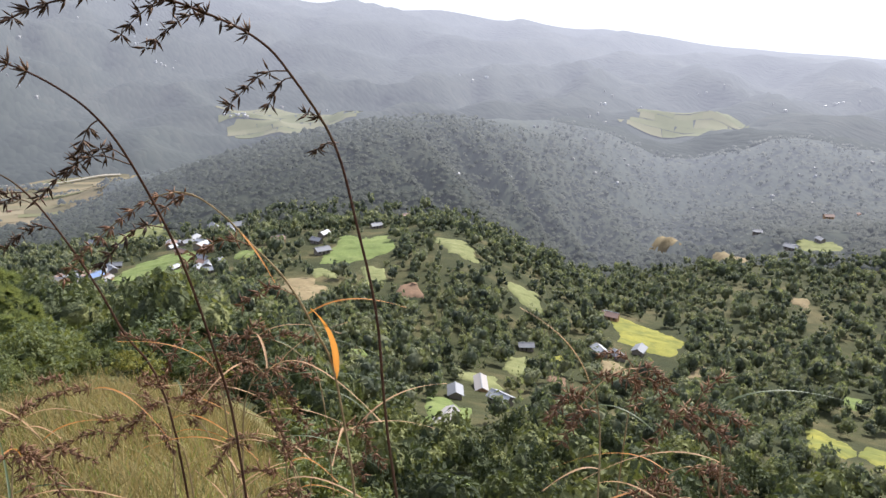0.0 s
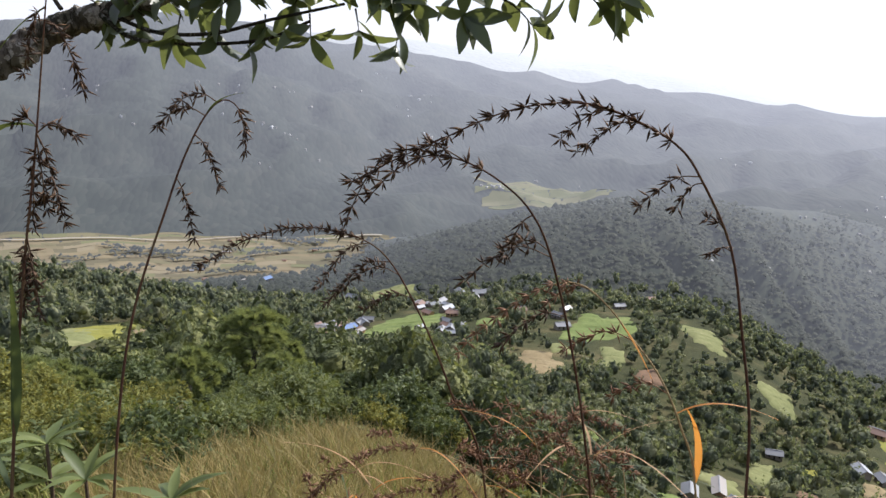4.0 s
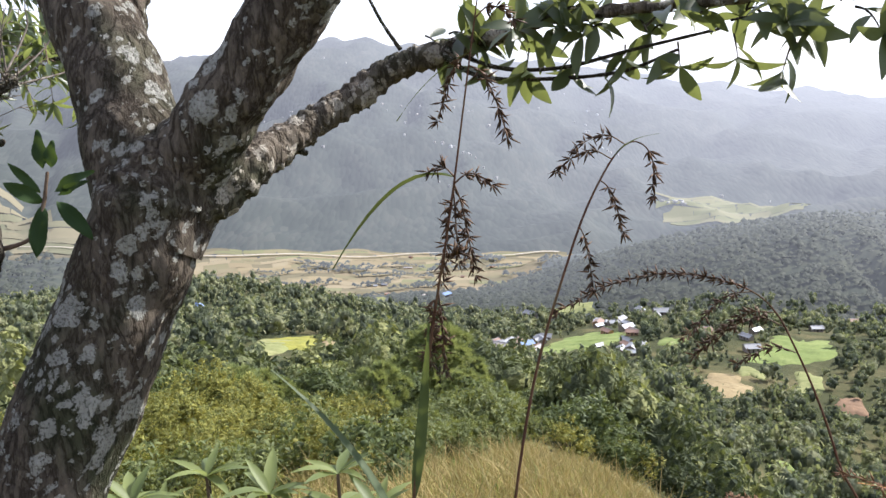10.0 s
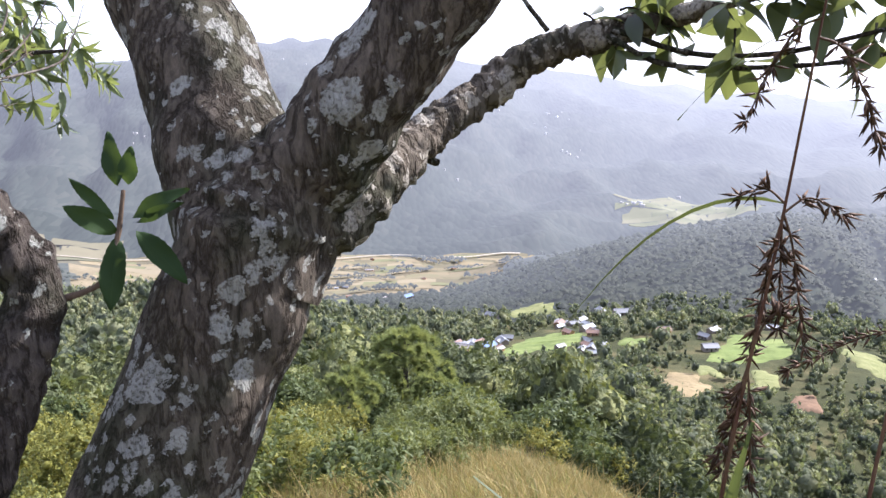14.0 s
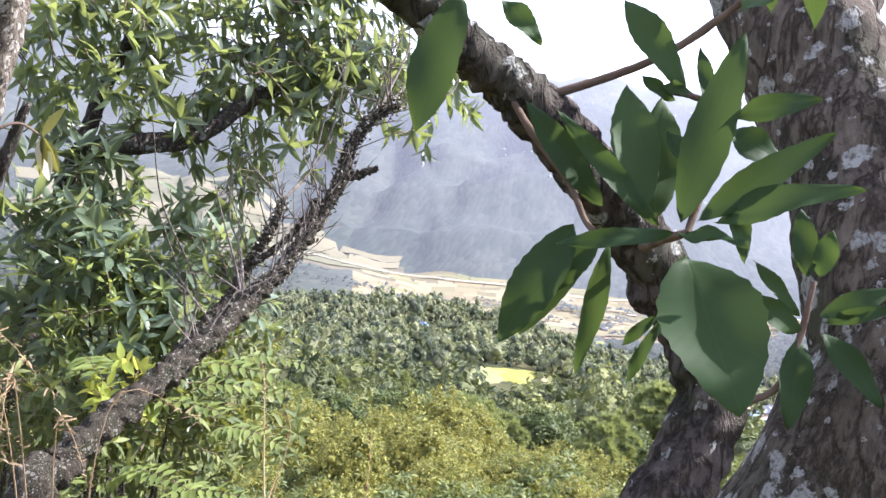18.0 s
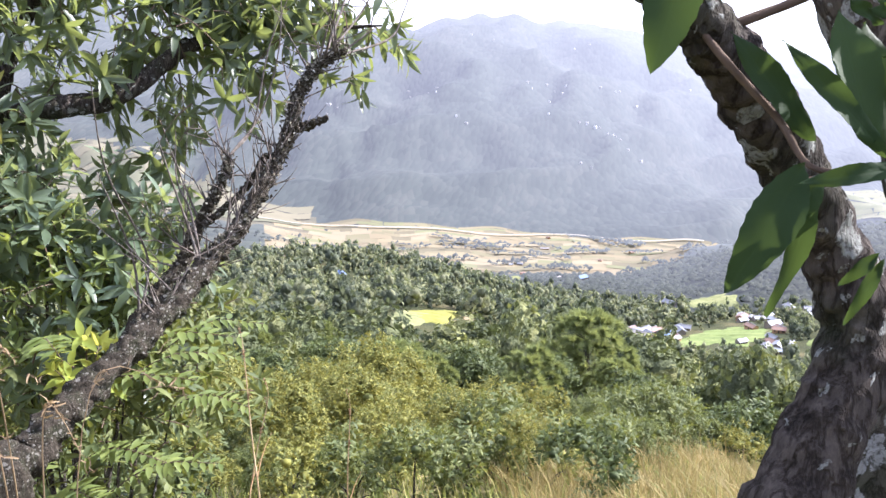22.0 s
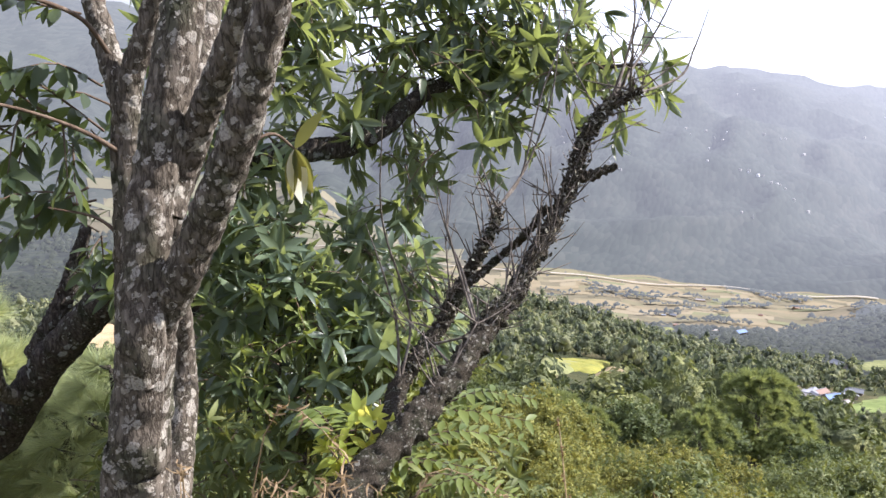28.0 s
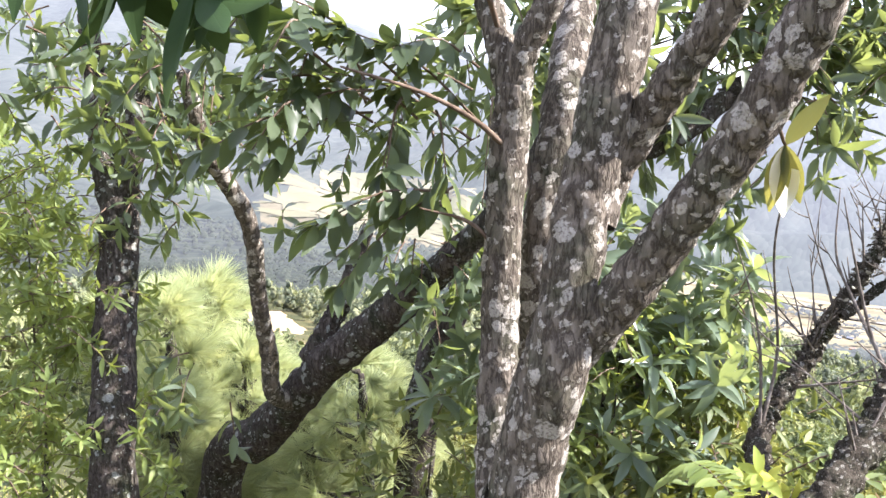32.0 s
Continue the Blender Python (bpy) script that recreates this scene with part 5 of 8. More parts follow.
    posed((
        ((-1.583, 0.688, 1.484), (-1.625, 0.718, 1.589), 0.045, 0.10),
        ((-1.583, 0.715, 1.477), (-1.612, 0.757, 1.580), 0.040, 0.10),
        ((-1.542, 0.684, 1.481), (-1.526, 0.727, 1.633), 0.038, 0.10),
        ((-1.528, 0.685, 1.485), (-1.447, 0.727, 1.560), 0.027, 0.15),
        ((-1.518, 0.694, 1.484), (-1.418, 0.716, 1.522), 0.027, 0.35),
        ((-1.542, 0.682, 1.472), (-1.479, 0.673, 1.475), 0.018, 0.10),
        ((-1.534, 0.685, 1.454), (-1.453, 0.638, 1.357), 0.082, 0.15),
        ((-1.545, 0.679, 1.472), (-1.616, 0.620, 1.458), 0.017, 0.10),
        ((-1.620, 0.648, 1.470), (-1.659, 0.606, 1.365), 0.042, 0.30),
        ((-1.609, 0.670, 1.457), (-1.641, 0.640, 1.407), 0.024, 0.20),
        ((-1.624, 0.681, 1.446), (-1.661, 0.637, 1.366), 0.020, 0.40),
        ((-1.624, 0.710, 1.449), (-1.659, 0.725, 1.312), 0.022, 0.20),
        ((-1.568, 0.706, 1.393), (-1.595, 0.700, 1.361), 0.012, 0.30),
    ))
    posed((
        ((-1.564, 0.709, 1.389), (-1.587, 0.699, 1.327), 0.012, 0.20),
        ((-1.629, 0.700, 1.482), (-1.693, 0.662, 1.571), 0.028, 0.10),
        ((-1.570, 0.698, 1.473), (-1.647, 0.648, 1.565), 0.020, 0.15),
        ((-1.650, 0.742, 1.665), (-1.588, 0.754, 1.586), 0.031, 0.10),
        ((-1.521, 0.714, 1.568), (-1.465, 0.740, 1.585), 0.021, 0.40),
        ((-1.553, 0.739, 1.564), (-1.580, 0.757, 1.625), 0.014, 0.10),
        ((-1.599, 0.754, 1.577), (-1.623, 0.736, 1.598), 0.013, 0.20),
        ((-1.609, 0.748, 1.591), (-1.574, 0.751, 1.580), 0.012, 0.30),
        ((-1.692, 0.570, 1.652), (-1.707, 0.541, 1.541), 0.043, 0.10),
        ((-1.709, 0.641, 1.656), (-1.678, 0.661, 1.620), 0.021, 0.20),
        ((-1.512, 0.708, 1.513), (-1.487, 0.689, 1.458), 0.018, 0.20),
        ((-1.550, 0.767, 1.553), (-1.516, 0.807, 1.528), 0.030, 0.20),
        ((-1.546, 0.730, 1.508), (-1.589, 0.729, 1.552), 0.022, 0.20),
    ))
    posed((
        ((-1.567, 1.042, 1.319), (-1.614, 0.994, 1.362), 0.032, 0.15),
        ((-1.566, 1.041, 1.312), (-1.550, 1.002, 1.215), 0.038, 0.15),
        ((-1.548, 1.061, 1.320), (-1.478, 1.080, 1.245), 0.034, 0.20),
        ((-1.572, 1.043, 1.338), (-1.619, 1.013, 1.399), 0.020, 0.15),
        ((-1.571, 1.055, 1.384), (-1.594, 1.068, 1.460), 0.030, 0.10),
        ((-1.562, 1.065, 1.385), (-1.556, 1.071, 1.440), 0.028, 0.10),
        ((-1.554, 1.060, 1.339), (-1.488, 1.107, 1.379), 0.027, 0.20),
        ((-1.548, 1.064, 1.333), (-1.479, 1.083, 1.363), 0.019, 0.20),
    ))
    whorl((-1.56, 0.86, 1.70), (0.2, -0.2, 0.9), 7, 0.75)
    whorl((-1.74, 0.4, 1.9), (0, -0.3, 0.9), 8, 0.9)
    # the leafy end of the long branch
    s = Sprigs(31)
    for k in range(32):
        u = k / 31
        p = np.array([-1.1 + 1.25 * u, 1.78, 1.635 + 0.045 * u]) + s.rng.normal(size=3) * (0.02, 0.03, 0.01) - np.array(o)
        s.sprig(p, (s.rng.uniform(-0.3, 0.7), s.rng.uniform(-0.7, 0.7), s.rng.uniform(-0.1, 0.8)), s.rng.uniform(0.04, 0.11), 3, 0.9, 0.5, 5, 0.003)
    for k in range(8):
        p = np.array([-1.05 + 0.11 * k, 1.77, 1.605 + s.rng.uniform(-0.01, 0.03)]) - np.array(o)
        s.sprig(p, (s.rng.uniform(-0.2, 0.4), s.rng.uniform(-0.4, 0.4), -0.7), s.rng.uniform(0.02, 0.05), 1, 0.7, 0.2, 4, 0.0025)
    for k in range(4):
        s.leaf(np.array([-0.62, 1.767, 1.56]) + s.rng.normal(size=3) * 0.02 - np.array(o), (s.rng.normal() * 0.4, s.rng.normal() * 0.4, -0.8), s.rng.normal(size=3), s.rng.uniform(0.5, 0.9))
    s.build(br, [leaf_shape(0.098, 0.036, 6, 0.25, dr, 1.0) for dr in (0.25, 0.5)], M_LEAF_SPRAY, M_MOSS, 200)


forked_tree()


# ---- the many-stemmed tree ----
def bough(s, a, b, step=0.035, arch=0.05):
    """A thin leafy shoot from a to b with two rows of leaves and a tuft at its tip."""
    r = s.rng
    mid = (a + b) / 2 + (0, 0, arch)
    reach = float(np.linalg.norm(b - a))
    n = max(6, int(reach / step))
    line = smooth_line([a, mid, b], n)
    s.twigs.append(([a, mid, b], (0.005, 0.004, 0.0018)))
    ahead = (b - a) / reach
    flat = np.cross(ahead, (0, 0, 1.0))
    flat /= np.linalg.norm(flat) + 1e-6
    for k in range(2, n):
        for sgn in (-1, 1):
            s.leaf(line[k], flat * sgn * r.uniform(0.4, 1.0) + ahead * r.uniform(0.2, 0.8) + (0, 0, r.uniform(-0.9, 0.25)), flat * sgn * 0.3 + (0, 0, 1.0) + r.normal(size=3) * 0.35, r.uniform(0.65, 1.15))
    for k in range(4):
        s.leaf(line[-1], ahead + r.normal(size=3) * 0.45, (0, 0, 1.0) + r.normal(size=3) * 0.3, r.uniform(0.5, 0.85))


def stem_tree():
    x, y = -5.15, 1.02
    t = thing("many_stemmed_tree", (x, y, feet(x, y)), "many-stemmed tree with pale flaking lichened bark and leafy sprays", "tree")
    o = Vector(t.location)
    g = lambda pts: [tuple(Vector(p) - o) for p in pts]  # noqa: E731
    limb("trunk", g([(-5.08, 0.93, feet(x, y)), (-4.99, 0.9, 0.0), (-4.925, 0.895, 0.33), (-4.905, 0.912, 0.5), (-4.87, 0.922, 0.66), (-4.81, 0.91, 0.8), (-4.76, 0.88, 0.92)]), (0.15, 0.12, 0.1, 0.095, 0.092, 0.085, 0.06), M_BARK_PALE, t, 52, 170, 0.2, 2.0)
    limb("stem", g([(-4.87, 0.915, 0.66), (-4.80, 0.927, 0.78), (-4.695, 0.957, 0.907), (-4.596, 0.979, 1.038), (-4.508, 0.992, 1.162), (-4.426, 1.005, 1.274), (-4.355, 1.013, 1.379), (-4.297, 1.02, 1.48), (-4.25, 1.026, 1.577), (-4.15, 1.04, 1.8), (-4.0, 1.05, 2.2)]), (0.07, 0.068, 0.062, 0.057, 0.054, 0.053, 0.052, 0.051, 0.05, 0.047, 0.04), M_BARK_PALE, t, 44, 170, 0.18, 5.0)
    limb("stem", g([(-4.80, 0.87, 0.62), (-4.746, 0.86, 0.78), (-4.75, 0.88, 0.92), (-4.751, 0.903, 1.06), (-4.751, 0.93, 1.2), (-4.751, 0.963, 1.33), (-4.755, 1.0, 1.47), (-4.762, 1.052, 1.66), (-4.75, 1.1, 1.9), (-4.7, 1.15, 2.3)]), (0.075, 0.073, 0.071, 0.07, 0.068, 0.066, 0.066, 0.068, 0.06, 0.05), M_BARK_PALE, t, 44, 160, 0.18, 7.0)
    stem = limb("stem", g([(-5.03, 0.93, -0.1), (-5.08, 0.945, 0.1), (-5.135, 0.956, 0.23), (-5.186, 0.986, 0.433), (-5.224, 1.013, 0.645), (-5.25, 1.034, 0.862), (-5.264, 1.049, 1.079), (-5.261, 1.062, 1.293), (-5.245, 1.07, 1.46)]), (0.08, 0.072, 0.066, 0.062, 0.06, 0.058, 0.058, 0.06, 0.052), M_BARK_PALE, t, 38, 170, 0.18, 9.0)
    limb("fork", g([(-5.25, 1.066, 1.4), (-5.29, 1.05, 1.55), (-5.36, 1.03, 1.75), (-5.5, 1.0, 2.2)]), (0.046, 0.044, 0.04, 0.03), M_BARK_PALE, stem, 28, 60, 0.18, 15.0)
    limb("fork", g([(-5.25, 1.068, 1.4), (-5.215, 1.08, 1.56), (-5.13, 1.13, 1.75), (-4.98, 1.2, 2.2)]), (0.046, 0.042, 0.04, 0.03), M_BARK_PALE, stem, 28, 60, 0.18, 16.0)
    limb("stem", g([(-5.25, 1.12, -0.2), (-5.47, 1.29, 0.2), (-5.5, 1.315, 0.42), (-5.413, 1.268, 0.64), (-5.348, 1.236, 0.85), (-5.315, 1.23, 1.039), (-5.306, 1.26, 1.212), (-5.334, 1.318, 1.381), (-5.401, 1.398, 1.555), (-5.5, 1.5, 1.74), (-5.65, 1.65, 2.1)]), (0.06, 0.054, 0.05, 0.052, 0.054, 0.056, 0.06, 0.064, 0.066, 0.06, 0.05), M_BARK_PALE, t, 34, 150, 0.18, 11.0)
    limb("stem", g([(-4.76, 0.98, 1.12), (-4.775, 1.03, 1.24), (-4.715, 1.055, 1.349), (-4.642, 1.062, 1.441), (-4.575, 1.069, 1.527), (-4.51, 1.077, 1.606), (-4.4, 1.1, 1.8), (-4.3, 1.15, 2.2)]), (0.045, 0.05, 0.047, 0.045, 0.043, 0.042, 0.04, 0.03), M_BARK_PALE, t, 34, 120, 0.18, 13.0)
    limb("branch", g([(-5.25, 1.06, 1.26), (-5.2, 0.9, 1.36), (-5.16, 0.7, 1.44), (-5.1, 0.45, 1.5)]), (0.01, 0.008, 0.006, 0.003), M_TWIG, t, 8, 40, 0.1)
    limb("branch", g([(-5.23, 1.03, 0.95), (-5.3, 0.95, 1.05), (-5.34, 0.8, 1.1)]), (0.008, 0.006, 0.003), M_TWIG, t, 8, 30, 0.1)
    limb("branch", g([(-5.3, 1.05, 1.6), (-5.2, 0.9, 1.74), (-5.1, 0.6, 1.8), (-5.0, 0.3, 1.8)]), (0.009, 0.008, 0.006, 0.003), M_TWIG, t, 8, 40, 0.1)
    s = Sprigs(41)
    r = s.rng
    for foot, tip in (((-5.39, 0.96, 1.84), (-5.42, 0.4, 1.83)),
                      ((-5.4, 1.04, 1.51), (-5.37, 0.74, 1.53)),
                      ((-5.39, 1.03, 1.35), (-5.34, 0.53, 1.56)),
                      ((-5.41, 0.84, 1.42), (-5.38, 0.34, 1.7)),
                      ((-5.4, 0.96, 1.15), (-5.46, 0.56, 0.92)),
                      ((-5.41, 0.94, 1.13), (-5.39, 0.53, 1.1)),
                      ((-5.45, 0.7, 1.44), (-5.39, 0.4, 1.32)),
                      ((-5.45, 0.7, 1.41), (-5.4, 0.33, 1.43)),
                      ((-5.39, 0.77, 1.42), (-5.32, 0.66, 1.23)),
                      ((-5.42, 0.9, 1.38), (-5.3, 0.84, 1.17)),
                      ((-5.43, 0.57, 1.5), (-5.41, 0.27, 1.57)),
                      ((-5.37, 0.64, 1.47), (-5.37, 0.51, 1.65)),
                      ((-5.4, 0.51, 1.42), (-5.4, 0.22, 1.31)),
                      ((-5.44, 0.45, 1.79), (-5.35, 0.2, 1.65)),
                      ((-5.42, 1.03, 1.92), (-5.27, 0.75, 2.06)),
                      ((-5.38, 0.49, 1.6), (-5.23, 0.33, 1.53))):
        for shift in ((0, 0, 0), (-0.16, 0.08, -0.07)):
            bough(s, np.array(foot) + shift - np.array(o), np.array(tip) + shift + r.normal(size=3) * 0.03 - np.array(o))
    s.build(t, [leaf_shape(0.118, 0.043, 6, 0.22, dr, 0.95) for dr in (0.1, 0.35)], M_LEAF_BOUGH, M_TWIG, 260)
    # the withering whorl that hangs from the outer stem
    me = [mesh_of("leaf", *leaf_shape(0.16, 0.052, 8, 0.15, dr), [m], smooth=True) for dr, m in ((0.1, M_LEAF_SICK), (0.3, M_LEAF_SICK))]
    pale = mesh_of("leaf", *leaf_shape(0.17, 0.065, 8, 0.1, 0.12), [leaf_material("bleached_leaf", (0.46, 0.44, 0.33), (0.56, 0.54, 0.4), (0.8, 0.78, 0.6), 0.5, 0.5, "object")], smooth=True)
    for k, (way, up, size) in enumerate((((0.05, 0.03, -1), (0.6, -0.7, 0.2), 1.0), ((0.3, 0.1, -0.9), (0.6, -0.7, 0), 0.9), ((-0.15, -0.1, -1), (0.3, -0.9, 0), 1.0), ((-0.3, 0.2, -0.8), (0.2, -0.9, 0), 0.8), ((0.3, 0.3, 0.6), (0.4, -0.8, 0.3), 0.9), ((0.15, 0.3, -0.9), (0.9, -0.3, 0), 1.0))):
        ob = new("leaf", pale if k == 0 else me[k % 2])
        ob.parent = t
        rot = turns(np.array([way], float), np.array([up], float))[0]
        ob.matrix_basis = Matrix.LocRotScale(Vector((-4.44, 1.24, 1.33)) - o, Matrix(rot.tolist()).to_quaternion(), Vector((size,) * 3))
        ob["label"] = "pale withering leaf" if k == 0 else "yellow browning leaf"
    limb("twig", g([(-4.40, 1.02, 1.33), (-4.40, 1.14, 1.38), (-4.44, 1.24, 1.33)]), (0.006, 0.005, 0.004), M_TWIG, t, 8, 14, 0.1)


stem_tree()


def dark_trees():
    """Two dark leaning trees behind the many-stemmed one."""
    x, y = -8.85, 0.88
    t = thing("leaning_tree", (x, y, feet(x, y)), "dark leaning tree with lichen spots and a thin upright stem", "tree")
    o = Vector(t.location)
    g = lambda pts: [tuple(Vector(p) - o) for p in pts]  # noqa: E731
    limb("trunk", g([(-8.85, 0.88, feet(x, y)), (-8.45, 1.0, -1.14), (-8.006, 1.122, -0.734), (-7.753, 1.189, -0.494), (-7.507, 1.245, -0.264), (-7.265, 1.292, -0.045), (-7.013, 1.347, 0.144), (-6.766, 1.391, 0.323), (-6.529, 1.422, 0.498), (-6.2, 1.47, 0.75), (-5.9, 1.55, 1.05), (-5.75, 1.65, 1.4)]), (0.16, 0.145, 0.135, 0.122, 0.112, 0.104, 0.098, 0.09, 0.078, 0.06, 0.04, 0.02), M_BARK_DARK, t, 36, 150, 0.2, 3.0)
    limb("limb", g([(-7.4, 1.24, -0.05), (-7.361, 1.27, 0.018), (-7.339, 1.327, 0.129), (-7.317, 1.383, 0.24), (-7.302, 1.431, 0.355), (-7.29, 1.475, 0.473), (-7.26, 1.55, 0.7)]), (0.07, 0.066, 0.06, 0.056, 0.052, 0.048, 0.03), M_BARK_DARK, t, 26, 80, 0.2, 4.0)
    limb("stem", g([(-7.56, 1.2, -0.36), (-7.433, 1.033, -0.222), (-7.325, 0.983, 0.028), (-7.225, 0.92, 0.261), (-7.116, 0.866, 0.483), (-6.999, 0.821, 0.695), (-6.898, 0.748, 0.885), (-6.813, 0.646, 1.041), (-6.723, 0.548, 1.188), (-6.65, 0.45, 1.5)]), (0.055, 0.05, 0.046, 0.043, 0.041, 0.04, 0.04, 0.039, 0.036, 0.03), M_BARK_PALE, t, 26, 130, 0.18, 5.0)
    s = Sprigs(51)
    r = s.rng
    for c, n, w in (((-7.1, 0.5, 1.4), 34, 0.3), ((-6.8, 0.5, 1.6), 30, 0.26), ((-7.6, 1.6, 1.25), 10, 0.22), ((-6.35, 1.4, 0.72), 14, 0.14)):
        for _ in range(n):
            p = np.array(c) + r.normal(size=3) * (w, w, w * 0.6) - np.array(o)
            s.sprig(p, (r.normal() * 0.6, r.normal() * 0.6, r.uniform(-0.7, 0.3)), r.uniform(0.12, 0.28), 7, 0.9, 0.45, 4, 0.005)
    s.build(t, [leaf_shape(0.13, 0.042, 5, 0.25, dr) for dr in (0.15, 0.4)], M_LEAF_BOUGH, M_TWIG, 120)
    x, y = -7.5, 0.18
    t = thing("upright_tree", (x, y, feet(x, y)), "slim upright tree with dark lichened bark and forked top", "tree")
    o = Vector(t.location)
    limb("trunk", [tuple(Vector(p) - o) for p in [(-7.4, 0.15, feet(x, y)), (-7.5, 0.18, -0.65), (-7.75, 0.28, 0.1), (-7.87, 0.36, 0.62), (-7.92, 0.42, 0.95), (-7.9, 0.5, 1.3), (-7.8, 0.6, 1.9)]], (0.14, 0.12, 0.11, 0.1, 0.08, 0.07, 0.06), M_BARK_DARK, t, 32, 120, 0.2, 4.0)
    limb("limb", [tuple(Vector(p) - o) for p in [(-7.88, 0.36, 0.7), (-7.95, 0.32, 1.0), (-7.97, 0.32, 1.25), (-7.97, 0.3, 1.8)]], (0.07, 0.065, 0.06, 0.05), M_BARK_DARK, t, 26, 60, 0.2, 6.0)
    s = Sprigs(53)
    r = s.rng
    for c, n, w in (((-7.9, 0.4, 1.75), 18, 0.35), ((-7.6, 0.5, 0.95), 7, 0.2), ((-7.5, 0.5, -0.1), 7, 0.18)):
        for _ in range(n):
            p = np.array(c) + r.normal(size=3) * (w, w, w * 0.5) - np.array(o)
            s.sprig(p, (r.normal() * 0.6, r.normal() * 0.6, r.uniform(-0.6, 0.3)), r.uniform(0.12, 0.25), 6, 0.9, 0.45, 4, 0.005)
    s.build(t, [leaf_shape(0.14, 0.045, 4, 0.25, dr) for dr in (0.15, 0.4)], M_LEAF_LANCE, M_TWIG, 60)


dark_trees()


def overhang():
    """The broad leaves that hang close over the path near its end."""
    x, y = -4.9, -0.75
    t = thing("overhanging_sapling", (x, y, feet(x, y)), "slender sapling with large green leaves arching over the path", "tree")
    o = Vector(t.location)
    limb("trunk", [tuple(Vector(p) - o) for p in [(-4.9, -0.75, feet(x, y)), (-4.85, -0.6, 0.6), (-4.7, -0.4, 1.4), (-4.5, -0.22, 1.72), (-4.3, -0.1, 1.7)]], (0.03, 0.025, 0.018, 0.01, 0.005), M_TWIG, t, 12, 60, 0.1)
    s = Sprigs(61)
    for c in ((-4.3, -0.12, 1.64), (-4.4, -0.2, 1.68), (-4.28, -0.06, 1.67), (-4.45, -0.16, 1.7)):
        s.sprig(np.array(c) - np.array(o), (0.2, 0.25, -0.5), 0.06, 3, 0.9, 0.3, 5)
    for c, n in (((-4.5, -0.1, 1.64), 12), ((-4.62, -0.24, 1.66), 7), ((-4.56, 0.06, 1.68), 6)):
        for k in range(n):
            a = k * 2.4
            s.leaf(np.array(c) - np.array(o), (math.cos(a), math.sin(a), s.rng.uniform(-0.9, 0.1)), (0, 0, 1.0) + s.rng.normal(size=3) * 0.2, s.rng.uniform(0.7, 1.05))
    limb("branch", [tuple(Vector(p) - o) for p in [(-4.7, -0.4, 1.4), (-4.62, -0.25, 1.66), (-4.5, -0.1, 1.64)]], (0.012, 0.008, 0.004), M_TWIG, t, 8, 30, 0.1)
    limb("branch", [tuple(Vector(p) - o) for p in [(-4.62, -0.25, 1.66), (-4.58, -0.08, 1.7), (-4.56, 0.06, 1.68)]], (0.008, 0.006, 0.003), M_TWIG, t, 8, 30, 0.1)
    s.build(t, [leaf_shape(0.15, 0.045, 7, 0.2, dr) for dr in (0.12, 0.4)], M_LEAF_BROAD, M_TWIG, 60)


overhang()


# ---- the mossy leaning branch with bare twigs ----
SHOOTS = (
    ((-5.00, 2.85, 1.00), (-5.08, 3.12, 1.19), (-5.05, 3.23, 1.55), (-5.05, 3.25, 2.00)),
    ((-4.98, 2.80, 0.95), (-5.05, 3.01, 1.09), (-5.03, 3.12, 1.52), (-4.95, 3.28, 1.92)),
    ((-4.90, 3.25, 1.38), (-5.03, 3.72, 1.65), (-4.96, 3.81, 1.84), (-4.90, 3.88, 2.06)),
    ((-4.90, 3.40, 1.47), (-4.90, 3.86, 1.56), (-4.86, 3.94, 1.70), (-4.82, 4.00, 1.89)),
    ((-4.93, 3.33, 1.45), (-5.05, 3.64, 1.79), (-5.04, 3.64, 1.92), (-5.03, 3.63, 2.02)),
    ((-4.90, 2.20, 0.50), (-5.00, 2.25, 0.66), (-5.03, 2.22, 0.90), (-5.055, 2.197, 1.11)),
    ((-5.10, 1.70, -0.15), (-5.12, 1.85, 0.21), (-4.98, 1.66, 0.75), (-4.78, 1.56, 1.22)),
    ((-5.05, 1.95, 0.05), (-5.10, 2.0, 0.35), (-5.13, 1.98, 0.60), (-5.2, 1.95, 0.85)),
    ((-5.00, 2.20, 0.45), (-5.22, 2.35, 0.67), (-5.26, 2.35, 0.84), (-5.27, 2.40, 1.08)),
)
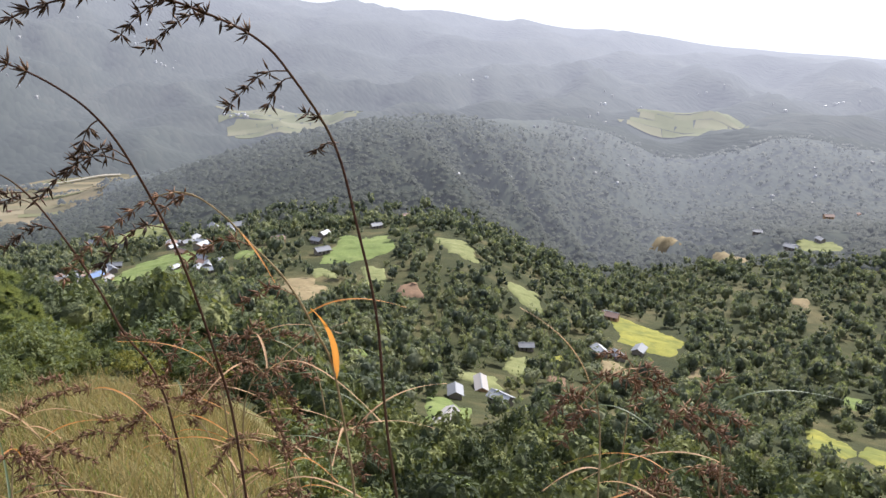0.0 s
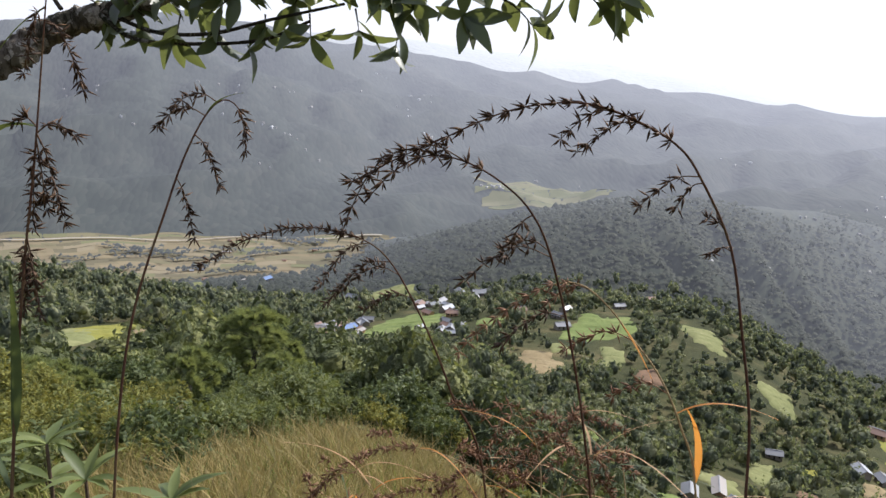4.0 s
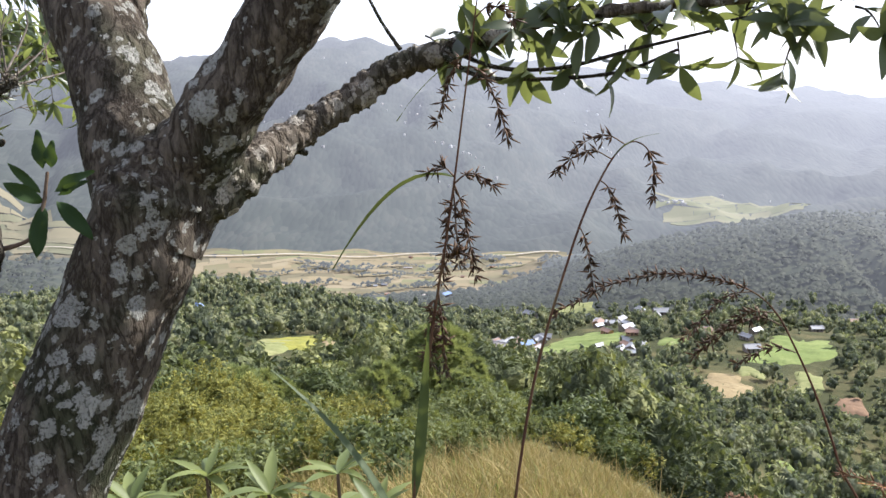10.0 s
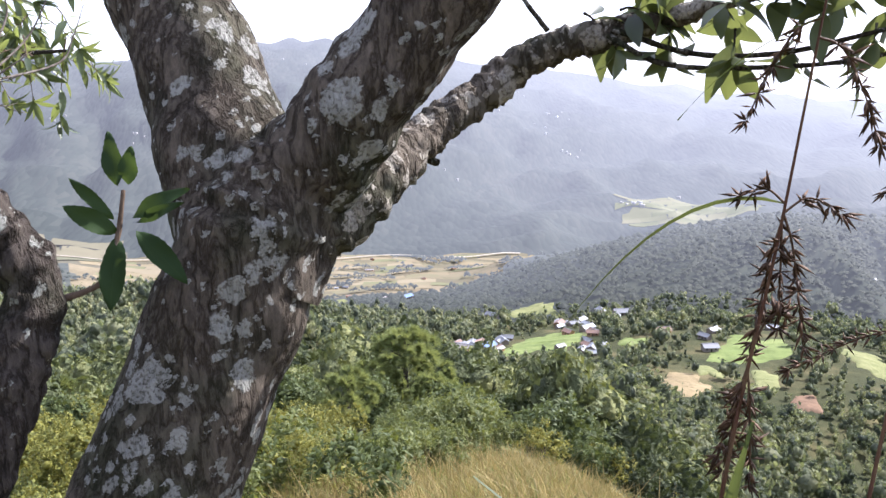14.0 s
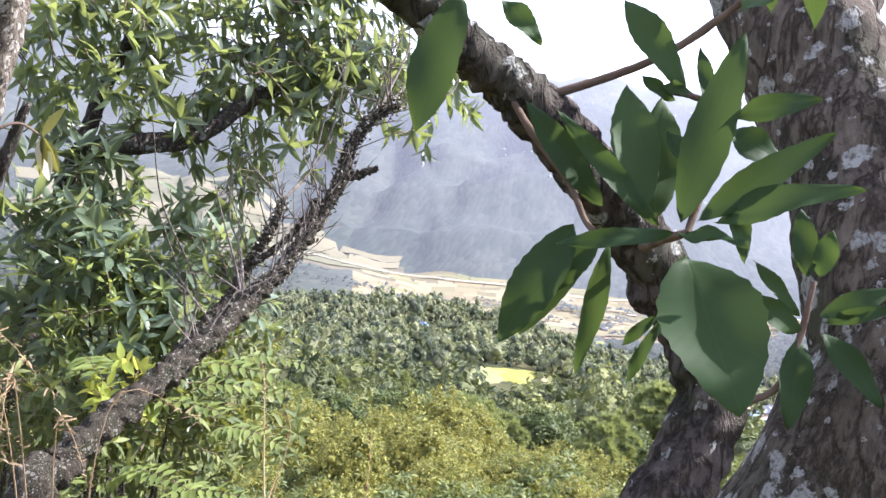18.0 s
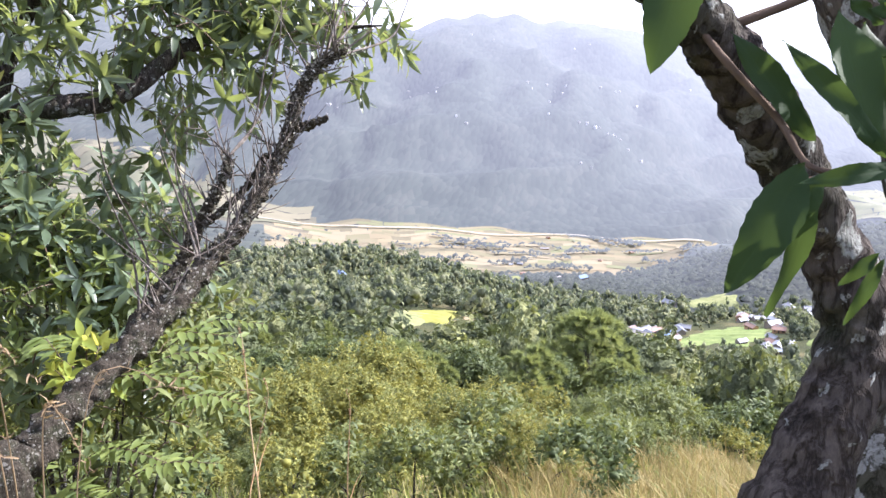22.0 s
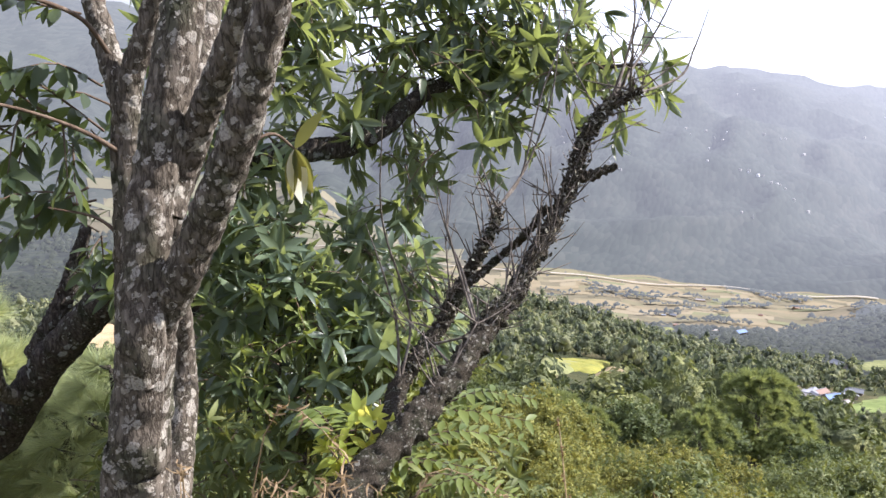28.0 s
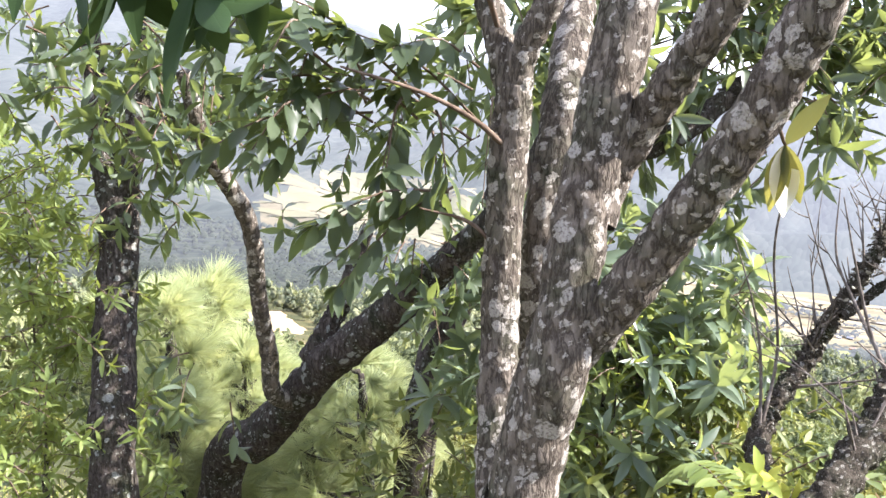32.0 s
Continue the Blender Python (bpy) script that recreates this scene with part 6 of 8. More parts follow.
def mossy_branch():
    x, y = -4.4, 0.95
    t = thing("mossy_leaning_tree", (x, y, feet(x, y)), "leaning half-dead tree, crusted with moss and bristling with bare twigs", "tree")
    o = Vector(t.location)
    g = lambda pts: [tuple(Vector(p) - o) for p in pts]  # noqa: E731
    main = [(-4.4, 0.95, feet(x, y)), (-4.47, 1.12, -0.2), (-4.53, 1.3, -0.03), (-4.59, 1.528, 0.094)] + [(-4.62, 1.83, 0.24), (-4.665, 2.1, 0.372), (-4.735, 2.335, 0.493), (-4.758, 2.519, 0.602), (-4.774, 2.669, 0.743), (-4.773, 2.801, 0.897), (-4.762, 2.901, 1.065), (-4.75, 2.963, 1.246), (-4.687, 3.044, 1.395), (-4.573, 3.14, 1.482)]
    limb("trunk", g(main), (0.1, 0.085, 0.075, 0.066, 0.058, 0.052, 0.047, 0.041, 0.038, 0.036, 0.033, 0.03, 0.025, 0.014), M_MOSS, t, 28, 280, 0.5, 3.0, 0.9)
    fork = [(-4.6, 1.62, 0.12), (-4.93, 1.93, 0.06)] + [(-5.17, 2.2, 0.14), (-5.215, 2.36, 0.25), (-5.221, 2.523, 0.379), (-5.187, 2.588, 0.532), (-5.143, 2.665, 0.675), (-5.105, 2.736, 0.821), (-5.106, 2.78, 0.926)]
    limb("limb", g(fork), (0.05, 0.044, 0.04, 0.036, 0.033, 0.031, 0.028, 0.024, 0.014), M_MOSS, t, 22, 170, 0.5, 5.0, 0.9)
    limb("limb", g([(-5.14, 2.6, 0.56), (-5.08, 2.78, 0.69), (-4.92, 2.77, 0.82), (-4.79, 2.77, 0.96)]), (0.02, 0.018, 0.018, 0.015), M_MOSS, t, 16, 60, 0.5, 7.0, 0.9)
    limb("limb", g([(-4.77, 2.92, 1.08), (-4.7, 3.0, 1.1), (-4.62, 3.05, 1.14)]), (0.024, 0.024, 0.012), M_MOSS, t, 16, 30, 0.5, 8.0, 0.9)
    rng = np.random.default_rng(71)
    line, fl = smooth_line(main[4:], 200), smooth_line(fork[2:], 60)
    wood = np.concatenate([line, fl])
    for way in SHOOTS:
        w = np.array(way)
        off = wood[np.argmin(np.linalg.norm(wood - w[0], axis=1))] - w[0]
        w = w + off[None] * np.array([1, 0.85, 0.7, 0.6])[:, None]
        limb("shoot", g([tuple(p) for p in w]), (0.0075, 0.006, 0.0042, 0.002), M_DEADTWIG, t, 8, 50, 0.1)
    twigs = []
    for k in range(120):
        src = line if rng.random() < 0.8 else fl
        p = src[rng.integers(10, len(src))]
        d = rng.normal(size=3) * (0.55, 0.55, 0.4) + (0, 0.1, 0.75)
        d /= np.linalg.norm(d)
        ln = rng.uniform(0.06, 0.32) if rng.random() < 0.8 else rng.uniform(0.3, 0.5)
        bend = rng.normal(size=3) * 0.12
        q = [p, p + d * ln * 0.5 + bend * ln * 0.5, p + d * ln + bend * ln]
        twigs.append((q, (0.0045 + ln * 0.008, 0.0038, 0.002)))
        for _ in range(int(ln * 9)):
            u = rng.uniform(0.3, 1)
            b = p + d * ln * u + bend * ln * u
            dd = d + rng.normal(size=3) * 0.7
            twigs.append(([b, b + dd * ln * 0.16, b + dd * ln * 0.3 + (0, 0, 0.01)], (0.003, 0.0024, 0.0014)))
    v, f = joined([tube([Vector(a) - o for a in q], r, 4, 5) for q, r in twigs])
    part("twigwork", mesh_of("twigwork", v, f, [M_DEADTWIG]), M_DEADTWIG, t, "bare grey twigs")["kind"] = "stuff"
    # flakes of moss and lichen standing off the bark
    n = 5000
    k = rng.integers(0, len(line), n)
    c = np.where((np.arange(n) % 4 > 0)[:, None], line[k], fl[k % 60]) + rng.normal(size=(n, 3)) * 0.02
    vv, ff = cards(rng, n, np.zeros((1, 3)), 0.012)
    vv = vv.reshape(n, 4, 3) + (c - np.array(o))[:, None]
    m = Mat("moss_flakes", 0.95, 0.1)
    m.color(m.ramp(m.island(), [(0, (0.03, 0.026, 0.018)), (0.5, (0.075, 0.064, 0.045)), (0.85, (0.16, 0.15, 0.11)), (1, (0.34, 0.33, 0.27))]))
    part("moss", mesh_of("moss", vv.reshape(-1, 3), ff, [m.m]), m.m, t, "dark moss and grey lichen flakes")["kind"] = "stuff"
    # a shoot of lime leaves low on the trunk
    s = Sprigs(73)
    for _ in range(14):
        p = np.array([-4.8, 1.68, 0.14]) + np.clip(s.rng.normal(size=3), -1.2, 1.2) * (0.08, 0.08, 0.09) - np.array(o)
        s.sprig(p, (s.rng.normal() * 0.5, s.rng.normal() * 0.5 - 0.2, 0.6), 0.1, 3, 0.9, 0.2, 4)
    s.build(t, [leaf_shape(0.088, 0.038, 5, 0.2, dr) for dr in (0.1, 0.3)], M_LEAF_LIME, M_TWIG, 0)


mossy_branch()


# ---- the willow-leaved tree and the shrubs behind it ----
def lance_tree():
    x, y = -8.0, 2.3
    t = thing("lance_leaved_tree", (x, y, feet(x, y)), "spreading evergreen tree with drooping lance-shaped leaves lit from behind", "tree")
    o = Vector(t.location)
    g = lambda pts: [tuple(Vector(p) - o) for p in pts]  # noqa: E731
    limb("trunk", g([(-8.2, 2.1, feet(x, y)), (-8.0, 2.3, -0.8), (-7.75, 2.5, 0.2), (-7.2, 2.45, 0.9), (-6.77, 2.55, 1.08), (-6.5, 2.98, 1.17), (-6.4, 3.5, 1.5)]), (0.16, 0.13, 0.1, 0.085, 0.075, 0.07, 0.05), M_BARK_DARK, t, 30, 120, 0.22, 3.0)
    limb("limb", g([(-7.2, 2.45, 0.9), (-7.2, 2.7, 1.5), (-7.0, 2.9, 2.0), (-6.9, 3.2, 2.6)]), (0.06, 0.05, 0.04, 0.03), M_BARK_DARK, t, 24, 60, 0.2, 5.0)
    limb("limb", g([(-6.42, 3.4, 1.45), (-6.3, 3.9, 1.6), (-5.9, 4.25, 1.6), (-5.45, 4.4, 1.62)]), (0.05, 0.035, 0.02, 0.008), M_BARK_DARK, t, 18, 60, 0.2, 6.0)
    s = Sprigs(81)
    r = s.rng
    for c, n, w in (((-5.75, 4.2, 1.72), 41, (0.3, 0.26, 0.13)), ((-6.2, 3.95, 1.85), 54, (0.42, 0.34, 0.2)), ((-6.6, 3.6, 2.0), 52, (0.5, 0.4, 0.26)), ((-6.7, 3.1, 2.1), 46, (0.5, 0.4, 0.28)),
                    ((-6.85, 2.6, 2.05), 46, (0.45, 0.38, 0.3)), ((-7.0, 2.2, 1.8), 60, (0.35, 0.3, 0.3)), ((-6.7, 2.3, 2.0), 40, (0.3, 0.3, 0.2)), ((-6.9, 2.9, 1.75), 36, (0.3, 0.3, 0.2)), ((-6.5, 3.35, 1.55), 35, (0.35, 0.3, 0.12)), ((-6.45, 3.2, 1.22), 9, (0.22, 0.2, 0.1)), ((-6.2, 3.6, 1.4), 12, (0.28, 0.2, 0.1)),
                    ((-6.25, 3.1, 0.95), 9, (0.08, 0.08, 0.16)), ((-6.05, 3.35, 0.95), 8, (0.08, 0.08, 0.14)), ((-6.75, 2.55, 1.45), 30, (0.28, 0.25, 0.2)), ((-7.0, 2.3, 1.3), 26, (0.3, 0.3, 0.25)), ((-6.1, 4.0, 1.9), 26, (0.35, 0.25, 0.2))):
        for _ in range(int(n * 0.36)):
            p = np.array(c) + np.clip(r.normal(size=3), -1.3, 1.3) * w - np.array(o)
            s.sprig(p, (r.normal() * 0.7 + 0.1, r.normal() * 0.5, r.uniform(-0.6, 0.35)), r.uniform(0.16, 0.42), 7, 0.75, 0.6, 6, 0.005)
    # long leafy boughs with two rows of hanging leaves
    for foot, tip in (((-6.87, 3.65, 1.88), (-5.6, 4.4, 1.95)),
                      ((-6.85, 3.7, 1.7), (-5.62, 4.27, 1.58)),
                      ((-6.86, 3.64, 2.09), (-5.84, 4.21, 2.18)),
                      ((-6.73, 3.64, 1.59), (-5.81, 3.98, 1.73)),
                      ((-6.87, 3.68, 1.49), (-6.03, 3.81, 1.3)),
                      ((-6.82, 3.55, 1.33), (-6.64, 3.49, 0.7)),
                      ((-6.92, 3.61, 1.77), (-6.0, 3.69, 1.63)),
                      ((-6.87, 3.61, 2.19), (-5.99, 3.92, 2.27)),
                      ((-6.91, 3.79, 1.85), (-5.81, 4.42, 1.78)),
                      ((-6.84, 3.62, 2.34), (-5.7, 4.42, 2.34))):
        for shift in ((0, 0, 0), (-0.28, -0.3, 0.1), (-0.12, 0.22, -0.06)):
            a, b = np.array(foot) + shift - np.array(o), np.array(tip) + np.array(shift) * 0.8 - np.array(o)
            b = a + (b - a) * r.uniform(0.75, 1.0)
            mid = (a + b) / 2 + (0, 0, 0.07)
            line = smooth_line([a, mid, b], 26)
            s.twigs.append(([a, mid, b], (0.007, 0.005, 0.002)))
            flat = np.cross(b - a, (0, 0, 1.0))
            flat /= np.linalg.norm(flat)
            ahead = (b - a) / np.linalg.norm(b - a)
            for k in range(5, 26, 2):
                for sgn in (-1, 1):
                    s.leaf(line[k], flat * sgn * r.uniform(0.2, 0.7) + ahead * r.uniform(0.1, 0.6) + (0, 0, -r.uniform(0.2, 0.9)), flat * sgn * 0.5 + (0, 0, 1.0) + r.normal(size=3) * 0.3, r.uniform(0.7, 1.1))
            for k in range(6):
                s.leaf(b, ahead * 0.8 + r.normal(size=3) * 0.5, (0, 0, 1.0) + r.normal(size=3) * 0.3, r.uniform(0.6, 0.9))
    s.build(t, [leaf_shape(0.2, 0.05, 6, 0.25, dr, 0.9) for dr in (0.12, 0.35)], M_LEAF_LANCE, M_TWIG, 260)


lance_tree()


def small_tree(name, x, y, top, clumps, leaf, mat, label, seed, count=7, single=60, r0=0.05, share=1.0):
    t = thing(name, (x, y, feet(x, y)), label, "shrub")
    o = Vector(t.location)
    s = Sprigs(seed)
    r = s.rng
    for c, n, w in clumps:
        limb("stem", [tuple(Vector(p) - o) for p in ((x + r.normal() * 0.1, y + r.normal() * 0.1, feet(x, y)), ((x + c[0]) / 2, (y + c[1]) / 2, (o.z + c[2]) / 2 - 0.1), c)], (r0, r0 * 0.6, r0 * 0.2), M_BARK_DARK, t, 12, 40, 0.2, seed)
        for _ in range(int(n * share)):
            p = np.array(c) + np.clip(r.normal(size=3), -1.5, 1.5) * w - np.array(o)
            s.sprig(p, (r.normal() * 0.6, r.normal() * 0.6, r.uniform(-0.3, 0.8)), r.uniform(0.1, 0.26), count, 0.9, 0.3, 4, 0.004)
    s.build(t, [leaf_shape(leaf, leaf * 0.27, 4, 0.25, dr) for dr in (0.12, 0.4)], mat, M_TWIG, single)


def feathery_shrub():
    """A shrub whose leaves stand in two flat rows along arching ribs."""
    x, y = -4.9, 1.75
    t = thing("feathery_shrub", (x, y, feet(x, y)), "low shrub with feather-like light green leaves on arching ribs", "shrub")
    o = np.array(t.location)
    s = Sprigs(98)
    r = s.rng
    for foot, tip in (((-4.95, 1.6, -0.1), (-4.35, 1.95, 0.1)), ((-4.9, 1.8, 0.05), (-4.38, 2.2, 0.22)), ((-4.85, 1.55, -0.35), (-4.4, 1.8, -0.25)), ((-5.0, 1.9, -0.1), (-4.6, 2.4, 0.0)),
                      ((-4.95, 1.35, -0.2), (-4.6, 1.35, -0.15)), ((-5.1, 1.6, 0.1), (-4.75, 1.55, 0.25)), ((-4.9, 1.7, -0.6), (-4.45, 2.1, -0.4)), ((-5.0, 1.5, -0.55), (-4.55, 1.6, -0.45)),
                      ((-5.2, 2.3, -0.1), (-4.8, 2.7, 0.05)), ((-5.1, 2.2, -0.4), (-4.65, 2.45, -0.3))):
        a, b = np.array(foot) - o, np.array(tip) - o
        mid = (a + b) / 2 + (0, 0, 0.1)
        line = smooth_line([a, mid, b], 16)
        s.twigs.append(([a, mid, b], (0.004, 0.003, 0.0015)))
        flat = np.cross(b - a, (0, 0, 1.0))
        flat /= np.linalg.norm(flat)
        for k in range(2, 16):
            for sgn in (-1, 1):
                s.leaf(line[k], flat * sgn + (b - a) * 0.7 + r.normal(size=3) * 0.12, np.array((0, 0, 1.0)) + r.normal(size=3) * 0.2, (1.1 - abs(k - 8) * 0.05) * r.uniform(0.85, 1.1))
    s.build(t, [leaf_shape(0.1, 0.034, 5, 0.2, dr, 0.9) for dr in (0.15, 0.35)], M_LEAF_FRESH, M_TWIG, 80)


M_LEAF_FRESH = leaf_material("fresh_leaf", (0.065, 0.105, 0.022), (0.165, 0.22, 0.044), (0.34, 0.45, 0.05), 0.32, 0.42)
feathery_shrub()
small_tree("dark_shrub", -6.6, 2.3, 0.8, (((-6.4, 2.2, 0.6), 55, (0.26, 0.26, 0.18)), ((-6.25, 2.45, 0.42), 55, (0.26, 0.26, 0.2)), ((-6.0, 2.75, 0.28), 70, (0.24, 0.24, 0.16)), ((-6.5, 2.1, 0.1), 90, (0.35, 0.3, 0.25)), ((-6.2, 2.4, -0.3), 80, (0.35, 0.3, 0.2)), ((-6.7, 2.5, 0.75), 26, (0.3, 0.3, 0.15))),
           0.2, M_LEAF_DARK, "dense dark green shrub with lance-shaped leaves under the trees", 91, 6, 100, 0.03, 0.6)
small_tree("leafy_shrub", -5.7, 2.0, 0.3, (((-5.85, 2.7, -0.1), 40, (0.22, 0.22, 0.12)), ((-5.6, 2.35, -0.25), 46, (0.25, 0.25, 0.14)), ((-5.75, 1.9, -0.3), 50, (0.28, 0.28, 0.18)), ((-5.5, 2.55, -0.6), 40, (0.3, 0.3, 0.16)), ((-5.7, 1.95, -0.75), 40, (0.35, 0.3, 0.18))),
           0.12, M_LEAF_SHRUB, "bright green leafy shrub beneath the leaning tree", 93, 8, 80, 0.02)
small_tree("fresh_shrub", -6.0, 2.1, 0.3, (((-5.95, 2.2, 0.35), 14, (0.12, 0.12, 0.12)), ((-5.85, 2.45, 0.1), 16, (0.14, 0.14, 0.12)), ((-6.0, 1.95, 0.0), 16, (0.15, 0.15, 0.12))),
           0.1, M_LEAF_FRESH, "sunlit light green shoots in front of the dark shrub", 94, 7, 40, 0.012)
small_tree("bright_shrub", -8.3, -0.15, 1.3, (((-8.2, -0.05, 0.95), 80, (0.22, 0.22, 0.3)), ((-8.15, -0.03, 0.5), 95, (0.26, 0.26, 0.25)), ((-8.05, -0.05, 0.0), 110, (0.32, 0.3, 0.3)), ((-7.85, -0.1, -0.5), 90, (0.35, 0.35, 0.25)), ((-7.8, 0.2, -0.95), 40, (0.4, 0.3, 0.2))),
           0.1, M_LEAF_FRESH, "tall bright green shrub at the edge of the slope", 95, 8, 60, 0.014)
small_tree("slope_shrub", -7.6, 1.9, 0.2, (((-7.3, 2.0, -0.45), 18, (0.2, 0.2, 0.2)), ((-7.2, 2.2, -0.85), 26, (0.35, 0.35, 0.2)), ((-7.0, 1.6, -1.0), 20, (0.3, 0.3, 0.2))),
           0.13, M_LEAF_SHRUB, "leafy green shrub behind the stems", 97, r0=0.02)


# ---- pines ----
def needles(rng, centres, ways, n, length, width):
    c, w = np.repeat(centres, n, 0), np.repeat(ways, n, 0)
    d = w * 0.9 + rng.normal(size=w.shape) * 0.5
    d /= np.linalg.norm(d, axis=1, keepdims=True)
    side = np.cross(d, rng.normal(size=d.shape))
    side /= np.linalg.norm(side, axis=1, keepdims=True)
    ln = length * rng.uniform(0.6, 1.1, (len(c), 1))
    tip = c + d * ln - np.array([0, 0, 0.18]) * ln
    v = np.stack([c - side * width, c + side * width, tip], 1).reshape(-1, 3)
    return v, np.arange(len(v)).reshape(-1, 3)


def pine(place, tall, crown, low, seed, mat, tufts=300, per=34, length=0.35, width=0.012, label="", group="pines on the slope"):
    rng = np.random.default_rng(seed)
    t = thing("pine_tree", place, label, "tree", group)
    limb("trunk", [(0, 0, -0.3), (0.05, 0, tall * 0.4), (0, 0.05, tall * 0.75), (0.03, 0, tall * 0.97)], (0.035 * tall, 0.028 * tall, 0.018 * tall, 0.008 * tall), M_BARK_DARK, t, 10, 24, 0.1)
    cs, ws, arms = [], [], []
    for k in range(tufts):
        a = rng.uniform(0, 6.283)
        u = rng.random() ** 0.8
        z = tall * (low + (1 - low) * u)
        prof = math.sin(math.pi * (0.18 + 0.76 * u)) ** 0.8
        rad = crown * prof * (rng.uniform(0.74, 1.0) if k % 4 else rng.uniform(0.1, 0.6)) * (1 + 0.25 * math.sin(a * 3 + seed) * math.cos(z * 2.1))
        p = np.array([math.cos(a) * rad, math.sin(a) * rad, z])
        cs.append(p)
        ws.append(np.array([math.cos(a), math.sin(a), 0.8 + rng.normal() * 0.3]))
        if k % 6 == 0:
            arms.append(([(0, 0, z - rad * 0.45), tuple(p * (0.55, 0.55, 1) - (0, 0, rad * 0.3)), tuple(p)], (0.012 * tall ** 0.6, 0.008 * tall ** 0.6, 0.003)))
    v, f = joined([tube(q, r, 5, 6) for q, r in arms])
    part("branchwork", mesh_of("branchwork", v, f, [M_BARK_DARK]), M_BARK_DARK, t)["kind"] = "stuff"
    v, f = needles(rng, np.array(cs), np.array(ws), per, length, width)
    part("crown", mesh_of("crown", v, f, [mat]), mat, t, "tufted green needles")
    return t


def on_land(az, d, up=0.0):
    p = at(az, d)
    return (p.x, p.y, p.z + up)


tall_pine = pine(on_land(28.8, 52), 6.7, 3.0, 0.26, 5, M_NEEDLE, 190, 170, 0.72, 0.036, "round-crowned pine with tufted sunlit needles standing over the slope")
small_pine = pine(on_land(33.2, 38), 3.6, 1.35, 0.36, 6, M_NEEDLE, 80, 130, 0.5, 0.024, "small young pine with a bare lower stem")
for k, (az, d, s, src) in enumerate(((40.5, 40, 0.9, 1), (43.5, 33, 1.0, 1), (41.8, 47, 0.62, 0), (47.5, 70, 0.75, 0), (52, 85, 0.9, 0), (36, 75, 0.7, 0), (24.5, 55, 0.8, 1), (26.8, 47, 0.55, 0), (55.5, 60, 0.8, 0), (38, 110, 0.9, 0), (47, 130, 1.0, 0), (50.5, 150, 1.1, 0), (72, 55, 0.9, 0), (78, 60, 0.8, 0))):
    p = on_land(az, d)
    ob = copy_thing((tall_pine, small_pine)[src], pose(p[0], p[1], p[2], 0, 0, 77 * k))
    ob.scale = (s,) * 3
def young_pine(x, y, top, crown, seed):
    z = feet(x, y)
    return pine((x, y, z), top - z, crown, 0.45, seed, M_NEEDLE_YOUNG, 130, 100, 0.3, 0.0032, "young pine with long bright yellow-green needles", "young bright pines")


for k, (x, y, top, crown) in enumerate(((-9.39, 0.88, -0.1, 0.42), (-9.55, 1.5, -0.62, 0.5), (-8.4, 2.0, -0.5, 0.55), (-9.91, 1.31, -0.12, 0.5), (-10.0, 0.8, -0.2, 0.5), (-8.9, 1.75, -0.85, 0.5), (-8.9, 0.75, -0.6, 0.35))):
    young_pine(x, y, top, crown, 800 + k)


# ---- shrubs on the slope ----
def leaf_balls(rng, balls, per, length, width):
    """Upward-growing leafy shoots crowded on the outside of several lobes, over a small closed core."""
    vs = []
    base = (np.array([(0, 0, 0), (-width / 2, length * 0.45, 0.01), (width / 2, length * 0.45, 0.01), (0, length, -length * 0.2)]), np.array([[0, 2, 1], [1, 2, 3]]))
    for c, r in balls:
        m = max(4, per // 10)
        d = rng.normal(size=(m, 3))
        d[:, 2] = d[:, 2] * 0.8 + 0.35
        d /= np.linalg.norm(d, axis=1, keepdims=True)
        grow = d * 0.6 + rng.normal(size=(m, 3)) * 0.25 + (0, 0, 0.75)
        grow /= np.linalg.norm(grow, axis=1, keepdims=True)
        foot = np.array(c) + d * r * rng.uniform(0.55, 1.0, (m, 1))
        reach = r * rng.uniform(0.2, 0.75, m) ** 1.3
        d, grow, foot, reach = np.repeat(d, 10, 0), np.repeat(grow, 10, 0), np.repeat(foot, 10, 0), np.repeat(reach, 10)
        n = len(d)
        p = foot + grow * (reach * rng.random(n))[:, None] + rng.normal(size=(n, 3)) * r * 0.07
        side = np.cross(grow, rng.normal(size=(n, 3)))
        way = grow * 0.55 + side * 0.8 + rng.normal(size=(n, 3)) * 0.2
        rot = turns(way, grow * 0.7 + d * 0.5 + rng.normal(size=(n, 3)) * 0.4)
        vs.append(set_out(base, p, rot, rng.uniform(0.6, 1.25, n)))
        v, f = ico(1, 0.4, float(r))
        vs.append((v * r * 0.3 * (1, 1, 0.85) + np.array(c), f))
    return joined(vs)


def shrub(place, mat, label, seed, balls=14, per=110, length=0.13, width=0.05, wide=1.0, tall=1.5):
    rng = np.random.default_rng(seed)
    t = thing("shrub", place, label, "shrub", "shrubs on the slope")
    spots = []
    for k in range(balls):
        a, u = rng.uniform(0, 6.283), rng.random()
        r = wide * (0.25 + 0.6 * math.sin(math.pi * (0.15 + 0.7 * u))) * rng.uniform(0.3, 1)
        spots.append(((math.cos(a) * r, math.sin(a) * r, tall * (0.2 + 0.75 * u)), rng.uniform(0.2, 0.36) * wide))
    for k in range(3):
        c = spots[k][0]
        limb("stem", [(0, 0, -0.25), (c[0] * 0.3, c[1] * 0.3, c[2] * 0.5), c], (0.03, 0.02, 0.008), M_BARK_DARK, t, 8, 14, 0.1)
    v, f = leaf_balls(rng, spots, per, length, width)
    part("foliage", mesh_of("foliage", v, f, [mat]), mat, t)["kind"] = "stuff"
    return t


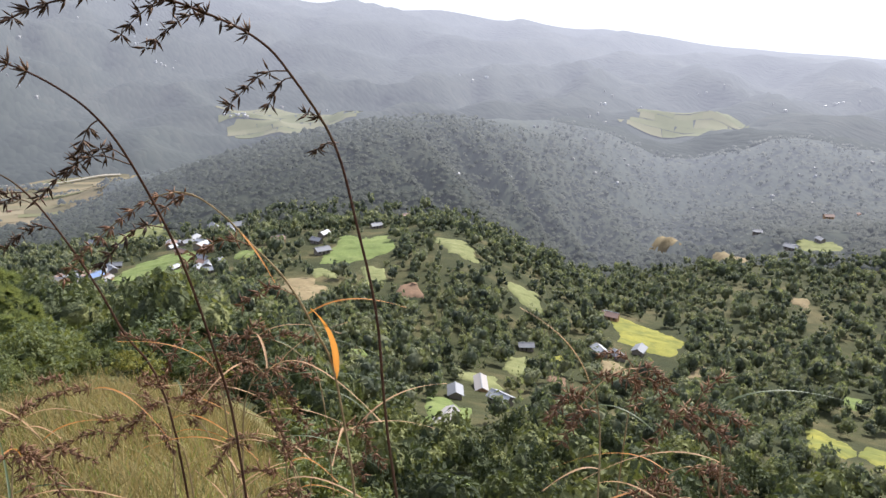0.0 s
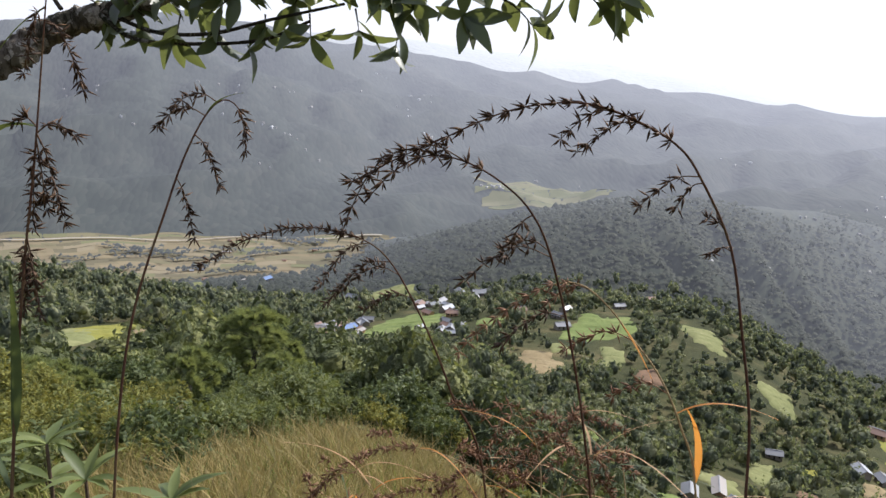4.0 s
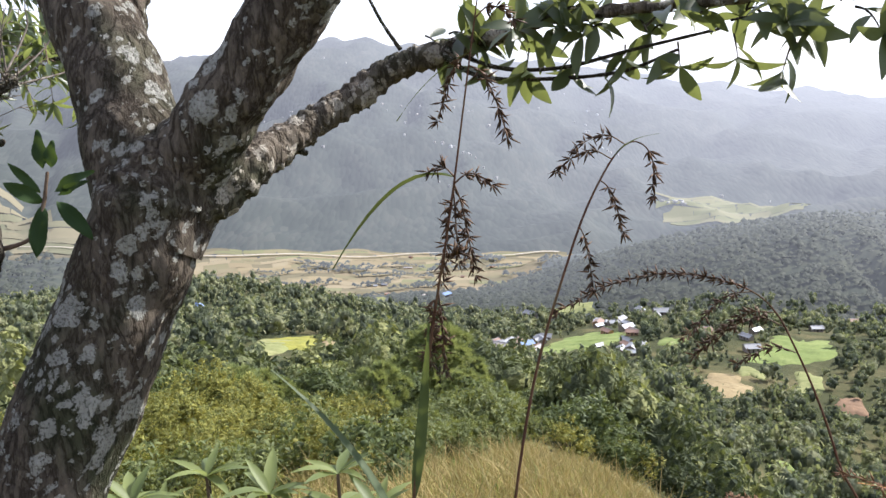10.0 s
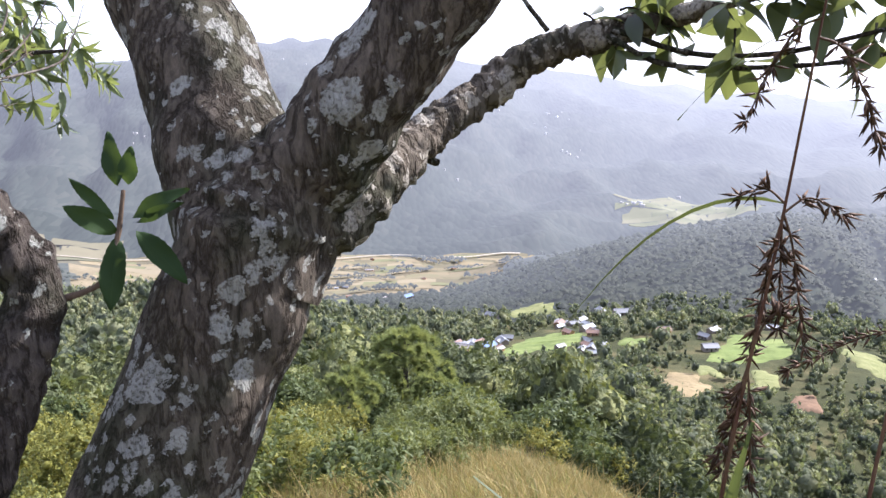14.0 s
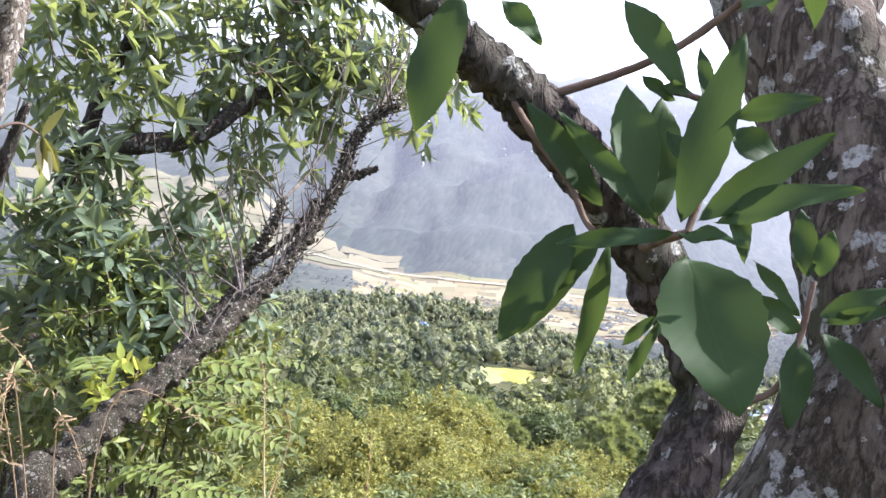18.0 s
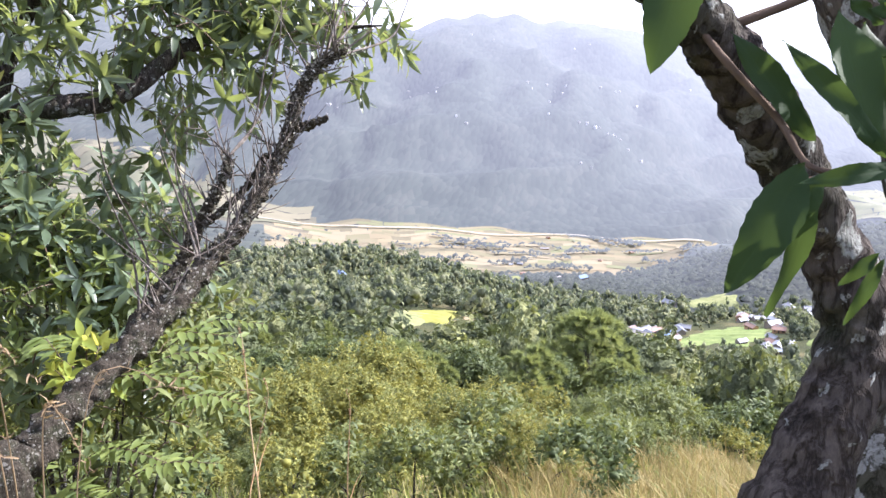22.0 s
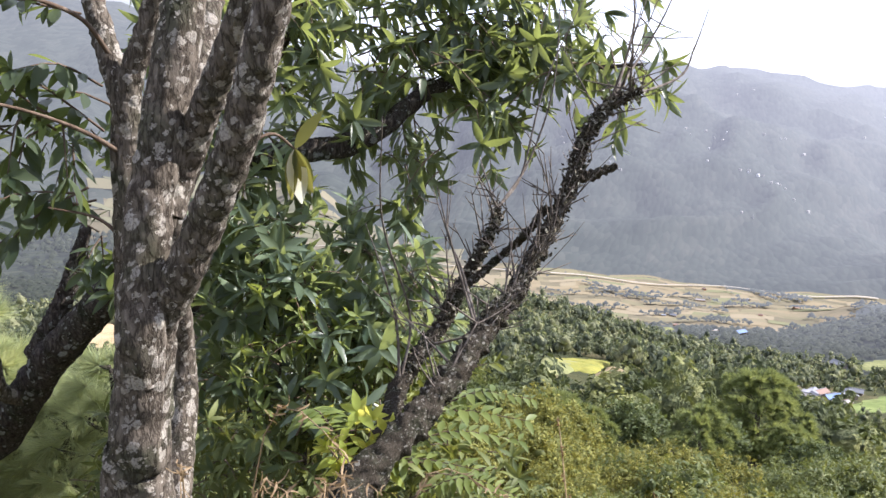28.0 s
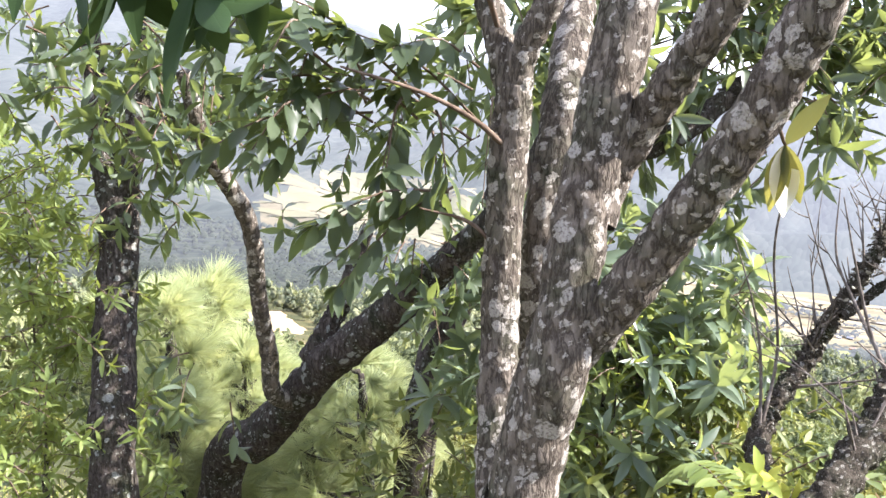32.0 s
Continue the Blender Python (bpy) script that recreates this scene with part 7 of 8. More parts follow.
def slope_shrubs():
    rng = np.random.default_rng(101)
    protos = [shrub(on_land(40, 21), M_LEAF_SHRUB, "leafy green shrub on the slope", 1), shrub(on_land(45, 17), M_LEAF_GOLD, "yellow-green sunlit shrub on the slope", 2, 16, 150, 0.09, 0.045),
              shrub(on_land(50, 24), M_LEAF_BUSH, "dark green bushy shrub on the slope", 3, 14, 120, 0.14, 0.055), shrub(on_land(34, 18), M_LEAF_GOLD, "olive feathery shrub on the slope", 4, 18, 150, 0.1, 0.025, 0.9, 1.7),
              shrub(on_land(37, 14), M_LEAF_SHRUB, "fresh green spreading shrub on the slope", 5, 12, 130, 0.16, 0.05, 1.15, 1.1)]
    n = 0
    while n < 84:
        az, d = rng.uniform(2, 97), 7.5 + 40 * rng.random() ** 0.8
        if 31 < az < 36.5 and d > 12 or 26 < az < 31.5 and d > 30:
            continue
        if az < 31 and d < 13 + (31 - az) * 0.9:
            continue
        if az > 55 and d < 9.5:
            continue
        if az < 14 and rng.random() < 0.6:
            continue
        k = rng.choice(5, p=(0.26, 0.24, 0.16, 0.18, 0.16))
        p = on_land(az, d, -0.1)
        ob = copy_thing(protos[k], pose(p[0], p[1], p[2], 0, 0, rng.uniform(0, 360)))
        ob.scale = (rng.uniform(0.75, 1.25) * (0.7 + d * 0.014),) * 3
        n += 1
    for az, d, k, size in ((50, 11.5, 4, 0.75), (46, 11, 0, 0.7), (41.5, 11.5, 4, 0.8), (54.5, 11.5, 1, 0.75), (36.5, 11.5, 3, 0.75), (32.5, 12.5, 0, 0.75), (47.5, 13, 3, 0.85), (38.5, 13, 1, 0.8)):
        p = on_land(az, d, -0.1)
        copy_thing(protos[k], pose(p[0], p[1], p[2], 0, 0, az * 50)).scale = (size,) * 3
    big = shrub(on_land(17.8, 37, -0.2), M_LEAF_BUSH, "large-leaved glossy green bush at the edge of the dry grass", 9, 20, 110, 0.32, 0.12, 2.0, 3.2)
    for az, d, s in ((16.0, 40, 0.85), (19.4, 36, 0.7), (15.0, 34, 0.6)):
        p = on_land(az, d, -0.2)
        copy_thing(big, pose(p[0], p[1], p[2], 0, 0, az * 90)).scale = (s,) * 3
    gold = shrub(on_land(46.5, 27, -0.3), M_LEAF_GOLD, "broad yellow-green bushy tree with small sunlit leaves on the slope", 11, 40, 300, 0.14, 0.065, 2.2, 3.4)
    for az, d, s in ((42.6, 30, 0.9), (50.5, 25, 0.85), (44.5, 22, 0.62), (55, 30, 1.0), (61, 26, 0.9), (39.5, 24, 0.55), (67, 34, 1.1), (47.5, 19, 0.66), (52.5, 18, 0.62), (40.5, 18, 0.52), (37, 20.5, 0.56), (57, 20, 0.7)):
        p = on_land(az, d, -0.3)
        copy_thing(gold, pose(p[0], p[1], p[2], 0, 0, az * 70)).scale = (s,) * 3
    olive = shrub(on_land(26.5, 22, -0.3), M_LEAF_SHRUB, "feathery olive-green bush above the dry grass", 12, 34, 260, 0.17, 0.04, 1.7, 2.0)
    for az, d, s in ((29.2, 25, 0.8), (23.5, 27, 0.85), (48, 38, 1.3), (58, 40, 1.4), (31, 17, 0.62), (43.5, 15.5, 0.5), (28, 18, 0.6), (34.5, 15, 0.45), (50, 14, 0.45), (55, 14.5, 0.5)):
        p = on_land(az, d, -0.3)
        copy_thing(olive, pose(p[0], p[1], p[2], 0, 0, az * 70)).scale = (s,) * 3
    deep = shrub(on_land(37.5, 44, -0.3), M_LEAF_BUSH, "dark green broadleaf tree on the slope", 13, 40, 240, 0.24, 0.11, 2.2, 3.8)
    for az, d, s in ((31.5, 46, 0.9), (43.5, 42, 1.0), (52.5, 46, 1.1), (25.5, 44, 0.8), (47, 50, 1.2), (21.5, 46, 0.8), (62, 48, 1.2)):
        p = on_land(az, d, -0.3)
        copy_thing(deep, pose(p[0], p[1], p[2], 0, 0, az * 70)).scale = (s,) * 3
    low = shrub(on_land(3.5, 9.0), M_LEAF_SHRUB, "low fresh green bush below the grass edge", 10, 12, 150, 0.1, 0.04, 0.8, 0.9)
    for az, d, s in ((1.5, 10.5, 1.1), (5.5, 11, 1.0), (-1.0, 9.5, 0.9), (7.5, 13, 1.2), (0.0, 13, 1.3)):
        p = on_land(az, d, -0.1)
        copy_thing(low, pose(p[0], p[1], p[2], 0, 0, az * 80)).scale = (s,) * 3


slope_shrubs()


# ---- broad-leaved seedlings near the path ----
def seedling(x, y, tall, seed, scale=1.0):
    rng = np.random.default_rng(seed)
    t = thing("broad_leaved_seedling", (x, y, feet(x, y)), "young plant with whorls of long grey-green leaves", "plant", "seedlings by the path")
    limb("stem", [(0, 0, -0.05), (0.02, 0.02, tall * 0.5), (0, 0.03, tall)], (0.012, 0.01, 0.006), M_TWIG, t, 8, 20, 0.05)
    for lv, (z, n, s) in enumerate(((tall, 9, 1.0), (tall * 0.86, 7, 1.05), (tall * 0.68, 5, 0.9))):
        for k in range(n):
            a = k * 2.4 + lv + rng.normal() * 0.2
            way = np.array([[math.cos(a), math.sin(a), rng.uniform(0.2, 1.3) if lv == 0 else rng.uniform(-0.1, 0.6)]])
            rot = turns(way, np.array([[-way[0, 0] * 0.4, -way[0, 1] * 0.4, 1.0]]))[0]
            ob = new("leaf", SEED_LEAVES[k % 2])
            ob.parent = t
            ob.matrix_basis = Matrix.LocRotScale(Vector((0, 0.03, z)), Matrix(rot.tolist()).to_quaternion(), Vector((s * scale * rng.uniform(0.8, 1.1),) * 3))
    return t


M_LEAF_GREY = leaf_material("grey_green_leaf", (0.075, 0.11, 0.026), (0.15, 0.195, 0.046), (0.28, 0.38, 0.07), 0.28, 0.45, "object", veins=True)
SEED_LEAVES = [mesh_of("leaf", *leaf_shape(0.17, 0.042, 6, 0.3, dr), [M_LEAF_GREY], smooth=True) for dr in (0.2, 0.5)]
for k, (x, y, h) in enumerate(((-2.35, 1.78, 1.0), (-2.1, 1.62, 0.85), (-2.25, 2.05, 1.05), (-1.95, 2.05, 0.95), (-1.75, 2.2, 1.0), (-1.55, 2.15, 0.85), (-2.5, 1.5, 0.9), (-2.7, 2.0, 0.95), (-2.62, 2.45, 0.8), (-1.35, 2.35, 0.72), (-3.1, 2.55, 0.9), (-3.5, 2.2, 1.0))):
    seedling(x, y, h, 200 + k, 1.0 if k % 3 else 1.15)


# ---- grass ----
def grass():
    rng = np.random.default_rng(301)
    for name, n, az0, az1, d0, d1, low, high, cols, label in (
            ("dry_grass", 32000, -14, 40, 1.8, 24, 0.25, 0.6, [(0.15, 0.12, 0.04), (0.22, 0.17, 0.06), (0.3, 0.23, 0.085), (0.11, 0.115, 0.035)], "dry golden grass on the steep slope"),
            ("green_grass", 20000, -12, 100, 1.6, 20, 0.15, 0.45, [(0.09, 0.13, 0.025), (0.17, 0.2, 0.04), (0.24, 0.24, 0.06), (0.32, 0.27, 0.1)], "green and yellowing grass and herbs"),
            ("path_grass", 16000, -150, 210, 0.3, 8, 0.05, 0.2, [(0.12, 0.13, 0.035), (0.2, 0.18, 0.06), (0.3, 0.24, 0.1), (0.1, 0.13, 0.03)], "short trodden grass along the path")):
        d = d0 + (d1 - d0) * rng.random(n) ** 1.25
        a = np.radians(rng.uniform(az0, az1, n))
        x, y = -np.sin(a) * d, np.cos(a) * d
        z = height(x, y) - 0.02
        tuft = np.array([noise.noise((px * 1.6, py * 1.6, low)) for px, py in zip(x, y)])
        h = rng.uniform(low, high, n) * (0.8 + 0.02 * d) * (0.75 + 0.9 * np.clip(tuft + 0.15, 0, 1))
        turn = rng.uniform(0, 6.283, n)
        w = rng.uniform(0.004, 0.009, n) * (0.6 + 0.06 * d)
        cx, cy = np.cos(turn) * w, np.sin(turn) * w
        lx, ly = (rng.normal(0, 0.45, n) - 0.15) * h, rng.normal(0, 0.4, n) * h
        v = np.stack([np.stack([x - cx, y - cy, z], -1), np.stack([x + cx, y + cy, z], -1), np.stack([x + lx * 0.4 + cx * 0.7, y + ly * 0.4 + cy * 0.7, z + h * 0.62], -1),
                      np.stack([x + lx * 0.4 - cx * 0.7, y + ly * 0.4 - cy * 0.7, z + h * 0.62], -1), np.stack([x + lx * 1.1, y + ly * 1.1, z + h], -1)], 1).reshape(-1, 3)
        i = np.arange(n)[:, None] * 5
        f = np.concatenate([i + [[0, 1, 2]], i + [[0, 2, 3]], i + [[3, 2, 4]]])
        m = Mat(name, 0.7, 0.3)
        c = m.ramp(m.island(), [(k / (len(cols) - 1), c) for k, c in enumerate(cols)])
        m.color(c).thin(c, 0.35)
        tagged(new(name, mesh_of(name, v, f, [m.m])), label, "grass", kind="stuff")


grass()


# ---- tall seeding grass ----
M_STEM_RED = ground_mat("reddish_stem", (0.05, 0.025, 0.018), (0.1, 0.05, 0.03), (0.14, 0.1, 0.05), 8, 60, 0.001).m
M_STEM_STRAW = ground_mat("straw_stem", (0.22, 0.15, 0.07), (0.34, 0.25, 0.13), (0.44, 0.35, 0.2), 8, 60, 0.001).m
M_BURR = leaf_material("dark_spikelets", (0.035, 0.02, 0.012), (0.15, 0.085, 0.045), (0.16, 0.08, 0.03), 0.15, 0.6)
M_BURR_DRY = leaf_material("rusty_spikelets", (0.12, 0.06, 0.034), (0.33, 0.185, 0.105), (0.3, 0.17, 0.06), 0.25, 0.6)
M_BLADE = leaf_material("grass_blade", (0.03, 0.055, 0.014), (0.055, 0.085, 0.022), (0.12, 0.17, 0.025), 0.2, 0.5)
M_BLADE_ORANGE = leaf_material("orange_blade", (0.28, 0.11, 0.025), (0.42, 0.19, 0.045), (0.6, 0.26, 0.05), 0.35, 0.5)


def burrs(rng, line, gap, size, n=8):
    """Clusters of pointed spikelets along a line, two triangles each."""
    steps = np.r_[0, np.cumsum(np.linalg.norm(np.diff(line, axis=0), axis=1))]
    pos = np.arange(gap * 0.5, steps[-1], gap)
    c = np.stack([np.interp(pos, steps, line[:, k]) for k in range(3)], -1)
    tan = np.gradient(c, axis=0) if len(c) > 1 else np.array([[0, 0, -1.0]])
    tan /= np.maximum(np.linalg.norm(tan, axis=1, keepdims=True), 1e-9)
    c, tan = np.repeat(c, n, 0), np.repeat(tan, n, 0)
    d = tan * 0.9 + rng.normal(size=c.shape) * 0.75
    d /= np.linalg.norm(d, axis=1, keepdims=True)
    s = np.cross(d, rng.normal(size=c.shape))
    s /= np.linalg.norm(s, axis=1, keepdims=True)
    ln = size * rng.uniform(0.55, 1.2, (len(c), 1))
    w = ln * 0.085
    u = np.cross(d, s)
    v = np.stack([c, c + d * ln * 0.4 + s * w, c + d * ln * 0.4 - s * w * 0.5 + u * w, c + d * ln * 0.4 - s * w * 0.5 - u * w, c + d * ln], 1).reshape(-1, 3)
    i = np.arange(len(c))[:, None] * 5
    f = np.concatenate([i + [[a, b, e]] for a, b, e in ((0, 1, 2), (0, 2, 3), (0, 3, 1), (1, 4, 2), (2, 4, 3), (3, 4, 1))])
    return v, f


def stalk(line, heads_from, arms, seed, dry=False, r=0.0032, blades=(), size=0.02, label=""):
    """One flowering grass: a stem along line, its seed heads on the last part of it and on side arms."""
    rng = np.random.default_rng(seed)
    p0 = Vector(line[0])
    t = thing("seeding_grass", p0, label or ("dry rust-brown seeding grass gone brittle" if dry else "tall seeding grass with a red-brown arching seed head"), "grass", "tall seeding grasses")
    pts = [tuple(Vector(p) - p0) for p in line]
    stem_mat, burr_mat = (M_STEM_STRAW, M_BURR_DRY) if dry else (M_STEM_RED, M_BURR)
    v, f = tube(pts, (r, r * 0.8, r * 0.6, r * 0.4, r * 0.25), 7, 60)
    part("stem", mesh_of("stem", v, f, [stem_mat], smooth=True), stem_mat, t)
    full = smooth_line(pts, 120)
    if heads_from < 1:
        v, f = burrs(rng, full[int(heads_from * 120):], 0.019, size * 1.2, 10)
        part("seed_head", mesh_of("seed_head", v, f, [burr_mat]), burr_mat, t)
    for u, way, ln, droop in arms:
        b = full[int(u * 119)]
        way = np.array(way, float) / np.linalg.norm(way)
        arm = smooth_line([b, b + way * ln * 0.35 + (0, 0, ln * 0.06), b + way * ln * 0.7 - (0, 0, droop * ln * 0.35), b + way * ln - (0, 0, droop * ln)], 30)
        tv, tf = tube(arm[::3], (r * 0.4, r * 0.3, r * 0.2), 5, 12)
        bv, bf = burrs(rng, arm[5:], 0.016, size * 1.15, 9)
        v, f = joined([(tv, tf), (bv, bf)])
        part("seed_head", mesh_of("seed_head", v, f, [burr_mat]), burr_mat, t)
    for u, way, ln, w, droop, mat in blades:
        b = full[int(u * 119)]
        base = leaf_shape(ln, w, 10, 0.35, droop, 0.6)
        rot = turns(np.array([way], float), np.array([[0.1, 0.1, 1.0]]))[0]
        ob = part("blade", mesh_of("blade", base[0], base[1], [mat], smooth=True), mat, t)
        ob.matrix_basis = Matrix.LocRotScale(Vector(b), Matrix(rot.tolist()).to_quaternion(), Vector((1, 1, 1)))
    return t


L = (-0.9, -0.25, 0.05)
stalk([(0.56, 1.2, feet(0.56, 1.2)), (0.52, 1.2, 0.45), (0.477, 1.19, 0.862), (0.462, 1.18, 1.048), (0.434, 1.17, 1.193), (0.405, 1.155, 1.313), (0.354, 1.108, 1.412), (0.323, 1.08, 1.452), (0.276, 1.04, 1.482), (0.221, 1.0, 1.503), (0.167, 0.97, 1.502), (0.117, 0.955, 1.488), (0.057, 0.945, 1.458), (0.001, 0.94, 1.43), (-0.056, 0.935, 1.398)], 0.5,
      ((0.43, (-0.9, -0.2, -0.25), 0.085, 0.35), (0.425, (-0.6, -0.1, -0.3), 0.04, 0.7), (0.37, (-0.45, -0.1, 0.5), 0.045, 0.3), (0.36, (-0.4, 0.1, 0.1), 0.03, 0.5), (0.55, (-0.9, -0.2, 0.1), 0.095, 0.45), (0.6, (-0.9, -0.2, 0.0), 0.08, 0.5), (0.95, (-0.5, 0, -0.5), 0.08, 0.5)), 401, r=0.0026, size=0.016)
stalk([(0.30, 1.16, feet(0.30, 1.16)), (0.275, 1.16, 0.45), (0.254, 1.15, 0.856), (0.235, 1.12, 1.022), (0.208, 1.08, 1.18), (0.184, 1.01, 1.311), (0.161, 0.975, 1.373), (0.126, 0.955, 1.41), (0.081, 0.945, 1.433), (0.037, 0.94, 1.436), (-0.001, 0.935, 1.415), (-0.037, 0.93, 1.375)], 0.66,
      ((0.455, (-0.9, -0.1, 0.1), 0.115, 0.5), (0.54, (-0.4, 0, -0.4), 0.045, 0.5), (0.47, (-0.8, 0.1, 0.3), 0.06, 0.3), (0.39, (-0.9, 0, -0.1), 0.09, 0.5), (0.72, (-0.95, -0.1, 0.25), 0.12, 0.3)), 402, r=0.0024, size=0.016)
stalk([(0.48, 1.24, feet(0.48, 1.24)), (0.44, 1.22, 0.5), (0.403, 1.2, 0.907), (0.369, 1.18, 1.029), (0.33, 1.17, 1.11), (0.287, 1.16, 1.165), (0.253, 1.15, 1.209), (0.213, 1.14, 1.241), (0.173, 1.13, 1.24), (0.125, 1.12, 1.211), (0.077, 1.11, 1.167), (0.041, 1.1, 1.123)], 0.66,
      ((0.62, (-0.9, 0, 0.0), 0.06, 0.5), (0.45, (-0.7, 0, 0.1), 0.1, 0.4), (0.33, (-0.8, 0, 0.2), 0.09, 0.5)), 405, True, 0.0022,
      blades=((0.5, (0.62, -0.1, -0.75), 0.09, 0.007, 0.1, M_BLADE_ORANGE), (0.2, (0.05, 0, 0.95), 0.16, 0.012, 0.5, M_BLADE_ORANGE), (0.3, (0.6, 0.2, 0.4), 0.14, 0.006, 0.6, M_BLADE_ORANGE)), size=0.016)
stalk([(0.03, 1.76, feet(0.03, 1.76)), (-0.029, 1.75, 0.47), (-0.123, 1.72, 0.779), (-0.175, 1.7, 0.922), (-0.224, 1.68, 1.03), (-0.26, 1.66, 1.097), (-0.306, 1.65, 1.136), (-0.384, 1.64, 1.157), (-0.482, 1.63, 1.156), (-0.584, 1.62, 1.121), (-0.697, 1.6, 1.051)], 0.6,
      ((0.5, (-0.9, 0, -0.3), 0.16, 0.4), (0.45, (-0.9, 0, 0.1), 0.14, 0.5), (0.6, (-0.8, 0, -0.4), 0.14, 0.4), (0.38, (-0.8, 0, 0), 0.12, 0.4)), 406, r=0.003)
stalk([(-0.65, 1.1, feet(-0.65, 1.1)), (-0.62, 1.14, 0.5), (-0.585, 1.18, 1.0), (-0.55, 1.28, 1.27), (-0.51, 1.32, 1.40), (-0.475, 1.345, 1.45), (-0.44, 1.35, 1.43), (-0.43, 1.35, 1.35)], 0.8,
      ((0.62, (-0.8, -0.1, 0.2), 0.1, 0.5), (0.56, (0.3, 0.1, -0.4), 0.07, 0.6), (0.69, (-0.9, -0.1, 0.3), 0.09, 0.4), (0.47, (0.2, 0.1, -0.6), 0.08, 0.5)), 403,
      blades=((0.63, (0.5, 0.1, 0.8), 0.08, 0.007, 0.5, M_BLADE),))
stalk([(-0.79, 1.03, feet(-0.79, 1.03)), (-0.78, 1.05, 0.4), (-0.75, 1.08, 0.85), (-0.725, 1.11, 1.15), (-0.70, 1.13, 1.35), (-0.68, 1.15, 1.55), (-0.66, 1.17, 1.75)], 0.95,
      ((0.71, (0.5, 0.2, 0.3), 0.07, 0.5), (0.72, (-0.5, 0, 0.3), 0.06, 0.5), (0.71, (0.25, 0.1, -0.9), 0.12, 0.3), (0.70, (-0.15, 0, -0.9), 0.13, 0.2), (0.70, (0.05, 0.05, -0.9), 0.1, 0.2), (0.86, (0.3, 0, -0.2), 0.08, 0.8), (0.88, (-0.4, 0.1, -0.3), 0.09, 0.7), (0.92, (0.3, 0.1, 0.2), 0.07, 0.6),
       (0.58, (0.2, 0.2, 0.4), 0.08, 0.5), (0.57, (-0.15, 0, -0.9), 0.12, 0.2), (0.56, (0.1, 0, -0.9), 0.12, 0.2), (0.55, (-0.25, 0.1, -0.9), 0.11, 0.2)), 404, r=0.004,
      blades=((0.715, (-0.9, 0.1, 0.2), 0.24, 0.02, 0.95, M_BLADE), (0.88, (-0.8, 0.1, -0.3), 0.18, 0.003, 0.3, M_BLADE), (0.34, (0.1, 0.05, 0.9), 0.34, 0.02, 0.12, M_BLADE), (0.3, (-0.35, 0, 0.8), 0.4, 0.024, 0.3, M_BLADE)))
M_BLADE_DRY = leaf_material("dry_blade", (0.28, 0.16, 0.08), (0.45, 0.3, 0.17), (0.5, 0.32, 0.15), 0.3, 0.6)
for k in range(20):
    rr = random.Random(500 + k)
    x, y = rr.uniform(-0.2, 0.5), rr.uniform(1.15, 2.0)
    if k > 14:
        x, y = rr.uniform(0.75, 1.15), rr.uniform(1.3, 1.7)
    z = feet(x, y)
    top = rr.uniform(0.5, 0.82) - 0.14 * (y - 1.2)
    lx, ly = rr.uniform(-0.25, 0.15), rr.uniform(-0.05, 0.1)
    arms = tuple((rr.uniform(0.55, 0.95), (rr.uniform(-1, 1), rr.uniform(-0.5, 0.5), rr.uniform(-0.2, 0.5)), rr.uniform(0.06, 0.15), rr.uniform(0.2, 0.7)) for _ in range(4))
    stalk([(x, y, z), (x + lx * 0.2, y, z * 0.5 + top * 0.3), (x + lx * 0.5, y + ly * 0.5, top * 0.75), (x + lx, y + ly, top), (x + lx * 2.0, y + ly, top + 0.04), (x + lx * 2.8, y + ly, top - 0.05)], 0.75, arms, 520 + k, True, 0.0026,
          blades=tuple((rr.uniform(0.3, 0.8), (rr.uniform(-1, 1), rr.uniform(-0.4, 0.4), rr.uniform(0, 0.8)), rr.uniform(0.1, 0.26), 0.0055, rr.uniform(0.4, 1.0), (M_BLADE_DRY, M_BLADE_DRY, M_BLADE, M_BLADE_DRY, M_BLADE_ORANGE)[rr.randrange(5)]) for _ in range(4)), size=0.019)
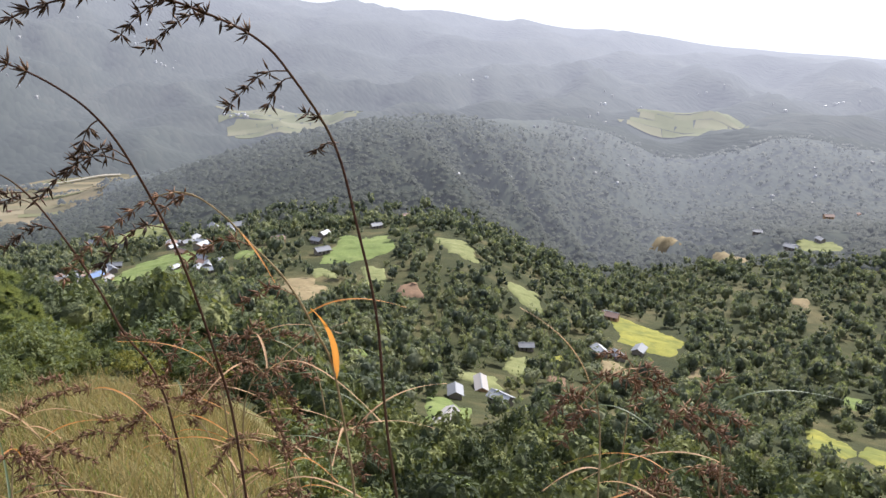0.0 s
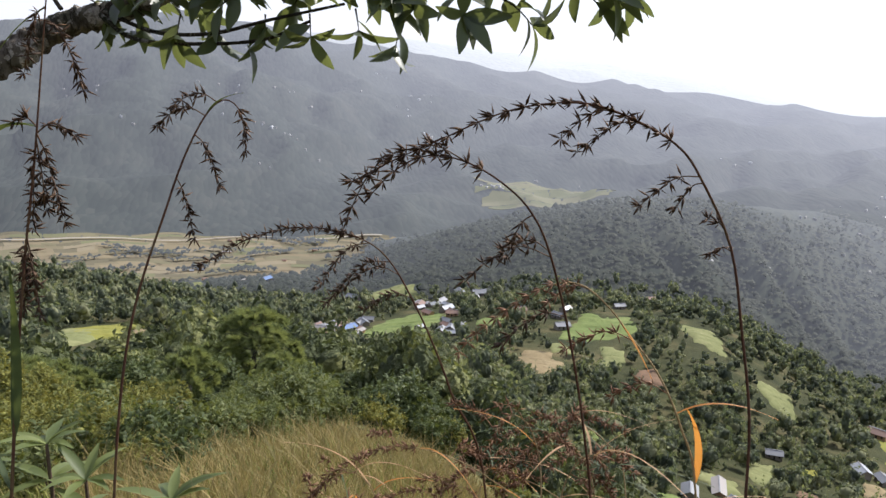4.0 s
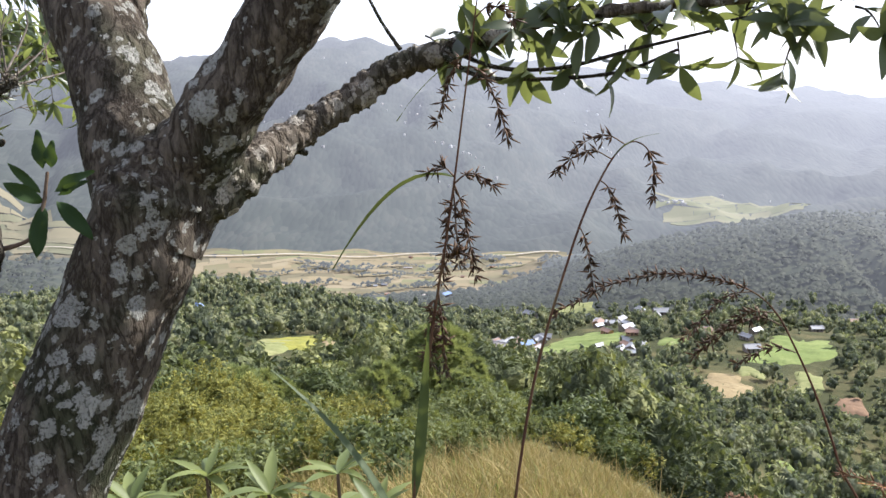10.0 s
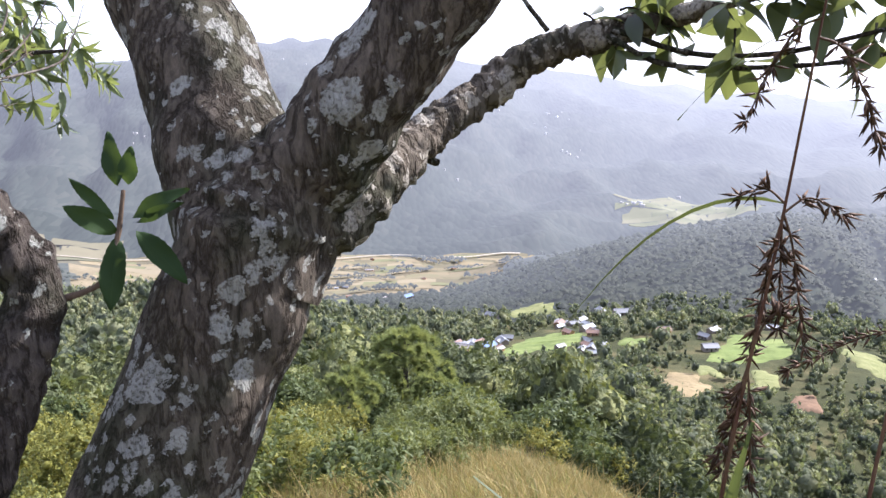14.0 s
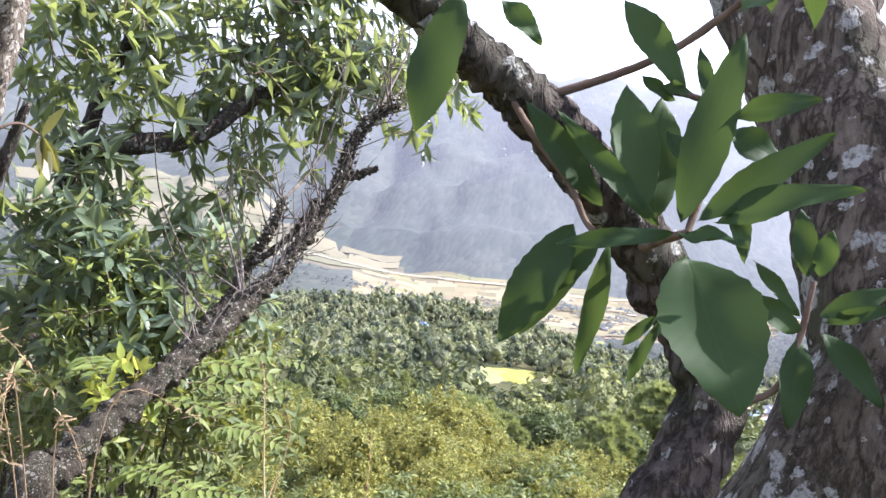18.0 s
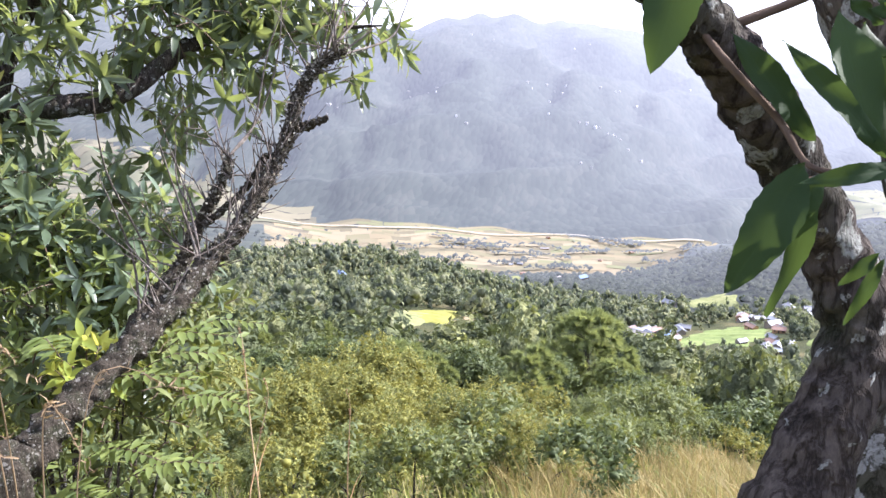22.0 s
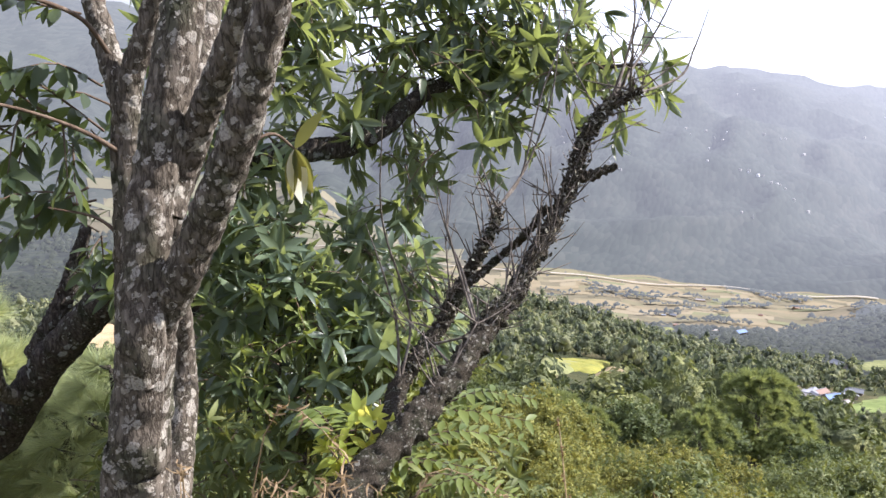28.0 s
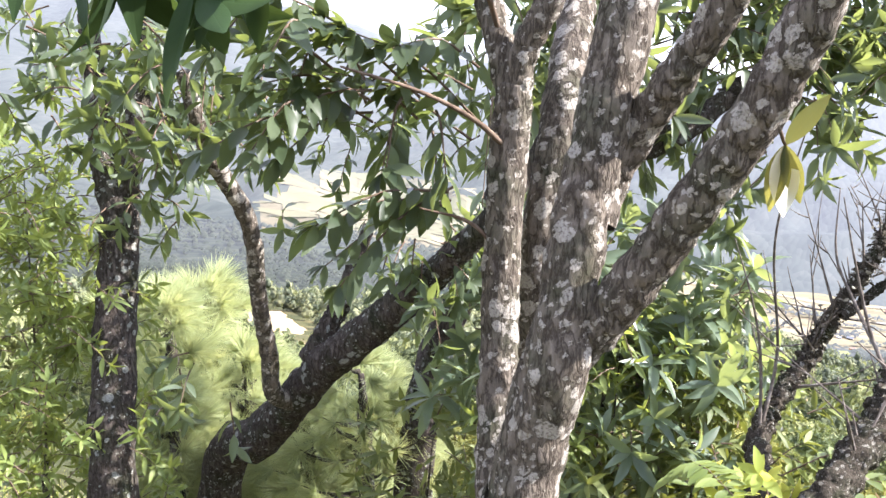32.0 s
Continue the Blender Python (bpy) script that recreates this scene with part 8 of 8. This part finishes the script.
# pale straw stalks with reddish joints below the many-stemmed tree
for k, (foot, top) in enumerate((((-3.62, 1.70), (-3.95, 1.88, 0.46)), ((-3.84, 2.33), (-3.97, 2.48, -0.02)), ((-4.2, 2.0), (-4.15, 2.15, 0.1)))):
    x, y = foot
    stalk([(x, y, feet(x, y)), (x * 0.7 + top[0] * 0.3, y * 0.7 + top[1] * 0.3, top[2] - 0.75), (x * 0.4 + top[0] * 0.6, y * 0.4 + top[1] * 0.6, top[2] - 0.4), (top[0] + 0.02, top[1], top[2] - 0.1), top], 0.86,
          ((0.6, (0.1, 0.1, 0.9), 0.05, 0.1), (0.72, (-0.1, 0, 0.9), 0.05, 0.1)), 610 + k, True, 0.005,
          blades=((0.35, (0.1, 0.1, 0.9), 0.22, 0.014, 0.15, M_BLADE_DRY), (0.2, (-0.1, 0, 0.9), 0.25, 0.014, 0.2, M_BLADE_DRY)), size=0.012, label="straw-coloured dry grass stalk with reddish joints")


def dry_fern(x, y, seed):
    """A withered fern: arching ribs with curled red-brown leaflets."""
    rng = np.random.default_rng(seed)
    z0 = feet(x, y)
    t = thing("dry_fern", (x, y, z0), "withered rust-brown fern with curled fronds at the foot of the stems", "fern", "withered ferns")
    base = leaf_shape(0.03, 0.006, 4, 0.5, 0.6, 0.8)
    for k in range(4):
        a, reach, high = rng.uniform(-0.8, 1.6), rng.uniform(0.25, 0.5), 0.72 - z0 + rng.uniform(-0.25, 0.05)
        way = np.array([math.cos(a), math.sin(a), 0])
        line = smooth_line([(0, 0, 0), way * reach * 0.25 + (0, 0, high * 0.6), way * reach * 0.6 + (0, 0, high), way * reach * 1.3 + (0, 0, high * 0.93)], 60)
        tv, tf = tube(line[::6], (0.003, 0.0025, 0.001), 5, 14)
        n = 34
        i = rng.integers(38, 60, n)
        d = rng.normal(size=(n, 3)) * (0.8, 0.8, 0.5) + way * 0.4
        lv, lf = set_out(base, line[i], turns(d, rng.normal(size=(n, 3))), rng.uniform(0.5, 1.2, n))
        v, f = joined([(tv, tf), (lv, lf)])
        part("frond", mesh_of("frond", v, f, [M_FERN]), M_FERN, t)


M_FERN = leaf_material("withered_fern", (0.16, 0.11, 0.06), (0.34, 0.25, 0.14), (0.3, 0.2, 0.08), 0.2, 0.6)
for k, (x, y) in enumerate(((-4.15, 0.72), (-3.9, 0.98))):
    dry_fern(x, y, 640 + k)
